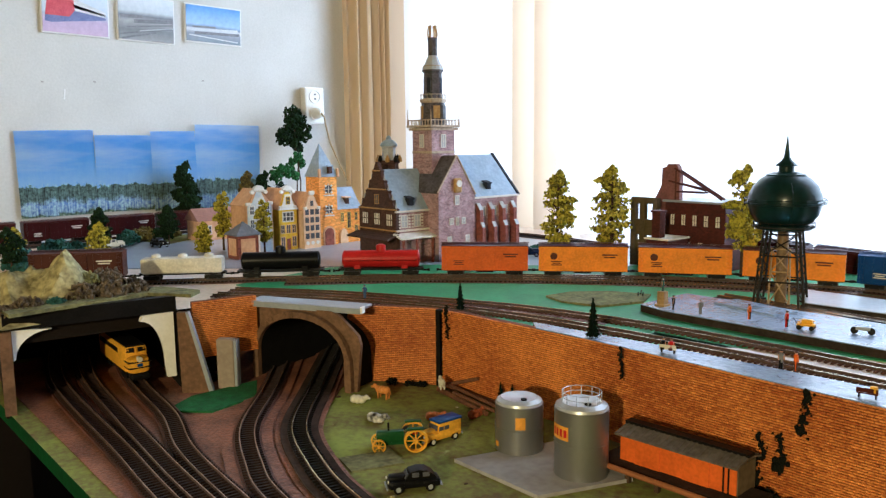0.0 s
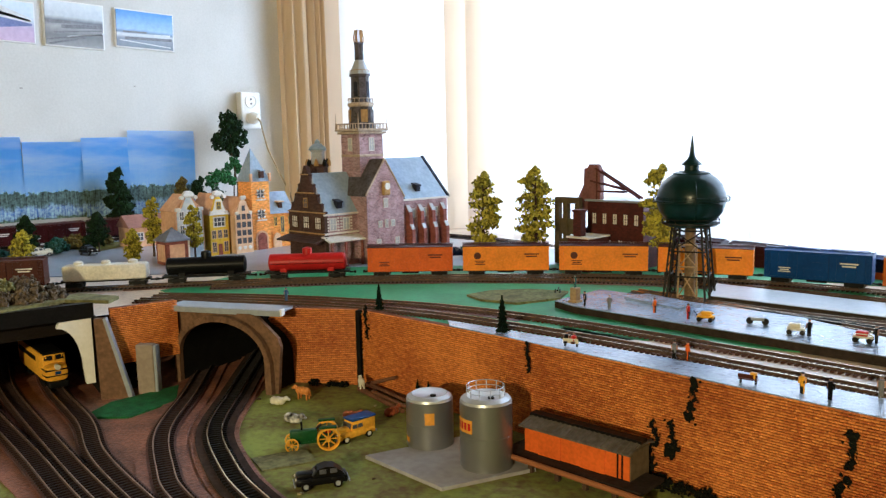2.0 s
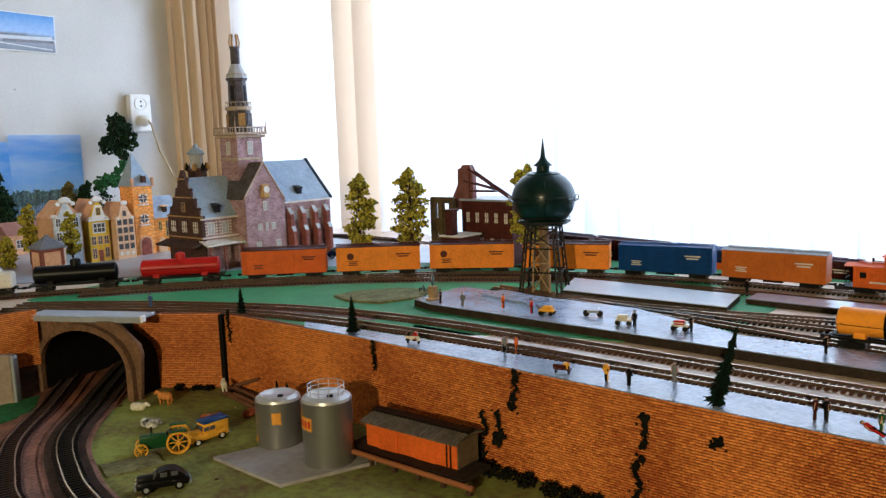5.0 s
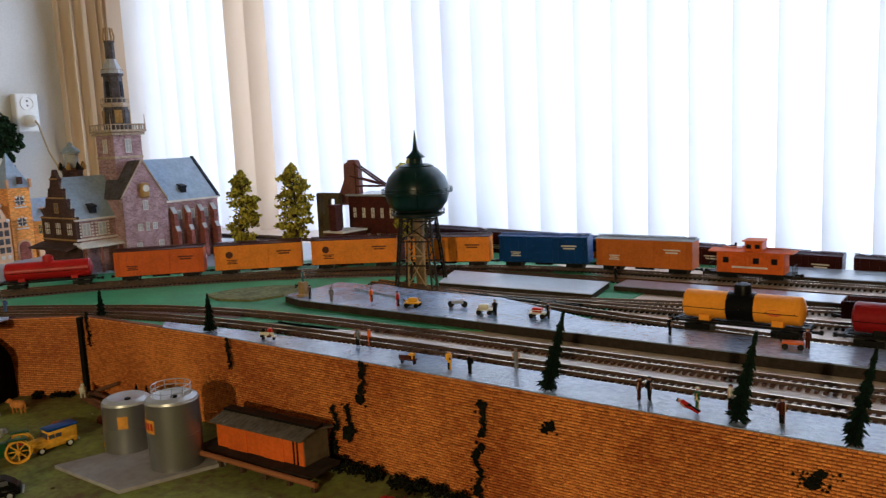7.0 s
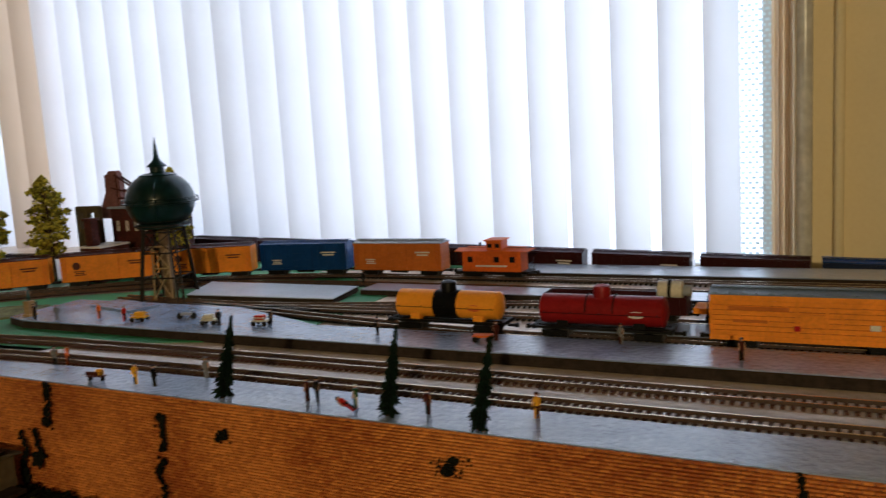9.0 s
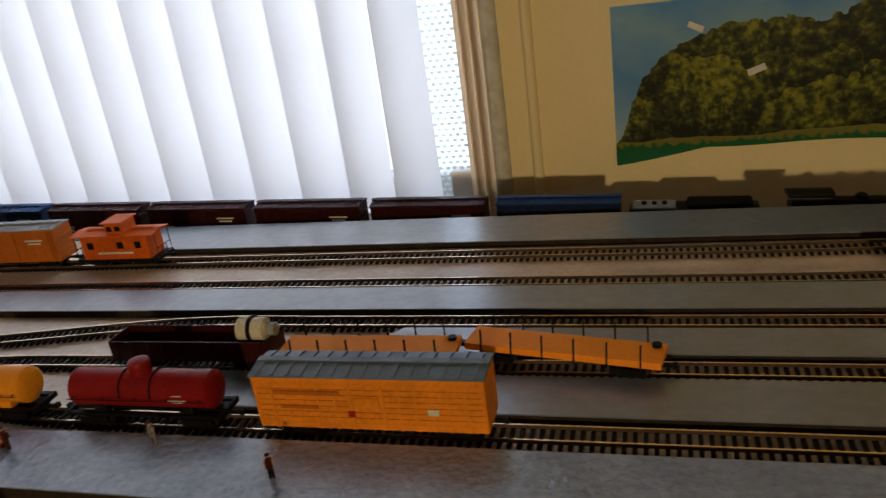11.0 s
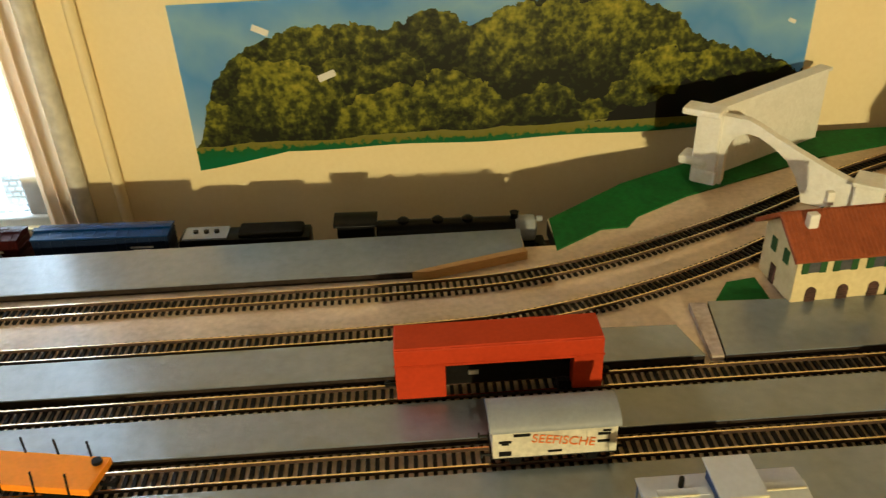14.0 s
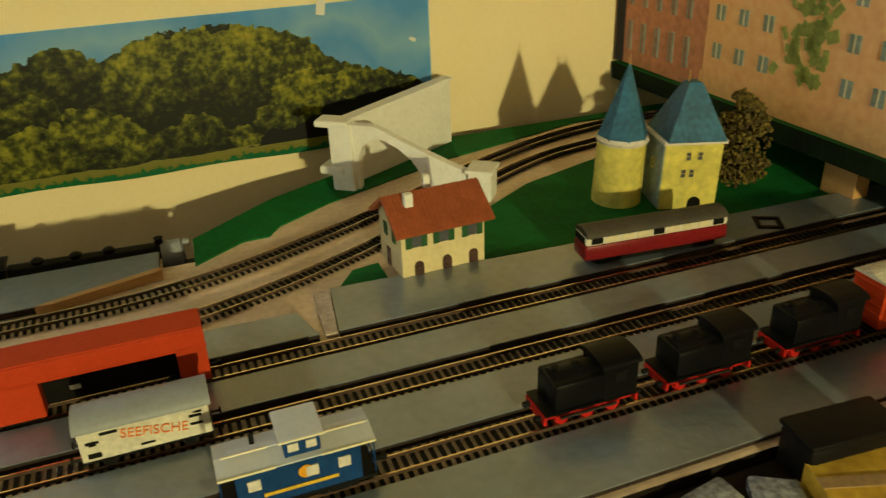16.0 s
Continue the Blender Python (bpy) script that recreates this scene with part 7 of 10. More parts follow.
for a in range(4):
    t = radians(45 + 90 * a)
    p0, p1 = Vector((0.044 * math.cos(t), 0.044 * math.sin(t), 0)), Vector((0.030 * math.cos(t), 0.030 * math.sin(t), zb))
    sg = Vector((-math.sin(t), math.cos(t), 0))
    bm = bmesh.new()
    for s in (-1, 1):
        tube(bm, p0 + sg * s * 0.0045, p1 + sg * s * 0.0035, 0.0017, seg=6)
    for k in range(9):
        a0, a1 = p0.lerp(p1, k / 9), p0.lerp(p1, (k + 1) / 9)
        q = 1 if k % 2 else -1
        tube(bm, a0 + sg * q * 0.0045, a1 - sg * q * 0.0042, 0.0008, seg=5)
    box(bm, p0 + Vector((0, 0, 0.002)), (0.012, 0.012, 0.004), rz=math.degrees(t))
    part("leg", bm, M_LATTICE, wt)
    t2 = radians(45 + 90 * (a + 1))
    for z in (0.038, 0.075, 0.106):
        f = z / zb
        r = 0.044 + (0.030 - 0.044) * f
        part("brace", tube(bmesh.new(), (r * math.cos(t), r * math.sin(t), z), (r * math.cos(t2), r * math.sin(t2), z), 0.0012, seg=5), M_LATTICE, wt)
    for za_, zc in ((0.075, 0.106),):
        r1, r2 = 0.044 - 0.014 * za_ / zb, 0.044 - 0.014 * zc / zb
        part("brace", tube(bmesh.new(), (r1 * math.cos(t), r1 * math.sin(t), za_), (r2 * math.cos(t2), r2 * math.sin(t2), zc), 0.0009, seg=5), M_LATTICE, wt)
        part("brace", tube(bmesh.new(), (r1 * math.cos(t2), r1 * math.sin(t2), za_), (r2 * math.cos(t), r2 * math.sin(t), zc), 0.0009, seg=5), M_LATTICE, wt)
part("riser_column", tube(bmesh.new(), (0, 0, 0), (0, 0, zb + 0.01), 0.0080, seg=16), M_RISER, wt, smooth=True)
lt = bmesh.new()
for s in (-1, 1):
    tube(lt, (s * 0.014, -0.022, 0), (s * 0.012, -0.020, 0.085), 0.0014, seg=6)
for z_ in (0.052, 0.085):
    tube(lt, (-0.0132, -0.0217, z_), (0.0132, -0.0217, z_), 0.0013, seg=5)
tube(lt, (-0.0138, -0.022, 0.006), (0.0132, -0.0216, 0.052), 0.0011, seg=5)
tube(lt, (0.0138, -0.022, 0.006), (-0.0132, -0.0216, 0.052), 0.0011, seg=5)
tube(lt, (-0.0132, -0.0217, 0.052), (0.0122, -0.0203, 0.083), 0.0010, seg=5)
tube(lt, (0.0132, -0.0217, 0.052), (-0.0122, -0.0203, 0.083), 0.0010, seg=5)
part("front_lattice", lt, M_BEIGE, wt, "beige frame with crossed struts")
part("ring_girder", lathe(bmesh.new(), [(0.036, 0), (0.038, 0.001), (0.038, 0.006), (0.036, 0.007)], 28, (0, 0, zb - 0.002)), M_TANKGREEN, wt)
bowl = [(0.026, 0.0), (0.037, 0.005), (0.0455, 0.016), (0.0495, 0.028), (0.0505, 0.035), (0.0490, 0.045), (0.0440, 0.057), (0.0350, 0.067), (0.0240, 0.074), (0.0180, 0.0765)]
part("globe_tank", lathe(bmesh.new(), bowl, 40, (0, 0, zb + 0.003)), M_TANKGREEN, wt, smooth=True)
gl = lathe(bmesh.new(), [(0.050, 0), (0.0555, 0.001), (0.0555, 0.0025), (0.050, 0.003)], 40, (0, 0, zb + 0.034))
for k in range(20):
    t = radians(18 * k)
    tube(gl, (0.055 * math.cos(t), 0.055 * math.sin(t), zb + 0.036), (0.055 * math.cos(t), 0.055 * math.sin(t), zb + 0.042), 0.0006, seg=5)
    t2 = radians(18 * (k + 1))
    tube(gl, (0.055 * math.cos(t), 0.055 * math.sin(t), zb + 0.042), (0.055 * math.cos(t2), 0.055 * math.sin(t2), zb + 0.042), 0.0006, seg=5)
part("gallery", gl, M_TANKGREEN, wt)
lg = lathe(bmesh.new(), [(0.034, 0), (0.042, 0.0005), (0.042, 0.002), (0.034, 0.0025)], 32, (0, 0, zb + 0.001))
for k in range(16):
    t, t2 = radians(22.5 * k), radians(22.5 * (k + 1))
    tube(lg, (0.0415 * math.cos(t), 0.0415 * math.sin(t), zb + 0.002), (0.0415 * math.cos(t), 0.0415 * math.sin(t), zb + 0.009), 0.0005, seg=5)
    tube(lg, (0.0415 * math.cos(t), 0.0415 * math.sin(t), zb + 0.009), (0.0415 * math.cos(t2), 0.0415 * math.sin(t2), zb + 0.009), 0.0005, seg=5)
part("lower_gallery", lg, M_LATTICE, wt)
part("roof_collar", lathe(bmesh.new(), [(0.018, 0), (0.0270, 0.0), (0.0272, 0.0012), (0.018, 0.0040)], 32, (0, 0, zb + 0.0755)), M_TANKGREEN, wt)
part("cap", lathe(bmesh.new(), [(0.012, 0), (0.0115, 0.002), (0.0105, 0.003), (0.0105, 0.010), (0.0150, 0.011), (0.0145, 0.012), (0.0070, 0.019), (0.0042, 0.024), (0.0030, 0.034), (0.0005, 0.054)], 16, (0, 0, zb + 0.078)), M_TANKGREEN, wt, smooth=True)
bm = bmesh.new()
for k in range(10):
    a0, a1 = radians(-50 + 10 * k), radians(-40 + 10 * k)
    tube(bm, (0.0515 * math.cos(a0) * 0.3, -0.0515 * math.cos(a0), zb + 0.038 + 0.04 * math.sin(a0)), (0.0515 * math.cos(a1) * 0.3, -0.0515 * math.cos(a1), zb + 0.038 + 0.04 * math.sin(a1)), 0.0006, seg=5)
part("tank_ladder", bm, M_TANKGREEN, wt)

# ---- brewery ruin with the hoist ----
br = empty("factory", "dark red brick factory with a hoist gable and chimney", "model factory")
part("main_block", box(bmesh.new(), (-0.898, 1.470, 0.057), (0.125, 0.080, 0.124)), M_REDBROWN, br)
part("main_roof", box(bmesh.new(), (-0.898, 1.470, 0.1205), (0.135, 0.088, 0.004), bevel=0.0008), M_GREYPALE, br)
for k in range(5):
    win(br, (-0.944 + k * 0.0235, 1.4298, 0.086), 0.011, 0.022, "y-", frame=M_REDBROWN, pane=M_STONE)
for k in range(4):
    win(br, (-0.936 + k * 0.026, 1.4298, 0.038), 0.012, 0.018, "y-", frame=M_REDBROWN, pane=M_STONE)
for k in range(3):
    win(br, (-0.8352, 1.448 + k * 0.026, 0.086), 0.011, 0.022, "x+", frame=M_REDBROWN, pane=M_STONE)
hg = bmesh.new()
prism(hg, [(-0.988, 0.10), (-0.934, 0.10), (-0.934, 0.168), (-0.938, 0.184), (-0.943, 0.190), (-0.960, 0.190), (-0.964, 0.184), (-0.972, 0.182), (-0.973, 0.150), (-0.988, 0.122)], 0, 0.012, Matrix.Translation((0, 1.446, 0)) @ UPX)
part("hoist_gable", hg, material("pink_brown_plastic", (0.21, 0.085, 0.07), (0.13, 0.05, 0.04), 50, 0.6, 0.2), br)
for dy in (0.0, 0.010):
    part("hoist_beam", tube(bmesh.new(), (-0.945, 1.434 + dy, 0.182), (-0.846, 1.434 + dy, 0.127), 0.0022, seg=6), M_REDBROWN, br)
    part("hoist_beam", tube(bmesh.new(), (-0.957, 1.434 + dy, 0.158), (-0.878, 1.434 + dy, 0.142), 0.0018, seg=6), M_REDBROWN, br)
    part("hoist_beam", tube(bmesh.new(), (-0.942, 1.434 + dy, 0.138), (-0.880, 1.434 + dy, 0.138), 0.0018, seg=6), M_REDBROWN, br)
    part("hoist_beam", tube(bmesh.new(), (-0.942, 1.434 + dy, 0.122), (-0.942, 1.434 + dy, 0.18), 0.0018, seg=6), M_REDBROWN, br)
part("low_annex", box(bmesh.new(), (-0.914, 1.368, 0.026), (0.046, 0.064, 0.063)), M_REDBROWN, br)
part("annex_roof", box(bmesh.new(), (-0.914, 1.367, 0.0585), (0.052, 0.068, 0.003)), M_STONE, br)
part("chimney", box(bmesh.new(), (-0.920, 1.348, 0.083), (0.017, 0.017, 0.046), bevel=0.0008), M_REDBROWN, br)
part("chimney_cap", box(bmesh.new(), (-0.920, 1.348, 0.1075), (0.021, 0.021, 0.004)), M_REDBROWN, br)
for c, s in (((-0.986, 1.402, 0.121), (0.060, 0.008, 0.012)), ((-0.986, 1.402, 0.070), (0.060, 0.008, 0.030)), ((-0.986, 1.402, 0.020), (0.060, 0.008, 0.050))):
    part("ruined_wall", b_box(c, s), M_OLIVE, br)
for x in (-1.0105, -0.990, -0.9615):
    part("ruined_pier", b_box((x, 1.4015, 0.060), (0.011, 0.010, 0.130)), M_OLIVE, br)

# ---- bridge arch, station house, castle towers ----
M_PLASTER = material("white_plaster_polystyrene", (0.84, 0.83, 0.80), (0.76, 0.75, 0.71), 60, 0.75, 0.3)
bg = empty("arch_bridge", "white plaster arch bridge over two tracks", "model bridge", pose(1.125, 1.610, BZ + 0.001, 0, 0, -37))
HW, zt = 0.100, 0.088
arch = [(-HW, 0), (-0.067, 0), (-0.066, 0.045), (-0.060, 0.060), (-0.050, 0.069), (-0.043, 0.0715), (-0.030, 0.0695), (-0.012, 0.060), (0.004, 0.047), (0.016, 0.030), (0.024, 0.012), (0.027, 0)]
arch += [(HW, 0), (HW, 0.036), (0.075, 0.037), (0.055, 0.044), (0.036, 0.052), (0.012, 0.062), (-0.012, 0.073), (-0.030, 0.082), (-0.045, zt), (-HW, zt)]
part("arch_wall", prism(bmesh.new(), arch, -0.006, 0.006, UPX), M_PLASTER, bg)
part("pier", b_box((-HW + 0.012, 0, 0.045), (0.030, 0.024, 0.090), bevel=0.002), M_PLASTER, bg)
part("pier_foot", b_box((-HW - 0.002, 0, 0.027), (0.034, 0.030, 0.011), bevel=0.003), M_PLASTER, bg)
part("pier_base", b_box((-HW + 0.014, 0, 0.008), (0.030, 0.028, 0.020), bevel=0.003), M_PLASTER, bg)
part("pier_cap", b_box((-HW + 0.002, 0, zt + 0.001), (0.046, 0.030, 0.009), bevel=0.003), M_PLASTER, bg)
part("pier", b_box((HW - 0.006, 0.004, 0.0185), (0.030, 0.034, 0.037), bevel=0.002), M_PLASTER, bg)
part("pier_cap", b_box((HW - 0.006, 0.004, 0.039), (0.036, 0.040, 0.005), bevel=0.0015), M_PLASTER, bg)
wg = empty("bridge_wing_wall", "pale cream side wall of the arch bridge", "model bridge", pose(1.142, 1.718, BZ + 0.001, 0, 0, 29))
part("wall_slab", prism(bmesh.new(), [(-0.105, 0.0), (0.112, 0.0), (0.112, 0.094), (-0.105, 0.086)], -0.006, 0.006, UPX), M_PLASTER, wg)
part("coping", box(bmesh.new(), (0.002, 0, 0.0925), (0.224, 0.018, 0.004), ry=-2.1), M_PLASTER, wg)

M_TERRA = material("terracotta_tile_plastic", (0.36, 0.095, 0.03), (0.27, 0.07, 0.022), 60, 0.6, 0.2)
M_HOUSEY = material("pale_yellow_plastic", (0.72, 0.62, 0.36), (0.62, 0.52, 0.29), 40, 0.6)
sh = empty("station_house", "two-storey cream station house with a terracotta roof", "model house", pose(1.085, 1.420, BZ + 0.0125 - 0.006, 0, 0, 3))
part("wall_shell", b_box((0, 0, 0.027), (0.092, 0.064, 0.054)), M_HOUSEY, sh)
bm = prism(bmesh.new(), [(-0.032, 0.054), (0.032, 0.054), (0, 0.076)], -0.046, 0.046, UPY)
part("gable_wall", bm, M_HOUSEY, sh)
for s in (-1, 1):
    part("roof", b_box((0, s * 0.0205, 0.0645), (0.108, 0.050, 0.003), rx=-s * 34.5), M_TERRA, sh)
    for k in range(26):
        part("roof_tile", tube(bmesh.new(), (-0.053 + k * 0.00424, s * 0.0015, 0.0795), (-0.053 + k * 0.00424, s * 0.041, 0.0525), 0.0012, seg=5), M_TERRA, sh)
part("chimney", b_box((-0.030, -0.014, 0.078), (0.009, 0.008, 0.014), bevel=0.0006), M_PLASTER, sh)
part("chimney", b_box((0.004, 0.020, 0.080), (0.007, 0.006, 0.014), bevel=0.0006), M_PLASTER, sh)
M_SHUTTER = material("green_shutter_paint", (0.03, 0.10, 0.03), None, 60, 0.6)
for x in (-0.030, 0.0, 0.032):
    w_ = part("window", b_box((x, -0.0324, 0.041), (0.011, 0.0016, 0.015)), M_PANE, sh)
    for s in (-1, 1):
        part("shutter", b_box((x + s * 0.0085, -0.0330, 0.041), (0.0062, 0.0014, 0.016)), M_SHUTTER, w_)
for x in (-0.028, 0.003, 0.033):
    d = prism(bmesh.new(), [(-0.005, 0), (0.005, 0), (0.005, 0.012)] + [(0.005 * math.cos(math.pi * k / 8), 0.012 + 0.005 * math.sin(math.pi * k / 8)) for k in range(1, 9)], 0, 0.0016, pose(x, -0.0318, 0.0) @ UPX)
    part("arched_door", d, M_CHURCHDK, sh)
for y in (-0.012, 0.012):
    part("window", b_box((-0.0464, y, 0.040), (0.0016, 0.009, 0.014)), M_SHUTTER, sh)
part("side_door", b_box((-0.0464, 0.006, 0.010), (0.0016, 0.009, 0.020)), M_CHURCHDK, sh)

M_CASTLE = material("yellow_stone_card", (0.72, 0.62, 0.12), (0.48, 0.42, 0.09), 30, 0.7, 0.15)
M_TEAL = material("teal_slate_card", (0.055, 0.16, 0.30), (0.03, 0.08, 0.15), 40, 0.6, 0.15)
ct = empty("castle_tower", "square yellow stone card tower with a teal spire", "model tower", pose(1.414, 1.446, BZ + 0.002, 0, 2, -14))
part("wall_shell", b_box((0, 0, 0.041), (0.070, 0.056, 0.082), bevel=0.0008), M_CASTLE, ct)
# panel colour holds the left face's shade and its bluish window light
part("side_shade_panel", b_box((-0.0356, 0, 0.041), (0.0012, 0.054, 0.080)), material("blue_grey_shaded_stone", (0.26, 0.32, 0.33), (0.15, 0.19, 0.20), 45, 0.7, 0.15), ct)
part("cornice", b_box((0, 0, 0.083), (0.077, 0.063, 0.005), bevel=0.001), M_STONE, ct)
bm = lathe(bmesh.new(), [(0.050, 0), (0.043, 0.010), (0.014, 0.058), (0.010, 0.062)], 4)
bmesh.ops.rotate(bm, verts=bm.verts, matrix=Matrix.Rotation(radians(45), 3, "Z"))
part("spire", bm, M_TEAL, ct).location = (0, 0, 0.085)
bm = bmesh.new()
for s in (-1, 1):
    tube(bm, (s * 0.006, 0, 0.145), (s * 0.006, 0, 0.160), 0.0012, seg=5)
part("finial", bm, M_GOLD, ct)
for x, z in ((-0.006, 0.066), (0.008, 0.066), (-0.010, 0.045), (0.0, 0.045)):
    win(ct, (x, -0.028, z), 0.007, 0.011, "y-", frame=M_CASTLE, pane=M_PANE, bars=0)
part("arched_door", prism(bmesh.new(), [(-0.008, 0), (0.008, 0), (0.008, 0.007)] + [(0.008 * math.cos(math.pi * k / 8), 0.007 + 0.008 * math.sin(math.pi * k / 8)) for k in range(1, 9)], 0, 0.002, pose(0.008, -0.0273, 0.0) @ UPX), M_BLACKMATT, ct)
win(ct, (-0.0364, 0, 0.05), 0.008, 0.012, "x-", frame=M_CASTLE, pane=M_PANE, bars=0)
ct2 = empty("castle_tower", "round yellow stone card tower with a teal spire", "model tower", pose(1.347, 1.478, BZ + 0.002, 0, 2, -18))
part("wall_shell", lathe(bmesh.new(), [(0.030, 0), (0.029, 0.082)], 16), M_CASTLE, ct2, smooth=True)
part("parapet", lathe(bmesh.new(), [(0.030, 0), (0.032, 0.004), (0.030, 0.008)], 16, (0, 0, 0.076)), M_STONE, ct2, smooth=True)
part("spire", lathe(bmesh.new(), [(0.031, 0), (0.024, 0.02), (0.005, 0.075), (0.0015, 0.085)], 8, (0, 0, 0.082)), M_TEAL, ct2)
part("finial", tube(bmesh.new(), (0, 0, 0.165), (0, 0, 0.178), 0.001, seg=5), M_GOLD, ct2)
# the castle picture on the side wall and its shelf
PB = [(0.0, (0.24, 0.14, 0.07)), (0.10, (0.46, 0.19, 0.11)), (0.5, (0.54, 0.23, 0.13)), (1.0, (0.52, 0.24, 0.14))]
cp = empty("castle_poster", "large orange-brown castle facade print standing by the wall", "poster", pose(1.552, 1.815, 0.074, 0, 0, -88))
part("print_sheet", b_box((0.46, 0, 0.25), (0.92, 0.004, 0.50)), print_material("castle_facade_print", PB, 0.10, 0.5, 14), cp)
M_PRINTWIN = material("printed_window_grey", (0.30, 0.36, 0.34), (0.20, 0.24, 0.23), 100, 0.6)
M_PRINTIVY = material("printed_ivy_green", (0.34, 0.38, 0.10), (0.20, 0.24, 0.06), 50, 0.6)
part("print_sheet", b_box((0.565, -0.0025, 0.25), (0.71, 0.001, 0.50)), print_material("castle_wing_print", [(0.0, (0.34, 0.24, 0.09)), (0.12, (0.74, 0.42, 0.19)), (0.5, (0.84, 0.48, 0.22)), (1.0, (0.80, 0.50, 0.25))], 0.10, 0.4, 14), cp)
for r in range(7):
    for k in range(5):
        f = part("printed_window", b_box((0.035 + k * 0.034, -0.0026, 0.045 + r * 0.068), (0.011, 0.0012, 0.044)), M_PRINTWIN, cp)
        part("printed_mullion", b_box((0.035 + k * 0.034, -0.0034, 0.045 + r * 0.068), (0.0018, 0.0008, 0.044)), M_TERRA, f)
for r in range(9):
    for k in range(16):
        x = 0.235 + k * 0.043
        if 0.34 < x < 0.44:
            continue
        f = part("printed_window", b_box((x, -0.0036, 0.060 + r * 0.050), (0.016, 0.0012, 0.020)), M_PRINTWIN, cp)
        part("printed_mullion", b_box((x, -0.0044, 0.060 + r * 0.050), (0.002, 0.0008, 0.020)), M_CREAM, f)
bm = bmesh.new()
rs = random.Random(8)
for k in range(260):
    u = rs.random()
    box(bm, (0.39 + rs.gauss(0, 0.018 + 0.014 * u), -0.0038, 0.05 + u * 0.40), (rs.uniform(0.006, 0.018), 0.001, rs.uniform(0.006, 0.018)), ry=rs.uniform(0, 90))
tagged(part("printed_ivy", bm, M_PRINTIVY, cp), kind="stuff")
part("dark_corner_tower", b_box((0.010, -0.003, 0.25), (0.020, 0.002, 0.50)), M_SLATEDK, cp)
M_IVYDARK = material("dark_moss_edge", (0.010, 0.022, 0.010), (0.006, 0.010, 0.006), 40, 0.9, 0.4)
slab("upper_deck", [(1.545, 1.815), (2.28, 1.815), (2.28, 0.90), (1.585, 0.90)], 0.044, 0.070, M_GREENDARK, "dark green scenic deck that carries the castle print", "layout board", "structure", M_IVYDARK)
for x, y in ((1.60, 1.372), (1.62, 1.08)):
    tagged(part("deck_post", b_box((x, y, 0.019), (0.022, 0.05, 0.049), bevel=0.001), M_WOODPALE), "orange-brown wooden post under the deck", "post")

# ---- retaining wall and portals ----
M_PORTAL = material("grey_brown_moulded_portal", (0.19, 0.105, 0.055), (0.10, 0.055, 0.03), 40, 0.8, 0.4)
M_CONCRETE = material("painted_grey_abutment", (0.33, 0.27, 0.21), (0.24, 0.19, 0.15), 30, 0.7, 0.2)
M_LICHEN = material("olive_lichen", (0.22, 0.21, 0.08), (0.09, 0.085, 0.035), 40, 0.95, 0.6)
M_LICHENBR = material("mauve_brown_lichen", (0.17, 0.125, 0.075), (0.05, 0.036, 0.024), 60, 0.95, 0.6)
M_ROCK = material("ochre_plaster_rock", (0.46, 0.40, 0.18), (0.12, 0.10, 0.045), 30, 0.9, 0.6)
M_IVY = material("blackish_green_foliage", (0.008, 0.009, 0.005), (0.004, 0.004, 0.003), 80, 0.9, 0.4)
M_LEAFY = material("yellow_green_foliage", (0.50, 0.43, 0.022), (0.14, 0.12, 0.009), 60, 0.9, 0.4, per_object=0.5)
M_LEAFD = material("dark_green_foliage", (0.016, 0.036, 0.012), (0.006, 0.013, 0.006), 60, 0.9, 0.4, per_object=0.4)
M_LEAFT = material("teal_green_foliage", (0.03, 0.10, 0.075), (0.018, 0.055, 0.045), 60, 0.9, 0.4, per_object=0.4)
M_LEAFG = material("mid_green_foliage", (0.03, 0.13, 0.03), (0.012, 0.05, 0.014), 60, 0.9, 0.4, per_object=0.4)
M_LEAFB = material("brown_green_foliage", (0.17, 0.13, 0.025), (0.06, 0.045, 0.014), 60, 0.9, 0.4, per_object=0.4)
M_CONIFER = material("dark_fir_green", (0.004, 0.014, 0.009), (0.002, 0.006, 0.004), 80, 0.9, 0.3, per_object=0.4)
M_TRUNK = material("brown_plastic_trunk", (0.07, 0.04, 0.02), (0.04, 0.022, 0.012), 60, 0.8, 0.3)

COURSE, BRICK = 0.0027, 0.0064
WALLS = [((-1.062, 0.7675), (-0.948, 0.846), LZ, -0.002), ((-0.936, 0.846), (-0.690, 0.8575), LZ, -0.001), ((-0.690, 0.8575), (0.62, 0.847), LZ, -0.0005), ((-1.172, 0.575), (-1.160, 0.668), LZ + 0.045, 0.012)]
brick_jobs = []
for n, (a, b, z0, z1) in enumerate(WALLS):
    a, b = Vector((*a, 0)), Vector((*b, 0))
    d = (b - a).normalized()
    nrm = Vector((d.y, -d.x, 0))
    L = (b - a).length
    ang = math.degrees(math.atan2(d.y, d.x))
    w = empty("retaining_wall_%d" % (n + 1), "orange brick retaining wall below the tracks", "brick wall", kind="structure")
    part("wall_core", box(bmesh.new(), (a + b) / 2 - nrm * 0.005 + Vector((0, 0, (z0 + z1) / 2)), (L, 0.008, z1 - z0), rz=ang), M_MORTAR, w)
    rows = int((z1 - z0) / COURSE)
    for r in range(rows):
        z = z0 + (r + 0.5) * (z1 - z0) / rows
        x = -(r % 2) * BRICK / 2 + BRICK / 2
        while x < L + BRICK * 0.4:
            brick_jobs.append((w, n, a + d * min(max(x, BRICK * 0.3), L - BRICK * 0.3), nrm, ang, z))
            x += BRICK
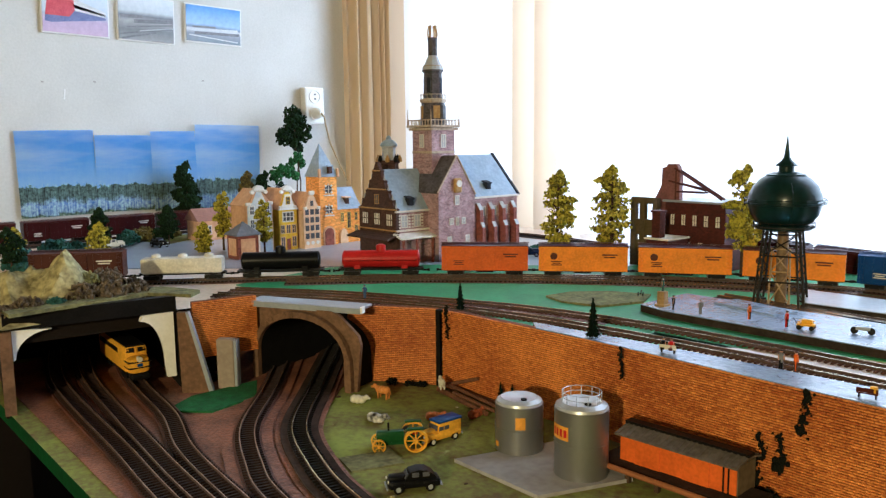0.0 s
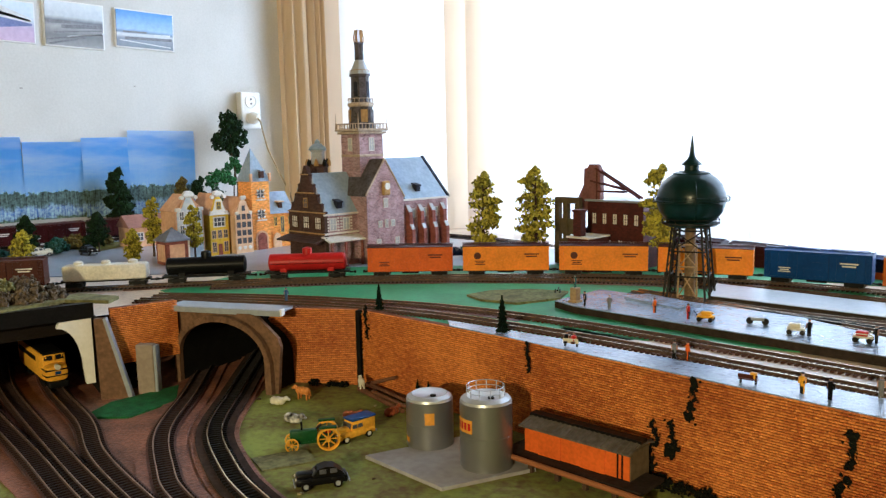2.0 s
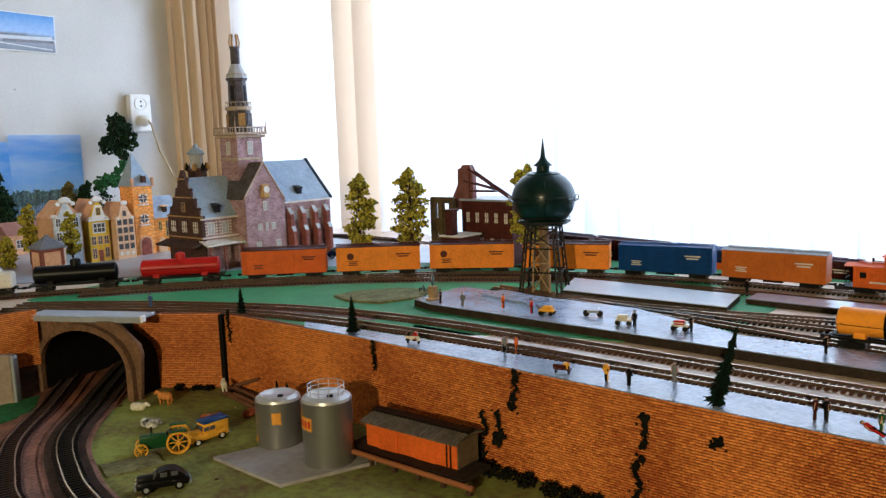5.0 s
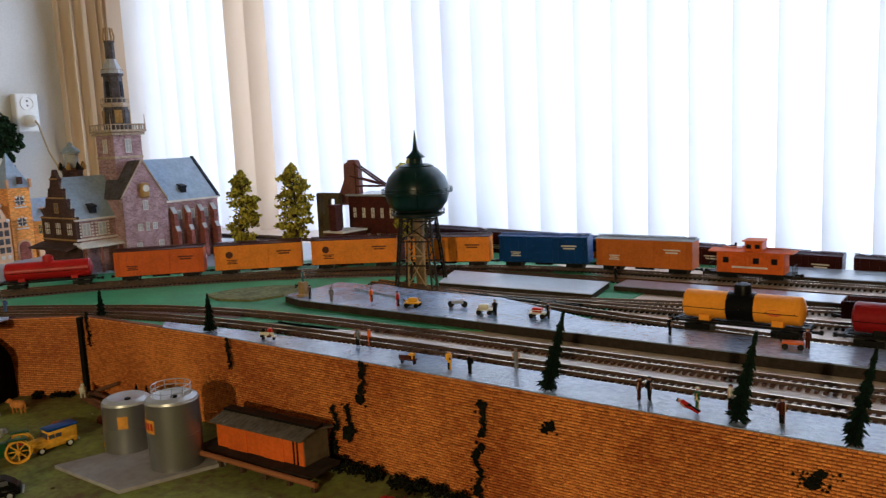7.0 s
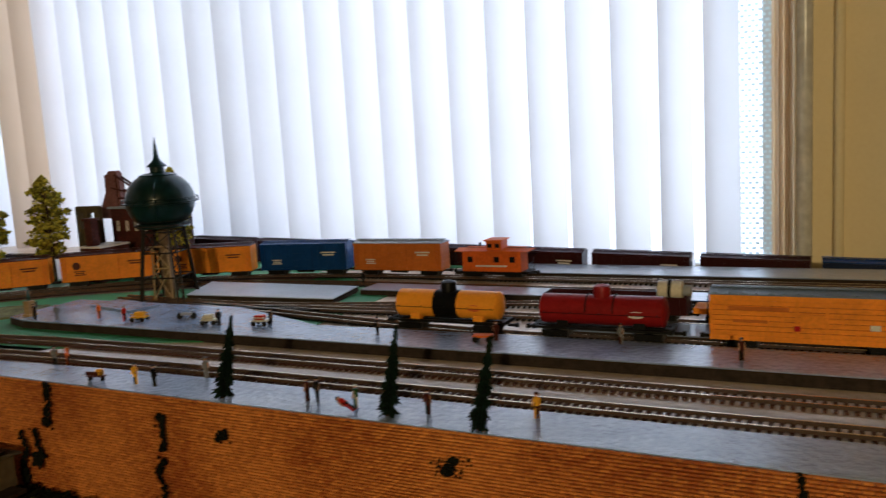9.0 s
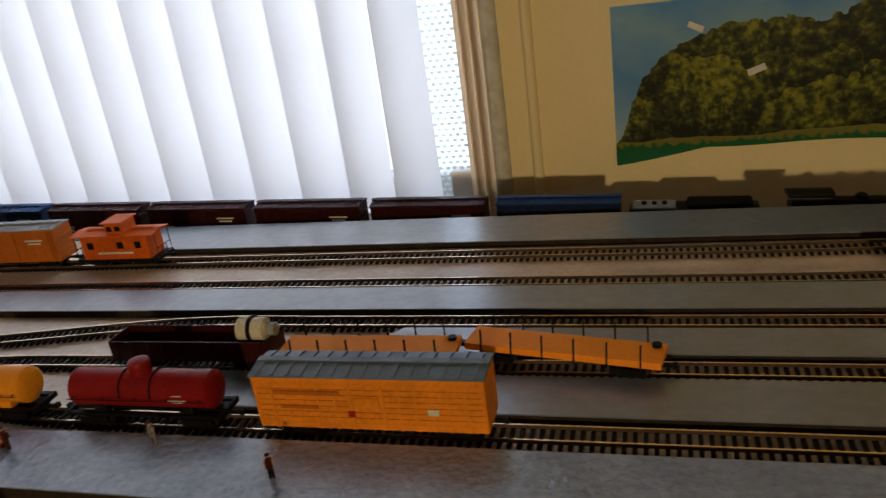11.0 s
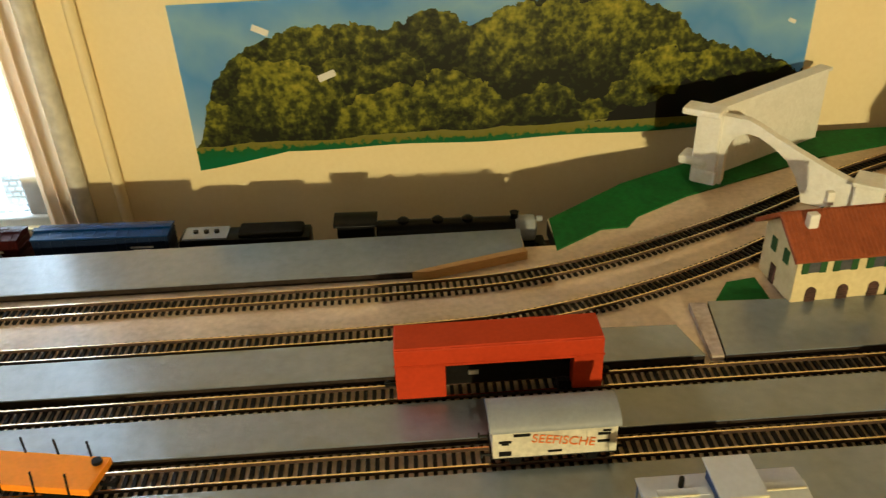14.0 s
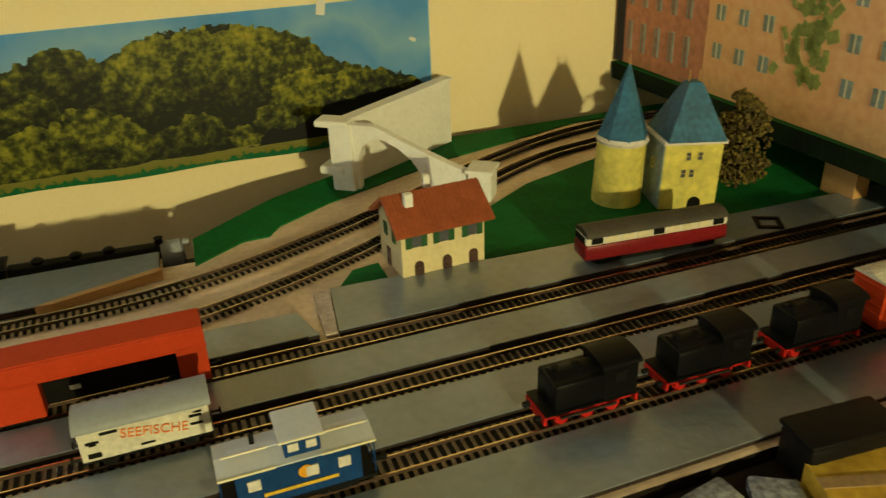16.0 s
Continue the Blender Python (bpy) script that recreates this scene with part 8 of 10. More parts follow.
tagged(part("wall_pilaster", box(bmesh.new(), (-0.942, 0.842, -0.058), (0.006, 0.008, 0.112), rz=25), M_BLACKMATT), "narrow black strip between two brick wall sheets", "pilaster")

# the single-arch portal
def arch_outline(w, h, rise, t, seg=18):
    """Outer and inner line of an arch of inner half width w, springing at h, rise above it, thickness t."""
    out, inn = [(-w - t, 0), (-w - t * 0.9, h)], [(-w, 0), (-w, h)]
    for k in range(1, seg):
        a = math.pi - math.pi * k / seg
        inn.append((w * math.cos(a), h + rise * math.sin(a)))
        out.append(((w + t * 0.75) * math.cos(a), h + (rise + t * 0.85) * math.sin(a)))
    return out + [(w + t * 0.9, h), (w + t, 0)], inn + [(w, h), (w, 0)]


def arch_ring(outer, inner, depth, m):
    bm = bmesh.new()
    rings = []
    for y in (-depth / 2, depth / 2):
        rings.append(([bm.verts.new((x, y, z)) for x, z in outer], [bm.verts.new((x, y, z)) for x, z in inner]))
    n = len(outer)
    (o0, i0), (o1, i1) = rings
    for k in range(n - 1):
        bm.faces.new((o0[k], o0[k + 1], i0[k + 1], i0[k]))
        bm.faces.new((o1[k + 1], o1[k], i1[k], i1[k + 1]))
        bm.faces.new((o0[k + 1], o0[k], o1[k], o1[k + 1]))
        bm.faces.new((i0[k], i0[k + 1], i1[k + 1], i1[k]))
    bm.faces.new((o0[0], i0[0], i1[0], o1[0]))
    bm.faces.new((i0[-1], o0[-1], o1[-1], i1[-1]))
    bmesh.ops.recalc_face_normals(bm, faces=bm.faces)
    bmesh.ops.transform(bm, matrix=m, verts=bm.verts)
    return bm


PM = pose(-1.086, 0.698, LZ, 0, 0, 21)
pt = empty("tunnel_portal", "moulded grey-brown stone tunnel portal with an arch", "tunnel portal", PM)
o, i = arch_outline(0.079, 0.046, 0.054, 0.011)
part("arch", arch_ring(o, i, 0.008, Matrix.Translation((0, 0.002, 0))), M_PORTAL, pt)
for k in range(19):
    a = math.pi * (k + 0.5) / 19
    part("voussoir", b_box((0.0835 * math.cos(a), -0.0020, 0.046 + 0.0585 * math.sin(a)), (0.007, 0.0016, 0.0085), ry=-math.degrees(a)), M_PORTAL, pt)
# the moulded face round the arch: one square shoulder, one chipped
face = [(-0.097, 0.0), (-0.094, 0.112), (0.060, 0.1135), (0.103, 0.078), (0.093, 0.0)]
sp_o = []
for x, z in i:
    k = 9.0
    for (xa, za), (xb, zb_) in zip(face, face[1:]):
        nx, nz = za - zb_, xb - xa
        d = nx * x + nz * (z - 0.01)
        if d > 1e-9:
            k = min(k, (nx * xa + nz * (za - 0.01)) / d)
    sp_o.append((x * k, 0.01 + (z - 0.01) * k) if z > 0.005 else (x * 1.2, z))
part("spandrel", arch_ring(sp_o, [(x * 1.03, z * 1.02) for x, z in i], 0.006, Matrix.Translation((0, 0.010, 0))), M_PORTAL, pt)
# black lining puts the darkness inside the arch into colour
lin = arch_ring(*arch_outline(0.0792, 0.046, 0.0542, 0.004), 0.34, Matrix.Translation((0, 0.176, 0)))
part("tunnel_dark_lining", lin, M_BLACKMATT, pt)
dk = empty("bridge_deck", "grey card deck with white ends over the tunnel portal", "bridge deck", pose(-1.092, 0.716, 0.0, 0, 0, 28))
part("deck_plate", b_box((0, 0.006, 0.002), (0.190, 0.036, 0.004), bevel=0.0006), M_GREYPALE, dk)
part("fascia", b_box((0, -0.0135, -0.0005), (0.190, 0.003, 0.008)), M_GREYPALE, dk)
for s in (-1, 1):
    part("end_block", b_box((s * 0.096, -0.010, 0.001), (0.004, 0.010, 0.010), bevel=0.001), M_PLASTER, dk)

# the wide portal of the yard
m1 = empty("yard_portal", "wide dark tunnel mouth with white arch pieces", "tunnel portal", pose(-1.218, 0.453, LZ, 0, 0, 80))
part("fascia", prism(bmesh.new(), [(-0.110, 0.112), (0.110, 0.114), (0.110, 0.136), (-0.110, 0.135)], -0.010, 0.004, UPX), M_BLACK, m1)
part("side_board", b_box((-0.108, -0.004, 0.056), (0.014, 0.012, 0.112)), M_PORTAL, m1)
cn = [(0.106, 0.018), (0.106, 0.115), (0.064, 0.112)]
for k in range(9):
    a = math.pi / 2 * (1 - k / 8)
    cn.append((0.060 + 0.032 * math.cos(a), 0.040 + 0.064 * math.sin(a)))
cn.append((0.094, 0.018))
part("arch_corner", prism(bmesh.new(), cn, -0.010, 0.002, UPX), M_PLASTER, m1)
cn = [(-0.100, 0.070), (-0.100, 0.112), (-0.052, 0.109)] + [(-0.052 - 0.045 * math.sin(math.pi / 2 * k / 6), 0.109 - 0.036 * (1 - math.cos(math.pi / 2 * k / 6))) for k in range(1, 7)]
part("arch_corner", prism(bmesh.new(), cn, -0.010, 0.002, UPX), M_PLASTER, m1)
# black back and side sheets stand for the shade within the yard tunnel
part("tunnel_dark_lining", b_box((-0.01, 0.30, 0.055), (0.24, 0.004, 0.125)), M_BLACKMATT, m1)
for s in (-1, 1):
    part("tunnel_dark_side", b_box((s * 0.112, 0.15, 0.055), (0.004, 0.31, 0.118)), M_BLACKMATT, m1)
# leaning abutment and the block beside it
ab = empty("abutment", "leaning brown abutment board with a grey edge", "abutment", pose(-1.158, 0.566, LZ, 0, 0, 55))
part("board", prism(bmesh.new(), [(-0.016, 0), (0.022, 0), (-0.004, 0.118), (-0.018, 0.118)], -0.005, 0.005, UPX), M_PORTAL, ab)
part("edge", prism(bmesh.new(), [(0.022, 0), (0.028, 0), (-0.002, 0.118), (-0.006, 0.118)], -0.006, 0.006, UPX), M_GREYPALE, ab)
ab = empty("abutment", "upright grey-brown abutment block", "abutment", pose(-1.146, 0.612, LZ, 0, 0, 40))
part("block", b_box((0, 0, 0.037), (0.026, 0.014, 0.074), bevel=0.002), M_CONCRETE, ab)
part("edge", b_box((0.014, 0.002, 0.036), (0.006, 0.014, 0.072), bevel=0.002), M_GREYPALE, ab)

clumps_rr = random.Random(44)
spots = []
for k in range(420):
    z = clumps_rr.uniform(0.0, 0.085)
    spots.append(((-1.186 - 0.02 * clumps_rr.random(), 0.606 + clumps_rr.gauss(0, 0.010), LZ + z), clumps_rr.uniform(0.003, 0.008)))
tagged(clumps("ivy_bush", spots, M_IVY, None, clumps_rr), "blackish ivy growing behind the leaning abutment", "ivy")

# rock mound with lichen on the yard tunnel
hill = bmesh.new()
rs = random.Random(3)
cols = []
NX, NY = 52, 40
for ix in range(NX + 1):
    row = []
    for iy in range(NY + 1):
        u, v = ix / NX, iy / NY
        x, y = -1.52 + (0.302 - 0.035 * v) * u, 0.340 + 0.235 * v
        p = max(0.0, math.exp(-((u - 0.72) ** 2) / 0.03 - ((v - 0.42) ** 2) / 0.035)) * 0.066 + max(0.0, math.exp(-((u - 0.55) ** 2) / 0.05 - ((v - 0.12) ** 2) / 0.05)) * 0.032
        p += 0.026 * noise.noise(Vector((u * 7, v * 7, 1.5))) + 0.014 * abs(noise.noise(Vector((u * 15, v * 15, 4)))) + 0.006 * noise.noise(Vector((u * 40, v * 40, 7)))
        edge = min(u, 1 - u, v, 1 - v) * 8
        row.append(hill.verts.new((x, y, 0.001 + max(0.0, p + 0.010) * min(1.0, edge))))
    cols.append(row)
for a, b in zip(cols, cols[1:]):
    for k in range(NY):
        hill.faces.new((a[k], b[k], b[k + 1], a[k + 1]))
tagged(part("rock_mound", hill, M_ROCK, smooth=True), "ochre plaster rock mound above the yard tunnel", "rock mound")


def bush(name, c, r, n, mat, label, seed, flat=0.7, tuft=0.28, category="bush", group=""):
    """A bush of many small lumpy tufts with gaps."""
    rr = random.Random(seed)
    spots = []
    for k in range(n * 4):
        v = Vector((rr.gauss(0, 1), rr.gauss(0, 1), rr.gauss(0, 1))).normalized() * r * rr.random() ** 0.4
        spots.append((Vector(c) + Vector((v.x, v.y, abs(v.z) * flat)), r * tuft * rr.uniform(0.25, 0.7)))
    return tagged(clumps(name, spots, mat, None, rr), label, category, group)


for k, (x, y, z, r, mt) in enumerate([(-1.262, 0.452, 0.022, 0.026, M_LICHENBR), (-1.256, 0.492, 0.020, 0.028, M_LICHENBR), (-1.262, 0.530, 0.016, 0.024, M_LICHENBR), (-1.250, 0.380, 0.018, 0.022, M_LICHENBR), (-1.275, 0.556, 0.010, 0.016, M_LEAFD), (-1.247, 0.350, 0.016, 0.016, M_LICHENBR), (-1.30, 0.50, 0.035, 0.026, M_LICHENBR), (-1.33, 0.545, 0.015, 0.022, M_LICHENBR), (-1.29, 0.47, 0.040, 0.018, M_LICHEN), (-1.245, 0.415, 0.020, 0.014, M_LEAFT)]):
    bush("lichen_bush", (x, y, z), r, 60, mt, "mauve-brown lichen bush on the rock mound", k + 20, 0.8, group="lichen on the mound")
slab("lichen_mat", [(-1.205, 0.347), (-1.213, 0.40), (-1.222, 0.47), (-1.232, 0.535), (-1.175, 0.575), (-1.20, 0.60), (-1.27, 0.57), (-1.265, 0.48), (-1.255, 0.40), (-1.25, 0.347)], 0.0185, 0.0235, M_LICHEN, "olive lichen mat along the tunnel's edge", "moss mat")

# ---- trees ----
def leafy_tree(x, y, z, h, mat, label, seed, width=0.32, slim=1.0, trunk=0.25, group="model trees", n=300, tuft=1.0):
    rr = random.Random(seed)
    th = empty("model_tree", label, "model tree", pose(x, y, z, 0, 0, rr.uniform(0, 360)), group)
    tk = bmesh.new()
    tube(tk, (0, 0, -0.002), (0, 0, h * 0.9), h * 0.022, h * 0.006, seg=7)
    for k in range(9):
        zz, a = h * (trunk + 0.07 * k), rr.uniform(0, 6.28)
        tube(tk, (0, 0, zz), (h * width * 0.35 * math.cos(a), h * width * 0.35 * math.sin(a), zz + h * 0.07), h * 0.008, h * 0.003, seg=5)
    part("trunk", tk, M_TRUNK, th)
    arms = [(rr.uniform(0, 6.28), rr.uniform(0.2, 1)) for _ in range(14)]
    spots = []
    for k in range(n * 6):
        u = rr.random()
        a, q = arms[int(u * 13.99)]
        prof = (math.sin(math.pi * min(1.0, 0.16 + 0.84 * u)) ** 0.6) * slim * (0.85 + 0.16 * math.sin(u * 23 + seed) + 0.12 * math.sin(u * 51 + 2 * seed))
        rad = h * width * 0.60 * prof * (rr.random() ** 0.6)
        t = a + rr.gauss(0, 1.2)
        zz = h * (trunk + (1 - trunk) * u)
        spots.append(((rad * math.cos(t) + h * 0.045 * math.cos(a) * q, rad * math.sin(t) + h * 0.045 * math.sin(a) * q, zz), h * tuft * rr.uniform(0.008, 0.021)))
    clumps("crown", spots, mat, th, rr)
    return th


Y, D, T, B = M_LEAFY, M_LEAFD, M_LEAFT, M_LEAFB
leafy_tree(-1.087, 1.265, BZ, 0.186, Y, "tall slim yellow-green model tree", 1, 0.30, n=420)
leafy_tree(-1.013, 1.334, BZ, 0.194, Y, "tall slim yellow-green model tree", 2, 0.34, n=460)
leafy_tree(-0.793, 1.416, BZ, 0.196, Y, "tall slim yellow-green model tree", 3, 0.30, n=420)
leafy_tree(-1.782, 0.914, BZ, 0.135, Y, "slim yellow-green tree before the houses", 4, 0.26, tuft=1.3)
leafy_tree(-1.655, 0.950, BZ, 0.120, Y, "slim yellow-green tree before the houses", 5, 0.26, tuft=1.3)
leafy_tree(-1.770, 0.861, BZ, 0.070, Y, "short bushy yellow-green tree by the road", 7, 0.50, trunk=0.06, tuft=2.3)
leafy_tree(-1.78, 0.640, BZ, 0.085, Y, "short bushy yellow-green tree by the track", 8, 0.50, trunk=0.10, tuft=1.9)
leafy_tree(-2.285, 1.045, BZ, 0.190, D, "tall dark green conical model tree behind the farmhouse", 9, 0.33, trunk=0.06, n=420, tuft=1.9)
leafy_tree(-2.03, 0.722, BZ, 0.096, D, "dark green round model tree", 10, 0.44, trunk=0.12, tuft=2.2)
leafy_tree(-1.975, 0.864, BZ, 0.095, D, "dark green oval model tree on a thin trunk", 11, 0.46, trunk=0.28, tuft=2.0)
leafy_tree(-2.27, 1.226, BZ, 0.158, B, "olive-brown bushy model tree behind the houses", 12, 0.26, tuft=1.8)
leafy_tree(-2.24, 1.265, BZ, 0.157, D, "dark green model tree behind the houses", 13, 0.30, tuft=1.8)
leafy_tree(-1.75, 0.470, BZ, 0.090, D, "dark green model tree behind the mound", 14, 0.5, tuft=1.8)
leafy_tree(-1.85, 0.500, BZ, 0.080, Y, "yellow-green model tree behind the mound", 15, 0.45, tuft=1.8)
leafy_tree(-1.66, 1.285, BZ, 0.135, T, "bright green model tree behind the church", 16, 0.30)
leafy_tree(1.500, 1.445, BZ, 0.125, B, "brown-green bushy tree beside the castle towers", 17, 0.50, trunk=0.08, n=420, tuft=1.5)


def leafy_twig(x, stem, tufts, mat, label, seed):
    """A bent stem by the wall with a few ragged tufts; places in y and z."""
    rr = random.Random(seed)
    th = empty("leafy_twig", label, "twig", pose(x, stem[0][0], BZ), "twigs by the wall")
    bm = bmesh.new()
    y0 = stem[0][0]
    for (ya, za), (yb, zb_) in zip(stem, stem[1:]):
        tube(bm, (0, ya - y0, za - BZ), (0, yb - y0, zb_ - BZ), 0.0025, 0.0022, seg=6)
    part("stem", bm, M_TRUNK, th)
    spots = []
    for ty, tz, r in tufts:
        for k in range(int(5200 * r)):
            v = Vector((rr.gauss(0, 1), rr.gauss(0, 1), rr.gauss(0, 1))).normalized() * r * rr.random() ** 0.45
            spots.append(((v.x * 0.8, ty - y0 + v.y, tz - BZ + v.z * 1.1), rr.uniform(0.003, 0.0075)))
    clumps("leaves", spots, mat, th, rr)
    return th


slab("lawn", [(-2.10, 0.835), (-1.985, 0.872), (-2.05, 0.965), (-2.15, 0.990), (-2.15, 0.90)], BZ + 0.0012, BZ + 0.0022, M_GRASS, "olive-green grass patch before the farmhouse", "lawn", "structure")
leafy_twig(-2.27, [(1.404, BZ - 0.001), (1.410, 0.12), (1.396, 0.21), (1.392, 0.33)], [(1.388, 0.322, 0.030), (1.412, 0.306, 0.022), (1.424, 0.272, 0.030), (1.378, 0.285, 0.024), (1.354, 0.256, 0.026), (1.394, 0.244, 0.024), (1.408, 0.222, 0.014)], D, "tall dark green leafy twig standing by the wall", 18)
leafy_twig(-2.26, [(1.385, BZ - 0.001), (1.392, 0.12), (1.402, 0.205)], [(1.396, 0.195, 0.015), (1.410, 0.172, 0.013), (1.376, 0.178, 0.012), (1.364, 0.150, 0.020), (1.385, 0.138, 0.012), (1.318, 0.143, 0.022), (1.338, 0.160, 0.012)], M_LEAFG, "bright green leafy twig standing by the wall", 19)
leafy_tree(-2.19, 1.290, BZ, 0.130, D, "dark green bushy twig behind the houses", 22, 0.42, trunk=0.5, n=140)
for k, (x, y, r, mt) in enumerate([(-1.95, 0.600, 0.036, T), (-1.93, 0.640, 0.030, T), (-1.85, 0.590, 0.028, T), (-1.80, 0.50, 0.040, T), (-1.66, 0.47, 0.030, T), (-2.07, 0.800, 0.030, T), (-2.02, 0.775, 0.020, T), (-2.10, 0.850, 0.034, B), (-2.08, 0.885, 0.030, D), (-2.12, 0.925, 0.028, B), (-2.1, 1.28, 0.05, D), (-2.05, 1.36, 0.045, T), (-1.235, 1.37, 0.018, T)]):
    bush("bush", (x, y, BZ + 0.006), r, 90, mt, "dark teal-green foam bush beside the road", k + 60, 0.9, group="bushes of the town")


def conifer(x, y, z, h, seed, lean=0.0, width=0.36):
    rr = random.Random(seed)
    th = empty("conifer", "small dark green bottle-brush fir tree", "fir tree", pose(x, y, z, 0, lean, rr.uniform(0, 360) if not lean else 0), "fir trees on the layout")
    part("trunk", tube(bmesh.new(), (0, 0, -0.002), (0, 0, h * 0.97), h * 0.02, h * 0.005, seg=6), M_TRUNK, th)
    verts, faces = [], []
    n = 900
    for k in range(n):
        u = rr.random() ** 1.1
        r = h * width * 0.5 * (1.02 - u) ** 0.75 * (0.85 + 0.25 * math.sin(u * 40 + seed)) * rr.uniform(0.5, 1.2) + h * 0.010
        a = rr.uniform(0, 6.283)
        zz = h * (0.05 + 0.93 * u)
        c, s = math.cos(a), math.sin(a)
        w, dz = h * 0.018, -h * rr.uniform(0.0, 0.07)
        b = len(verts)
        verts += [(c * r * 0.1 - s * w, s * r * 0.1 + c * w, zz), (c * r * 0.1 + s * w, s * r * 0.1 - c * w, zz), (c * r, s * r, zz + dz), (c * r * 0.6, s * r * 0.6, zz + dz * 0.3 + h * 0.022)]
        faces += [(b, b + 1, b + 2), (b, b + 3, b + 2), (b + 1, b + 3, b + 2)]
    me = bpy.data.meshes.new("needles")
    me.from_pydata(verts, [], faces)
    me.materials.append(M_CONIFER)
    ob = new("needles", me)
    ob.parent = th
    tagged(ob, kind="stuff")
    return th


for k, (x, y, z, h, ln) in enumerate([(-0.914, 0.859, -0.001, 0.040, 0), (-0.685, 0.868, 0.0, 0.049, 0), (-0.207, 0.863, 0.0, 0.078, 14), (-0.043, 0.864, 0.0, 0.076, 11), (0.038, 0.856, 0.0, 0.074, 11), (-0.812, 0.838, LZ, 0.038, 0), (-0.795, 0.842, LZ, 0.038, 0), (0.655, 1.7, BZ, 0.0001, 0)][:7]):
    conifer(x, y, z, h, k + 5, ln, 0.36 if h < 0.06 else 0.23)


def creeper(x, zt, zb, w, seed, n=26, y=0.851, label="dark dried creeper hanging on the brick wall"):
    rr = random.Random(seed)
    bm = bmesh.new()
    px = x
    last = None
    for k in range(n * 2):
        z = zt + (zb - zt) * k / (2 * n)
        px = x + max(-w, min(w, px - x + rr.gauss(0, w * 0.20)))
        thick = 0.45 + 0.75 * abs(noise.noise(Vector((seed * 3.1, z * 90, 2.0)))) * 2
        blob(bm, (px, y - rr.uniform(0.001, 0.004), z), rr.uniform(0.0016, 0.0032) * (0.6 + w * 60) * thick, 1, 0.9)
        for j in range(2):
            blob(bm, (px + rr.gauss(0, w * 0.45), y - 0.003, z + rr.gauss(0, 0.002)), rr.uniform(0.0008, 0.0020) * thick, 1, 0.9)
        if last:
            tube(bm, last, (px, y - 0.002, z), 0.0009, seg=5)
        last = (px, y - 0.002, z)
    return tagged(part("creeper", bm, M_IVY), label, "creeper", "creepers on the wall")


creeper(-0.630, 0.002, -0.036, 0.004, 1, 18)
creeper(-0.418, 0.0, -0.044, 0.005, 2, 20)
creeper(-0.461, -0.054, -0.116, 0.006, 3, 30)
creeper(-0.440, -0.050, -0.085, 0.006, 4, 20)
creeper(-0.268, -0.016, -0.050, 0.005, 5, 16)
creeper(-0.270, -0.060, -0.116, 0.008, 6, 26)
creeper(-0.196, -0.026, -0.034, 0.008, 7, 8)
creeper(0.018, -0.022, -0.034, 0.012, 8, 14)
creeper(-0.925, 0.004, -0.042, 0.007, 9, 22, 0.846)
creeper(0.254, -0.002, -0.016, 0.004, 10, 8)
for k, (x, r) in enumerate([(-0.445, 0.014), (-0.42, 0.012), (-0.395, 0.013), (-0.365, 0.012), (-0.34, 0.014), (-0.315, 0.012), (-0.29, 0.012), (-1.0, 0.010), (-0.975, 0.010), (-0.96, 0.009)]):
    bush("wall_bush", (x, 0.838 if x > -0.9 else 0.80 + (x + 1.0) * 0.6, LZ), r, 26, M_IVY, "low blackish bush at the foot of the wall", k + 90, 0.9, 0.3, group="bushes along the wall")

# ---- lower level: tanks, shed, vehicles, animals ----
M_TINTANK = material("silver_grey_metal_paint", (0.30, 0.30, 0.30), (0.24, 0.235, 0.23), 8, 0.30, 0.03, metal=0.75, stretch=(1, 1, 0.15))
M_TINTOP = material("pale_silver_paint", (0.55, 0.56, 0.58), (0.46, 0.47, 0.49), 20, 0.35, 0.03, metal=0.5)
slab("base_plate", [(-0.722, 0.676), (-0.598, 0.676), (-0.560, 0.780), (-0.68, 0.805)], LZ, LZ + 0.004, material("grey_base_plate", (0.36, 0.345, 0.345), (0.27, 0.255, 0.25), 25, 0.6, 0.15), "flat grey base plate under the storage tanks", "base plate")


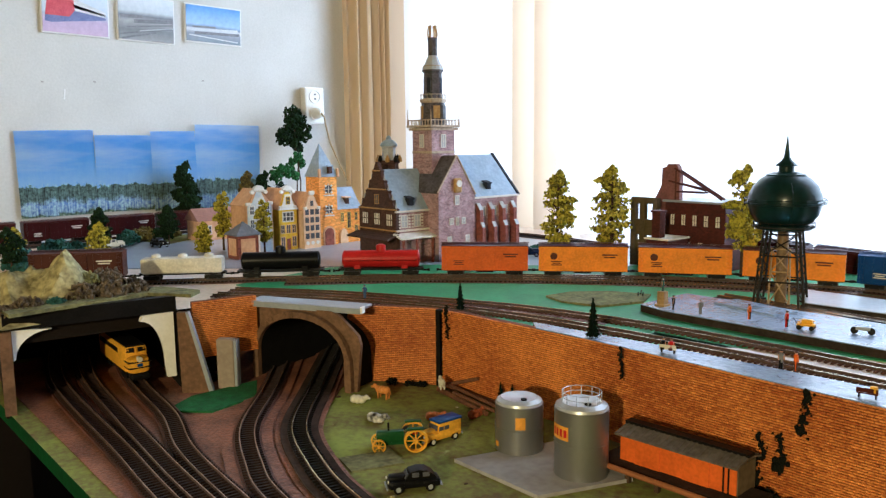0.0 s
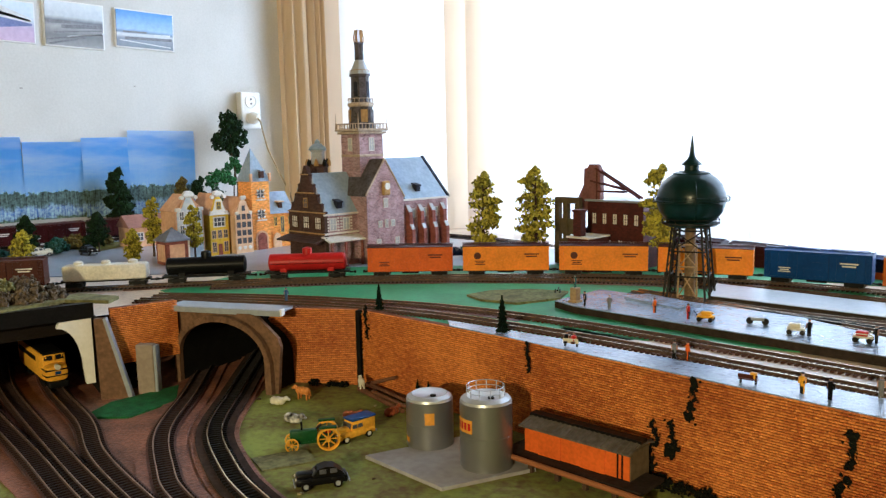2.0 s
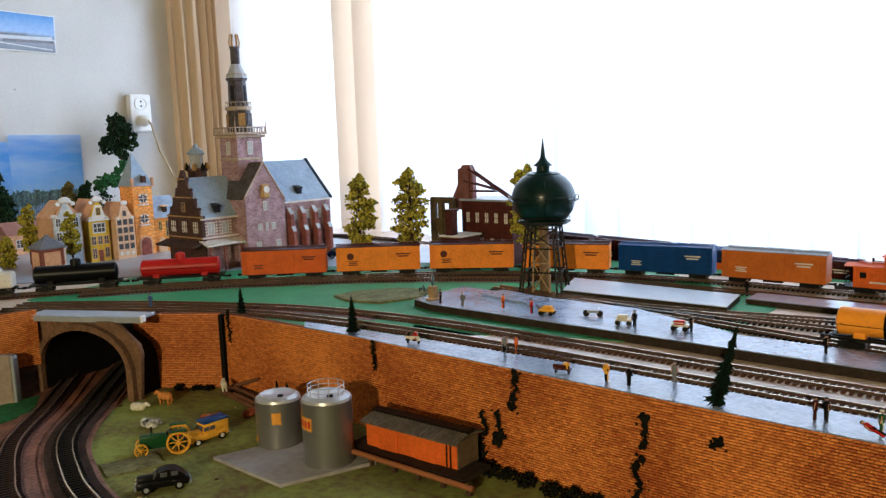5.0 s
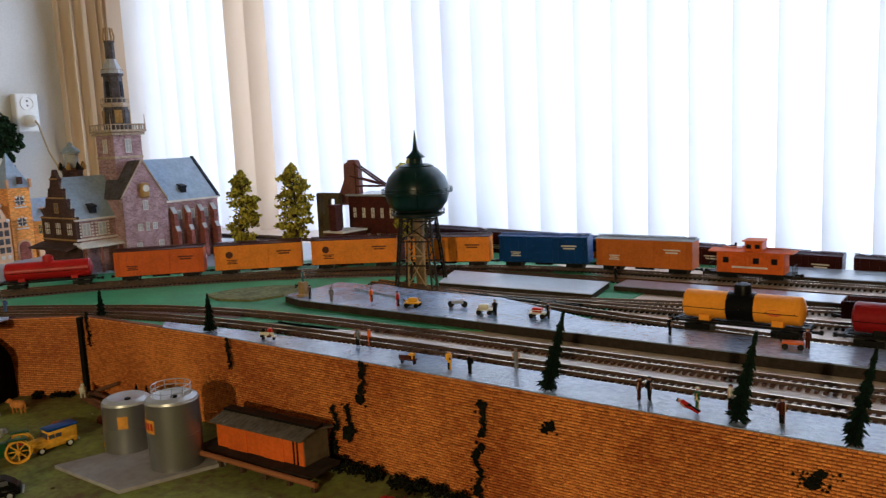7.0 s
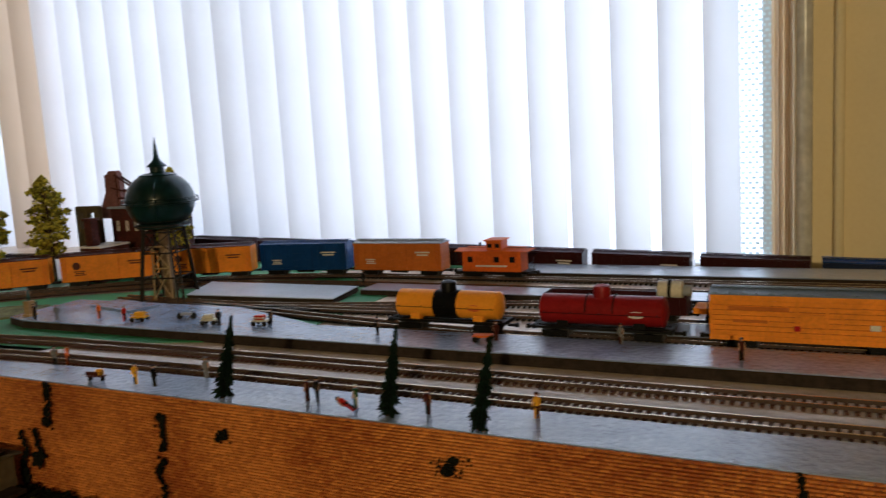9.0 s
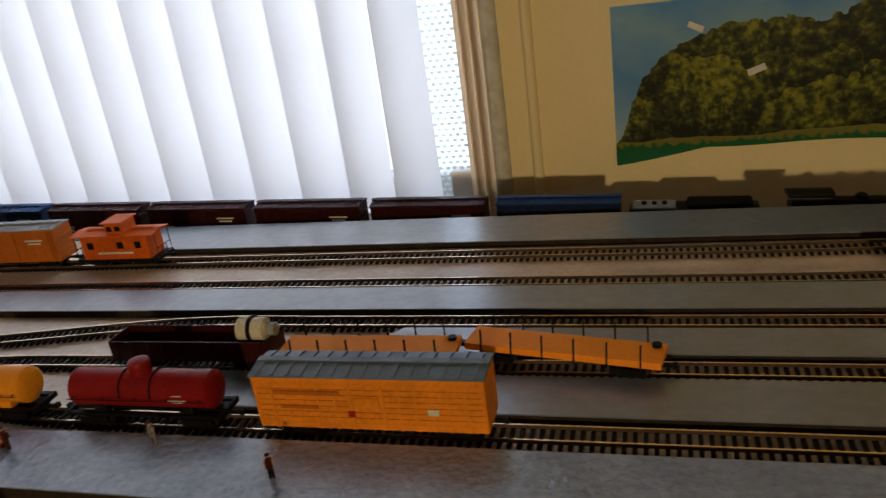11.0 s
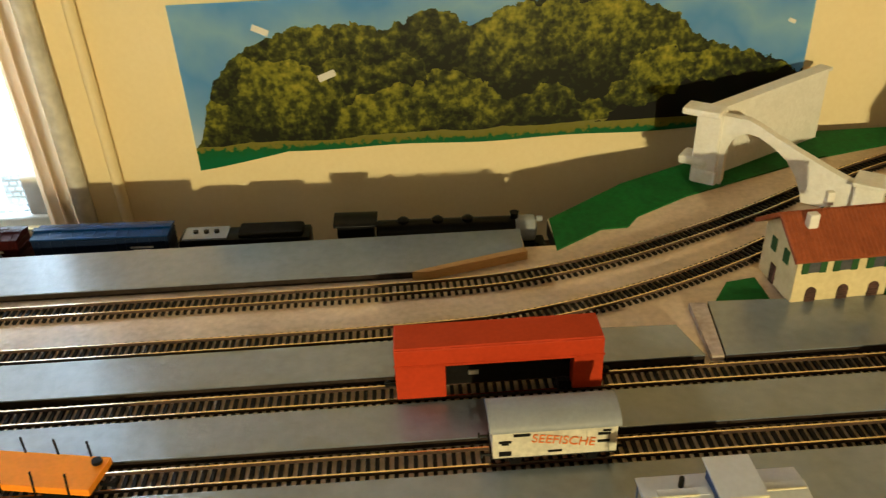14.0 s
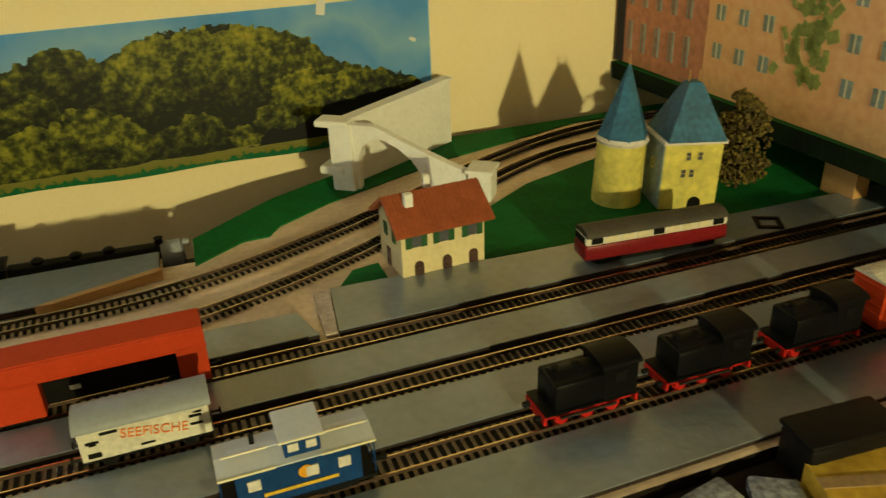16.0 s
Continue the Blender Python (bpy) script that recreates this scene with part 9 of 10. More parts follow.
def storage_tank(x, y, r, h, label, railing):
    th = empty("storage_tank", label, "storage tank", pose(x, y, LZ + 0.004), "storage tanks")
    part("shell", lathe(bmesh.new(), [(r, 0), (r, h * 0.5), (r + 0.0003, h * 0.502), (r + 0.0003, h * 0.508), (r, h * 0.51), (r, h), (r - 0.001, h + 0.0005)], 40), M_TINTANK, th, smooth=True)
    part("roof", lathe(bmesh.new(), [(r - 0.0004, h), (r - 0.0015, h + 0.003), (r * 0.75, h + 0.0062), (r * 0.72, h + 0.0058), (0.001, h + 0.0062)], 40), M_TINTOP, th, smooth=True)
    part("hatch", lathe(bmesh.new(), [(0.0035, 0), (0.0035, 0.002)], 12, (r * 0.45, -r * 0.2, h + 0.0055)), M_GREYDARK, th)
    if railing:
        rr_, n = r * 0.72, 22
        for k in range(0, n, 2):
            a = 2 * math.pi * k / n
            part("railing_post", tube(bmesh.new(), (rr_ * math.cos(a), rr_ * math.sin(a), h + 0.005), (rr_ * math.cos(a), rr_ * math.sin(a), h + 0.0165), 0.0005, seg=5), M_TINTOP, th)
        for z in (0.011, 0.0165):
            bm = bmesh.new()
            rings = []
            for k in range(32):
                a = 2 * math.pi * k / 32
                rings.append([bm.verts.new(((rr_ + u) * math.cos(a), (rr_ + u) * math.sin(a), h + z + w)) for u, w in ((-0.0005, 0), (0, -0.0005), (0.0005, 0), (0, 0.0005))])
            for k in range(32):
                for q in range(4):
                    p1, p2 = rings[k], rings[(k + 1) % 32]
                    bm.faces.new((p1[q], p2[q], p2[(q + 1) % 4], p1[(q + 1) % 4]))
            part("railing_ring", bm, M_TINTOP, th)
    return th


st = storage_tank(-0.606, 0.752, 0.0285, 0.072, "tall silver storage tank with a roof railing", True)
M_SIGNY = material("orange_yellow_sign", (0.75, 0.33, 0.02), None, 60, 0.5)


def curved_sign(parent, r, a0, a1, z0, z1, mat, name):
    bm = bmesh.new()
    ring = []
    for k in range(9):
        a = radians(a0 + (a1 - a0) * k / 8)
        ring.append([bm.verts.new((r * math.cos(a), r * math.sin(a), z)) for z in (z0, z1)])
    for p, q in zip(ring, ring[1:]):
        bm.faces.new((p[0], q[0], q[1], p[1]))
    return part(name, bm, mat, parent)


sg = curved_sign(st, 0.0289, -128, -78, 0.042, 0.057, M_SIGNY, "sign_band")
for k in range(4):
    curved_sign(sg, 0.0292, -122 + k * 11, -115 + k * 11, 0.0455, 0.0535, P_RED, "lettering_bar")
st = storage_tank(-0.698, 0.754, 0.0275, 0.054, "short silver storage tank with a flat lid", False)
curved_sign(st, 0.0279, -55, -32, 0.030, 0.044, M_SIGNY, "sign_band")
curved_sign(st, 0.0279, -118, -102, 0.006, 0.012, M_SIGNY, "sign_band")

M_SHEDEND = material("olive_brown_board", (0.14, 0.105, 0.055), (0.08, 0.06, 0.032), 40, 0.7, 0.2)
shed = empty("loading_shed", "orange freight shed with a grey ribbed roof", "model shed", pose(-0.520, 0.812, LZ + 0.013, 0, 0, 3) @ Matrix.Diagonal((0.86, 1, 0.95, 1)))
part("wall_shell", b_box((0, 0, 0.016), (0.150, 0.038, 0.032)), P_ORANGE2, shed)
for s in (-1, 1):
    a = 14
    M_ROOFING = material("grey_brown_roofing", (0.15, 0.125, 0.095), (0.08, 0.066, 0.05), 40, 0.7, 0.2)
    part("roof", b_box((0, s * 0.0125, 0.0358), (0.158, 0.0270, 0.002), rx=-s * a), M_ROOFING, shed)
    for k in range(22):
        part("roof_batten", b_box((-0.0745 + k * 0.0071, s * 0.0132, 0.0367), (0.0022, 0.0262, 0.0014), rx=-s * a), M_ROOFING, shed)
part("ridge_walk", b_box((0, 0.002, 0.0402), (0.160, 0.012, 0.0035)), M_BLACK, shed)
bm = prism(bmesh.new(), [(-0.019, 0.032), (0.019, 0.032), (0, 0.0375)], -0.075, 0.075, UPY)
part("gable_end", bm, M_SHEDEND, shed)
part("end_wall", b_box((0.0756, 0, 0.016), (0.0015, 0.036, 0.032)), M_SHEDEND, shed)
for x in (-0.037, 0.026):
    part("sliding_door", b_box((x, -0.0196, 0.0155), (0.034, 0.0014, 0.028), bevel=0.0004), P_ORANGE2, shed)
part("door_rail", b_box((0, -0.0202, 0.0305), (0.10, 0.0014, 0.0016)), M_BLACK, shed)
for x in (0.060, 0.066):
    part("corner_strip", b_box((x, -0.0197, 0.016), (0.0018, 0.001, 0.03)), M_BLACK, shed)
lt = empty("loading_dock", "brown wooden loading dock along the shed", "loading dock", pose(-0.512, 0.786, LZ, 0, 0, 3))
part("dock_deck", b_box((-0.006, 0.014, 0.013), (0.172, 0.048, 0.004), bevel=0.0005), M_PLATSIDE, lt)
for k in range(6):
    part("dock_post", b_box((-0.085 + k * 0.034, -0.008, 0.0055), (0.005, 0.005, 0.011)), M_TRUNK, lt)
part("dock_rail", tube(bmesh.new(), (-0.095, -0.018, 0.016), (0.095, -0.016, 0.012), 0.003, seg=8), material("orange_brown_log", (0.30, 0.11, 0.035), None, 60, 0.7, 0.3, stretch=(0.2, 1, 1)), lt)
# planks and logs
M_LOG = material("brown_log_wood", (0.17, 0.07, 0.03), (0.09, 0.038, 0.018), 60, 0.8, 0.3)
for k, (a, b, r) in enumerate([((-0.925, 0.826, 0.004), (-0.800, 0.800, 0.006), 0.004), ((-0.915, 0.836, 0.010), (-0.795, 0.818, 0.010), 0.0035), ((-0.90, 0.845, 0.005), (-0.79, 0.835, 0.005), 0.004), ((-0.93, 0.838, 0.005), (-0.86, 0.842, 0.030), 0.003), ((-0.88, 0.815, 0.012), (-0.775, 0.800, 0.012), 0.0025)]):
    a, b = Vector(a) + Vector((0, 0, LZ)), Vector(b) + Vector((0, 0, LZ))
    tagged(part("log", tube(bmesh.new(), a, b, r, r * 0.85, seg=9), M_LOG), "brown wooden log lying at the wall's foot", "log", "logs by the wall")
slab("grass_mat", [(-1.135, 0.552), (-1.10, 0.50), (-1.055, 0.545), (-1.075, 0.62), (-1.14, 0.655)], LZ, LZ + 0.004, material("green_flock_mat", (0.030, 0.17, 0.045), (0.014, 0.075, 0.022), 70, 0.95, 0.8, fine=8), "dark green grass mat between the lower tracks", "grass mat")
slab("gravel_mat", [(-0.815, 0.585), (-0.775, 0.575), (-0.755, 0.632), (-0.795, 0.645)], LZ, LZ + 0.002, M_LICHEN, "mottled brown-green mat under the tractor", "mat")

# vehicles; x towards the front
def wheel(parent, x, y, r, w, tyre, hub):
    t = part("wheel", tube(bmesh.new(), (x, y - w / 2, r), (x, y + w / 2, r), r, seg=18), tyre, parent, smooth=True)
    part("hub", tube(bmesh.new(), (x, y - w / 2 - 0.0004, r), (x, y + w / 2 + 0.0004, r), r * 0.55, seg=14), hub, t, smooth=True)


def spoked_wheel(parent, x, y, r, w):
    """A yellow iron wheel: rim, hub and spokes."""
    rim = lathe(bmesh.new(), [(r * 0.84, -w / 2), (r, -w / 2), (r, w / 2), (r * 0.84, w / 2), (r * 0.80, 0)], 24)
    bmesh.ops.transform(rim, matrix=pose(x, y, r, 90, 0, 0), verts=rim.verts)
    for f in [f for f in rim.faces if len(f.verts) > 4]:
        rim.faces.remove(f)
    t = part("wheel", rim, P_YELLOW, parent, smooth=True)
    part("hub", tube(bmesh.new(), (x, y - w * 0.6, r), (x, y + w * 0.6, r), r * 0.20, seg=12), P_YELLOW, t, smooth=True)
    for k in range(8):
        a = math.pi * k / 4
        part("spoke", tube(bmesh.new(), (x + r * 0.15 * math.cos(a), y, r + r * 0.15 * math.sin(a)), (x + r * 0.86 * math.cos(a), y, r + r * 0.86 * math.sin(a)), r * 0.06, seg=6), P_YELLOW, t)


def old_car(m, body, roof, label, name="model_car", van=False, glass=None):
    th = empty(name, label, "model car", m, "model vehicles")
    L, W = 0.054, 0.0205
    part("body", b_box((0, 0, 0.0085), (L, W, 0.009), bevel=0.003), body, th, smooth=True)
    part("hood", b_box((0.015, 0, 0.0135), (0.022, W * 0.62, 0.007), bevel=0.0028), body, th, smooth=True)
    if van:
        part("cabin", b_box((-0.010, 0, 0.0175), (0.034, W * 0.92, 0.014), bevel=0.002), body, th, smooth=True)
        part("roof", b_box((-0.010, 0, 0.0252), (0.036, W * 0.98, 0.003), bevel=0.0014), roof, th, smooth=True)
    else:
        bm = prism(bmesh.new(), [(-0.024, 0.012), (0.010, 0.012), (0.004, 0.0205), (-0.004, 0.0225), (-0.013, 0.0215), (-0.021, 0.016)], -W * 0.40, W * 0.40, UPX)
        part("cabin", bm, roof, th, smooth=True)
    for s in (-1, 1):
        for x in (0.017, -0.016):
            wheel(th, x, s * (W / 2 - 0.001), 0.0048, 0.003, M_BLACK, P_SILVER if not van else P_WHITE)
            part("fender", b_box((x, s * (W / 2 - 0.0015), 0.0095), (0.014, 0.005, 0.004), bevel=0.0018), body, th, smooth=True)
        for x in ((-0.004, 0.004) if van else (-0.012, -0.001)):
            part("side_window", b_box((x, s * W * (0.462 if van else 0.405), 0.0178), (0.007, 0.0008, 0.0048), bevel=0.0003), M_PANE, th)
        part("headlight", lathe(bmesh.new(), [(0.0016, 0), (0.0016, 0.0012)], 10), P_WHITE, th).matrix_local = pose(0.0262, s * 0.0062, 0.012, 0, 90, 0)
    part("windscreen", b_box((0.0085 if van else 0.008, 0, 0.0185 if van else 0.0168), (0.0012, W * 0.66, 0.006), ry=-14 if van else -32), M_PANE, th)
    for s in (-1, 1):
        part("bumper", b_box((s * (L / 2 + 0.001), 0, 0.0058), (0.0016, W * 0.95, 0.0022), bevel=0.0004), P_SILVER, th)
    return th


old_car(pose(-0.700, 0.600, LZ, 0, 0, 242), P_BLACK, P_BLACK, "black rounded old model car with small windows")
old_car(pose(-0.783, 0.706, LZ, 0, 0, 268), P_YELLOW, P_BLUE, "yellow old van with a bright blue roof", "model_van", True)
tr = empty("tractor", "green farm tractor with yellow wheels", "tractor", pose(-0.795, 0.655, LZ, 0, 0, 238), "model vehicles")
M_TRGREEN = paint("tractor_green_paint", (0.015, 0.075, 0.02))
part("engine_hood", b_box((0.010, 0, 0.016), (0.032, 0.011, 0.013), bevel=0.002), M_TRGREEN, tr, smooth=True)
part("chassis", b_box((0, 0, 0.009), (0.052, 0.009, 0.005)), M_TRGREEN, tr)
part("seat_deck", b_box((-0.016, 0, 0.014), (0.016, 0.020, 0.004), bevel=0.001), M_TRGREEN, tr)
part("seat", b_box((-0.018, 0, 0.020), (0.007, 0.008, 0.007), bevel=0.0015), P_RED, tr, smooth=True)
part("exhaust", tube(bmesh.new(), (0.012, 0, 0.022), (0.012, 0, 0.032), 0.0012, seg=8), P_BLACK, tr)
part("steering_wheel", tube(bmesh.new(), (-0.008, 0, 0.0245), (-0.0075, 0, 0.0252), 0.0042, seg=16), P_BLACK, tr)
for s in (-1, 1):
    spoked_wheel(tr, -0.018, s * 0.0135, 0.0135, 0.006)
    part("mudguard", b_box((-0.018, s * 0.0135, 0.0275), (0.020, 0.007, 0.0022), bevel=0.0008), M_TRGREEN, tr)
    spoked_wheel(tr, 0.024, s * 0.010, 0.0078, 0.004)


def beast(m, mat, label, lying=False, s=1.0):
    bm = bmesh.new()
    z = 0.006 if lying else 0.012
    blob(bm, (0, 0, z), 0.0062, 2, 0.15)
    blob(bm, (0.006, 0, z), 0.0055, 2, 0.15)
    blob(bm, (-0.006, 0, z), 0.0058, 2, 0.15)
    blob(bm, (0.013, 0, z + 0.004), 0.0034, 2, 0.15)
    tube(bm, (0.008, 0, z + 0.001), (0.012, 0, z + 0.004), 0.003, seg=8)
    tube(bm, (0.014, 0, z + 0.004), (0.0185, 0, z + 0.002), 0.0022, 0.0016, seg=8)
    if not lying:
        for x in (-0.008, 0.006):
            for y in (-0.003, 0.003):
                tube(bm, (x, y, 0), (x, y, z), 0.0013, 0.0018, seg=6)
        tube(bm, (-0.0115, 0, z + 0.002), (-0.0135, 0, z - 0.006), 0.0006, seg=5)
    for v in bm.verts:
        v.co *= s
    ob = part("model_animal", bm, mat, smooth=True)
    ob.matrix_world = m
    return tagged(ob, label, "model animal", "animals on the meadow")


beast(pose(-0.955, 0.750, LZ, 0, 0, 200), paint("orange_cow_paint", (0.62, 0.24, 0.04)), "standing orange-brown toy cow on the meadow")
beast(pose(-0.960, 0.712, LZ, 0, 0, 30), P_WHITE, "white toy cow lying on the meadow", True)
beast(pose(-0.883, 0.686, LZ, 0, 0, 20), material("black_white_cow_paint", (0.80, 0.78, 0.75), (0.01, 0.01, 0.01), 110, 0.5, fine=1.2), "black and white toy cow on the meadow", True, 1.1)
beast(pose(-0.905, 0.815, LZ + 0.012, 0, 0, 150), P_WHITE, "small white toy goat on the logs", False, 0.8)
beast(pose(-0.838, 0.745, LZ, 0, 0, 40), paint("rust_cow_paint", (0.40, 0.12, 0.03)), "rust-brown toy cow lying on the meadow", True)
beast(pose(-0.810, 0.790, LZ, 0, 0, 90), paint("rust_brown_cow_paint", (0.30, 0.08, 0.03)), "rust-brown toy cow lying by the logs", True)
beast(pose(-0.335, 0.790, LZ, 0, 0, 10), P_RED, "red toy animal lying at the wall bushes", True, 1.2)
rs = random.Random(12)
for k in range(16):
    x, y = rs.uniform(-1.0, -0.62), rs.uniform(0.55, 0.80)
    bm = bmesh.new()
    blob(bm, (0, 0, 0.001), rs.uniform(0.0015, 0.0035), 1, 0.8, 0.5)
    ob = part("meadow_crumb", bm, rs.choice([M_LICHEN, M_TRUNK, M_ROCK]))
    ob.location = (x, y, LZ)
    tagged(ob, "small loose crumb of scenery on the meadow", "crumb", "crumbs on the meadow")

# ---- figurines: plain painted shapes ----
P_SKIN = paint("flesh_paint", (0.55, 0.30, 0.18))
CL = {"yellow": P_YELLOW, "black": P_BLACK, "grey": paint("grey_clothes_paint", (0.20, 0.20, 0.20)), "red": P_RED, "orange": P_ORANGE2, "blue": paint("blue_clothes_paint", (0.06, 0.11, 0.22)), "white": P_WHITE, "green": paint("green_clothes_paint", (0.03, 0.10, 0.04)), "brown": P_BROWN, "teal": paint("verdigris_paint", (0.05, 0.13, 0.13))}


def figurine(x, y, z, coat, legs="black", h=0.0205, turn=0.0, sit=False, label="", lean=0.0):
    bm = bmesh.new()
    marks = []

    def mark(k):
        marks.append((len(bm.faces), k))

    u = h / 0.0205
    zl = 0.0 if not sit else -0.004
    if sit:
        box(bm, (0.003, 0, 0.0046), (0.006, 0.0042, 0.002))
    else:
        for s in (-1, 1):
            tube(bm, (s * 0.0004, s * 0.0011, 0), (0, s * 0.0010, 0.0095), 0.0010, 0.0013, seg=7)
    mark(1)
    lathe(bm, [(0.0017, 0.0), (0.0024, 0.003), (0.0021, 0.0055), (0.0026, 0.0085), (0.0014, 0.0098)], 10, (0, 0, 0.0072 + zl))
    for s in (-1, 1):
        tube(bm, (0, s * 0.0027, 0.0158 + zl), (0.001, s * 0.0031, 0.0098 + zl), 0.0009, 0.0008, seg=6)
    mark(0)
    blob(bm, (0, 0, 0.0188 + zl), 0.0017, 2, 0.05)
    mark(2)
    lathe(bm, [(0.0018, 0), (0.0016, 0.0009), (0.0005, 0.0014)], 10, (0, 0, 0.0192 + zl))
    mark(1)
    for v in bm.verts:
        v.co *= u
    ob = part("figurine", bm, CL[coat], smooth=True)
    ob.data.materials.append(CL[legs])
    ob.data.materials.append(P_SKIN)
    lo = 0
    for hi, k in marks:
        for p in ob.data.polygons[lo:hi]:
            p.material_index = k
        lo = hi
    ob.matrix_world = pose(x, y, z, 0, lean, turn)
    return tagged(ob, label or "tiny painted figurine in a %s coat standing on the platform" % coat, "figurine", "figurines on the layout")


P2 = 0.006
for a in [(-0.468, 0.902, 0, "grey", "black"), (-0.455, 0.907, 0, "orange", "brown"), (-0.321, 0.873, 0, "yellow", "black"), (-0.296, 0.872, 0, "black", "black"), (-0.265, 0.907, 0, "grey", "grey"), (-0.127, 0.877, 0, "brown", "black"), (-0.119, 0.880, 0, "black", "black"), (-0.076, 0.872, 0, "green", "white"), (-0.055, 0.890, 0, "white", "brown"), (-0.013, 0.877, 0, "brown", "black"), (0.071, 0.892, 0, "yellow", "brown"),
          (-0.690, 1.047, P2, "black", "black"), (-0.651, 1.050, P2, "grey", "grey"), (-0.592, 1.068, P2, "orange", "brown"), (-0.540, 1.062, P2, "red", "black"), (-0.392, 1.070, P2, "black", "black"), (-0.325, 1.084, P2, "black", "black"), (-0.171, 1.070, P2, "black", "black"), (-0.036, 1.078, P2, "brown", "brown"), (0.088, 1.092, P2, "grey", "brown"), (0.200, 1.062, P2, "brown", "black"), (-1.060, 0.797, 0.004, "blue", "blue"), (-0.350, 1.335, 0.008, "black", "black")]:
    figurine(a[0], a[1], a[2], a[3], a[4], turn=(a[0] * 7000) % 360)
figurine(-0.071, 0.862, 0.003, "red", "black", turn=170, lean=70, label="tiny painted figurine in a red coat lying down")


def bench_at(m, seat, label, name="bench"):
    th = empty(name, label, "bench", m, "benches on the platform")
    part("seat_plank", b_box((0, 0, 0.0045), (0.018, 0.006, 0.0012)), seat, th)
    part("back_plank", b_box((0, 0.003, 0.0075), (0.018, 0.001, 0.004)), seat, th)
    for s in (-1, 1):
        part("leg", b_box((s * 0.007, 0, 0.002), (0.0012, 0.005, 0.004)), M_GREYDARK, th)
    return th


bench_at(pose(-0.583, 0.873, 0, 0, 0, 200), P_WHITE, "white bench with two seated figurines")
figurine(-0.588, 0.871, 0.0008, "black", "black", turn=290, sit=True, label="tiny dark figurine sitting on the white bench")
figurine(-0.579, 0.873, 0.0008, "red", "brown", turn=290, sit=True, label="tiny red figurine sitting on the white bench")
bench_at(pose(-0.371, 0.871, 0, 0, 0, 190), P_BROWN, "brown bench with a parcel on it")
tagged(part("parcel", b_box((-0.366, 0.871, 0.0085), (0.006, 0.005, 0.0065), bevel=0.001), P_YELLOW), "small yellow parcel on the brown bench", "parcel")


def cart(m, body, label, load=None):
    th = empty("luggage_cart", label, "luggage cart", m, "carts on the platform")
    part("bed", b_box((0, 0, 0.006), (0.020, 0.011, 0.0022), bevel=0.0004), body, th)
    for s in (-1, 1):
        for q in (-1, 1):
            part("wheel", tube(bmesh.new(), (s * 0.007, q * 0.0055, 0.003), (s * 0.007, q * 0.0068, 0.003), 0.003, seg=12), M_BLACK, th)
    part("handle", tube(bmesh.new(), (-0.010, 0, 0.006), (-0.015, 0, 0.013), 0.0005, seg=5), M_GREYDARK, th)
    if load:
        part("load", b_box((0.001, 0, 0.0098), (0.012, 0.008, 0.0055), bevel=0.001), load, th)
        for q in (-1, 1):
            part("side_rail", b_box((0, q * 0.0052, 0.0098), (0.018, 0.0006, 0.0010)), body, th)
    return th


cart(pose(-0.518, 1.066, P2, 0, 0, 15), P_YELLOW, "yellow electric luggage cart with a load", P_YELLOW)
cart(pose(-0.408, 1.072, P2, 0, 0, 200), P_WHITE, "cream refreshment cart with a load", P_WHITE)
cart(pose(-0.338, 1.082, P2, 0, 0, 190), P_WHITE, "white handcart with red load", P_RED)
cart(pose(-0.048, 1.072, P2, 0, 0, 10), P_ORANGE2, "orange handcart on the platform")
mc = empty("motorcycle", "small grey toy motorcycle on the platform", "motorcycle", pose(-0.462, 1.090, P2, 0, 0, 20))
for x in (-0.009, 0.009):
    part("wheel", tube(bmesh.new(), (x, -0.001, 0.0042), (x, 0.001, 0.0042), 0.0042, seg=14), M_GREYDARK, mc)
part("frame", b_box((0, 0, 0.0065), (0.016, 0.003, 0.004), bevel=0.001), P_SILVER, mc)
part("handlebar", b_box((0.007, 0, 0.011), (0.001, 0.009, 0.001)), P_SILVER, mc)
sd = empty("monument", "beige stone pedestal with a verdigris statue on it", "monument", pose(-0.716, 1.060, P2))
part("pedestal", b_box((0, 0, 0.0105), (0.011, 0.011, 0.021), bevel=0.0008), M_BEIGE, sd)
part("pedestal_foot", b_box((0, 0, 0.0015), (0.015, 0.015, 0.003), bevel=0.0005), M_BEIGE, sd)
figurine(-0.716, 1.060, P2 + 0.021, "teal", "teal", h=0.018, label="verdigris statue figure on the stone pedestal")
slab("sand_mat", [(-0.905, 1.03), (-0.86, 1.015), (-0.80, 1.03), (-0.775, 1.10), (-0.80, 1.155), (-0.86, 1.13), (-0.90, 1.08)], BZ + 0.001, BZ + 0.0045, M_LICHEN, "pale lichen mat on the green ground", "moss mat")
cn = empty("field_gun", "small black toy field gun on the lichen mat", "field gun", pose(-0.80, 1.128, BZ + 0.0045, 0, 0, 120))
part("barrel", tube(bmesh.new(), (-0.004, 0, 0.005), (0.012, 0, 0.007), 0.0012, seg=8), M_BLACK, cn)
for s in (-1, 1):
    part("wheel", tube(bmesh.new(), (0, s * 0.003, 0.0035), (0, s * 0.0042, 0.0035), 0.0035, seg=12), M_BLACK, cn)
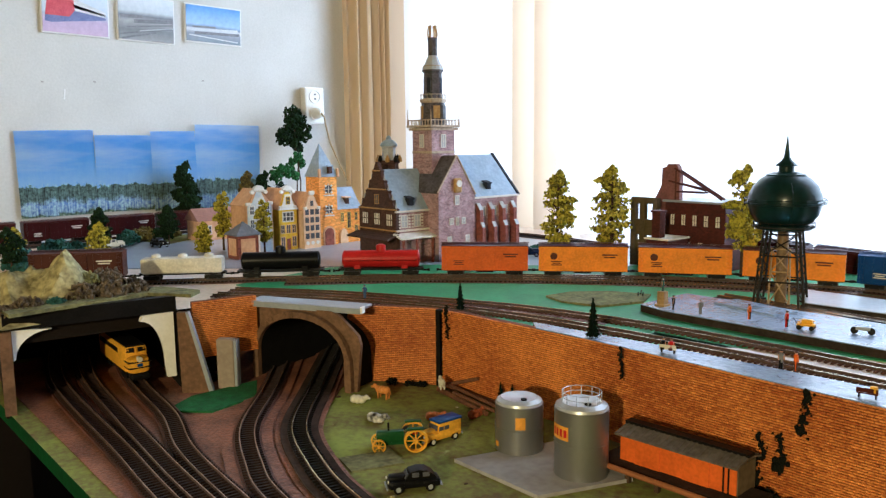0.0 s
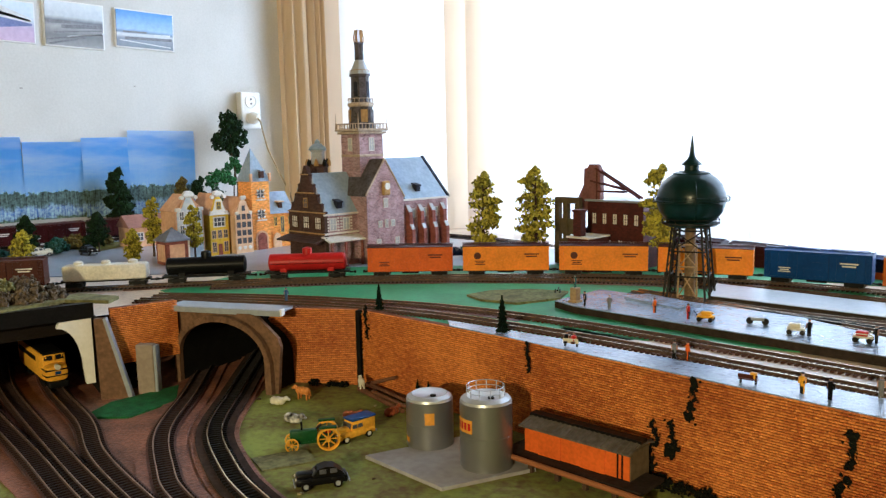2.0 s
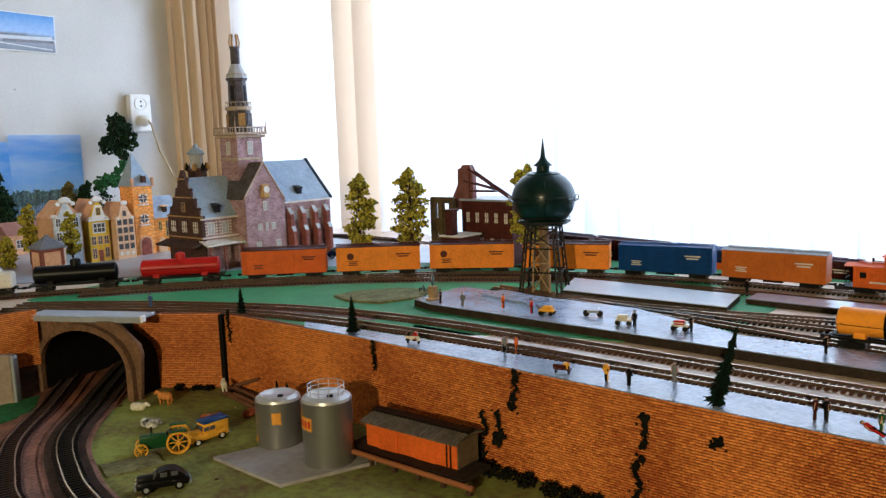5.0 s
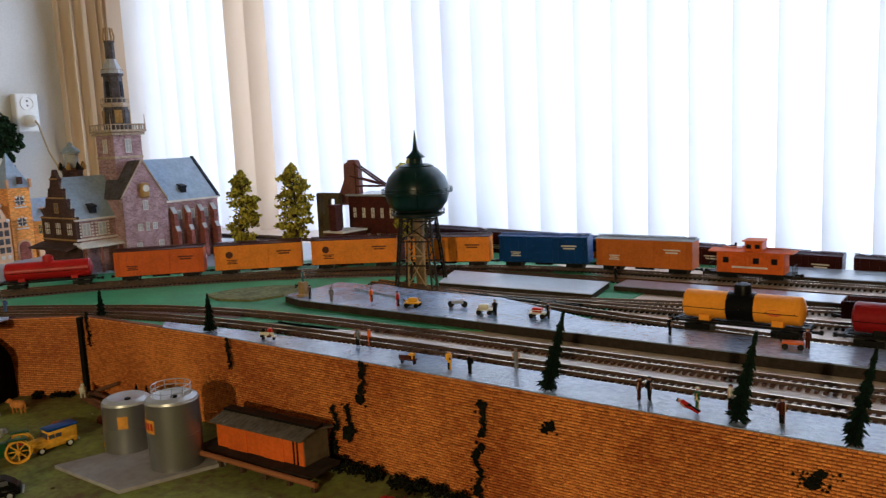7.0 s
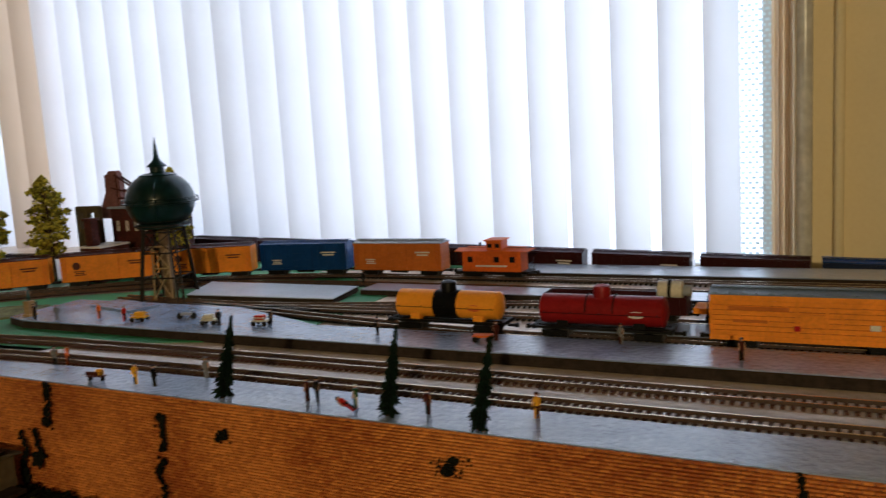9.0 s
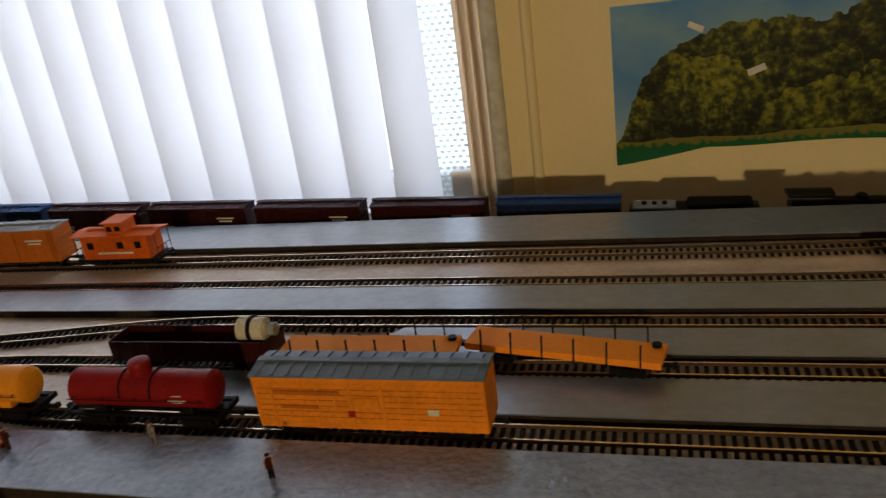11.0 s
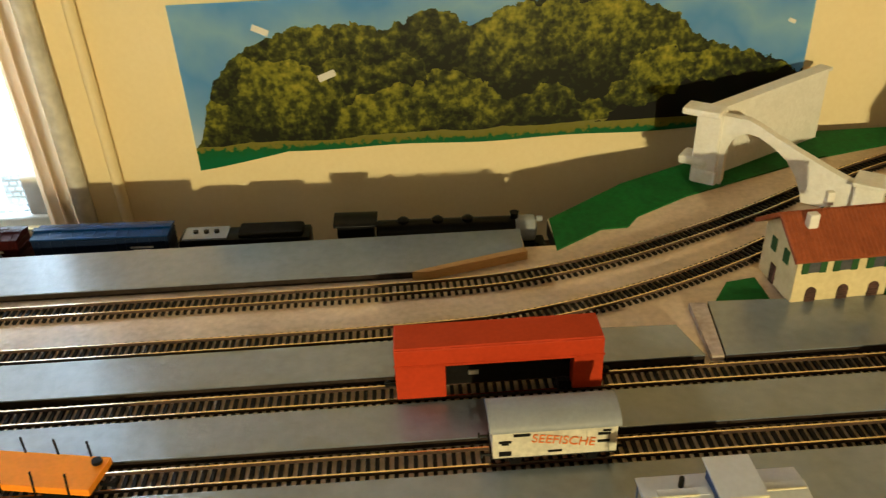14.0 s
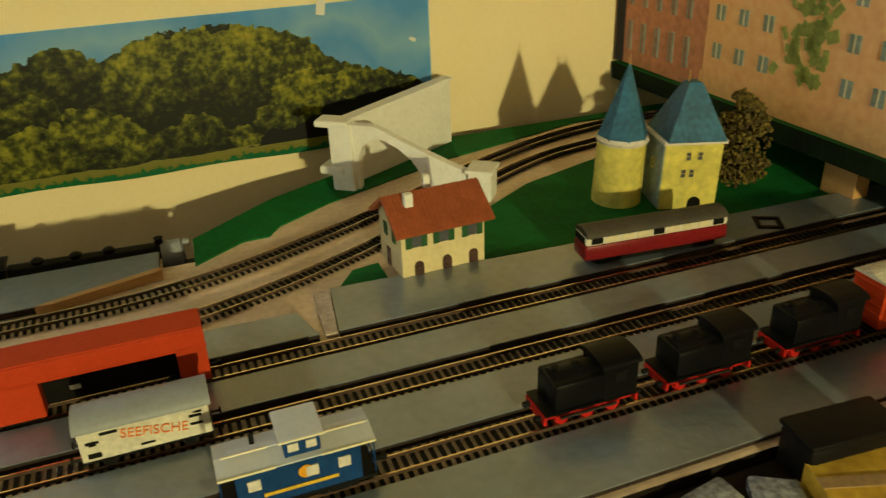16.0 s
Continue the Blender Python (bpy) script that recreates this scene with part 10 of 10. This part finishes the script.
# cut line and small loose card on the station platform, rails lying beside it
tagged(part("card_sheet", b_box((-0.62, 1.135, P2 + 0.0015), (0.10, 0.045, 0.003), rz=-12), M_GREYBLUE), "loose blue-grey card sheet on the platform", "card sheet")
for k in range(5):
    tagged(part("loose_rail", b_box((-0.50 + 0.03 * k, 1.190 + 0.008 * (k % 3), BZ + 0.003), (0.14, 0.003, 0.006), rz=-8 + 3 * k), M_GREYDARK), "loose dark rail piece lying by the switch", "rail piece", "loose rail pieces")
# parked cars of the town
for k, (x, y, r, p) in enumerate([(-2.000, 0.738, 100, P_WHITE), (-1.72, 0.60, 20, P_BLACK), (-1.945, 0.828, 10, P_BLACK), (-1.245, 1.26, 60, P_WHITE), (-1.225, 1.33, 50, P_NAVY), (-1.262, 1.21, 60, P_RED), (-1.20, 1.40, 45, P_NAVY)]):
    old_car(pose(x, y, B0 + 0.0008, 0, 0, r), p, p, "small parked model car on the town road")

hc = empty("track_hatch", "small square black frame lying on the station platform", "hatch", pose(1.456, 1.336, 0.002, 0, 0, -28))
for a in range(4):
    part("frame_bar", b_box((0.012 * math.cos(a * math.pi / 2), 0.012 * math.sin(a * math.pi / 2), 0.001), (0.005, 0.028, 0.002), rz=a * 90), M_BLACK, hc)

# ---- boxes and bags in front of the sidings ----
M_CARDB = material("yellow_brown_cardboard", (0.66, 0.43, 0.03), (0.44, 0.27, 0.02), 30, 0.8, 0.15)
M_BAG = material("clear_white_plastic_bag", (0.42, 0.44, 0.47), (0.12, 0.13, 0.15), 60, 0.2, 0.3)


def carton(m, s, mat, label, open_flap=True):
    th = empty("cardboard_box", label, "cardboard box", m, "boxes by the sidings")
    part("carton_body", b_box((0, 0, s[2] / 2), s, bevel=0.001), mat, th)
    part("flap", b_box((-s[0] * 0.02, -s[1] * 0.51, s[2] * 0.93), (s[0] * 0.96, 0.0015, s[2] * 0.25), rx=-30), mat, th)
    part("seam", b_box((0, 0, s[2] + 0.0006), (s[0], 0.010, 0.001)), M_BEIGE, th)
    return th


slab("side_shelf", [(0.95, 1.040), (2.2, 1.044), (2.2, 0.60), (0.95, 0.60)], -0.030, -0.012, M_WOODDARK, "dark wooden shelf in front of the sidings", "shelf")

carton(pose(1.255, 0.975, -0.012, 0, 0, -18), (0.115, 0.075, 0.022), M_CARDB, "yellow-brown flat cardboard box beside the siding")
carton(pose(1.345, 1.010, -0.012, 0, 0, 20), (0.085, 0.055, 0.048), M_CARDB, "yellow-brown upright cardboard box beside the siding")
bk = empty("black_case", "black plastic equipment case behind the cartons", "case", pose(1.245, 1.022, -0.012, 0, 0, -4), "boxes by the sidings")
part("case_body", b_box((0, 0, 0.017), (0.075, 0.034, 0.034), bevel=0.004), M_BLACK, bk, smooth=True)
part("case_lid", b_box((0, 0, 0.036), (0.078, 0.036, 0.005), bevel=0.002), M_BLACK, bk, smooth=True)
for k, (x, y, r) in enumerate([(1.140, 1.030, 10), (1.180, 1.018, -25), (1.160, 1.000, 40)]):
    bm = bmesh.new()
    box(bm, (0, 0, 0.006), (0.038, 0.030, 0.010), bevel=0.004)
    for v in bm.verts:
        v.co += Vector((noise.noise(v.co * 90 + Vector((k, 0, 0))), noise.noise(v.co * 90 + Vector((k, 5, 0))), noise.noise(v.co * 90 + Vector((k, 9, 0))))) * 0.004
    ob = part("plastic_bag", bm, M_BAG, smooth=True)
    ob.matrix_world = pose(x, y - 0.012, -0.0125, 0, 0, r)
    tagged(ob, "crumpled small plastic bag with parts", "plastic bag", "bags by the sidings")
ob = part("rag", b_box((1.115, 1.01, -0.008), (0.05, 0.03, 0.008), rz=20, bevel=0.003), M_BLACKMATT, smooth=True)
tagged(ob, "dark crumpled cloth beside the bags", "cloth")

# ---- bricks of the retaining walls, last ----
def brick_mesh(seed):
    rr = random.Random(seed)
    L, H, Dp = BRICK - 0.00022, COURSE - 0.00062, 0.0011
    j = lambda: rr.uniform(-0.00011, 0.00011)
    v = [(-L / 2 + j(), 0.0005, -H / 2 + j()), (L / 2 + j(), 0.0005, -H / 2 + j()), (L / 2 + j(), 0.0005, H / 2 + j()), (-L / 2 + j(), 0.0005, H / 2 + j()),
         (-L / 2 + 0.0003, -Dp + j(), -H / 2 + 0.0003 + j()), (L / 2 - 0.0003, -Dp + j(), -H / 2 + 0.0003 + j()), (L / 2 - 0.0003, -Dp + j(), H / 2 - 0.0003 + j()), (-L / 2 + 0.0003, -Dp + j(), H / 2 - 0.0003 + j())]
    f = [(4, 5, 6, 7), (0, 1, 5, 4), (1, 2, 6, 5), (2, 3, 7, 6), (3, 0, 4, 7)]
    me = bpy.data.meshes.new("brick")
    me.from_pydata(v, [], f)
    me.materials.append(M_BRICK)
    return me, v, f


kinds = [brick_mesh(k) for k in range(8)]
rest = {}
rb = random.Random(77)
for w, n, p, nrm, ang, z in brick_jobs:
    me, v, f = kinds[rb.randrange(8)]
    m = pose(p.x, p.y, z, 0, 0, ang) @ Matrix.Translation((0, -0.001 - rb.random() * 0.0004, 0))
    if n == 2 and -0.050 < p.x < -0.008:
        ob = new("brick", me)
        ob.parent = w
        ob.matrix_world = m
    else:
        vs, fs, owner = rest.setdefault(n, ([], [], w))
        b = len(vs)
        vs += [tuple(m @ Vector(q)) for q in v]
        fs += [tuple(b + i for i in q) for q in f]
for n, (vs, fs, owner) in rest.items():
    me = bpy.data.meshes.new("brickwork")
    me.from_pydata(vs, [], fs)
    me.materials.append(M_BRICK)
    ob = new("brickwork", me)
    ob.parent = owner
    tagged(ob, kind="stuff")
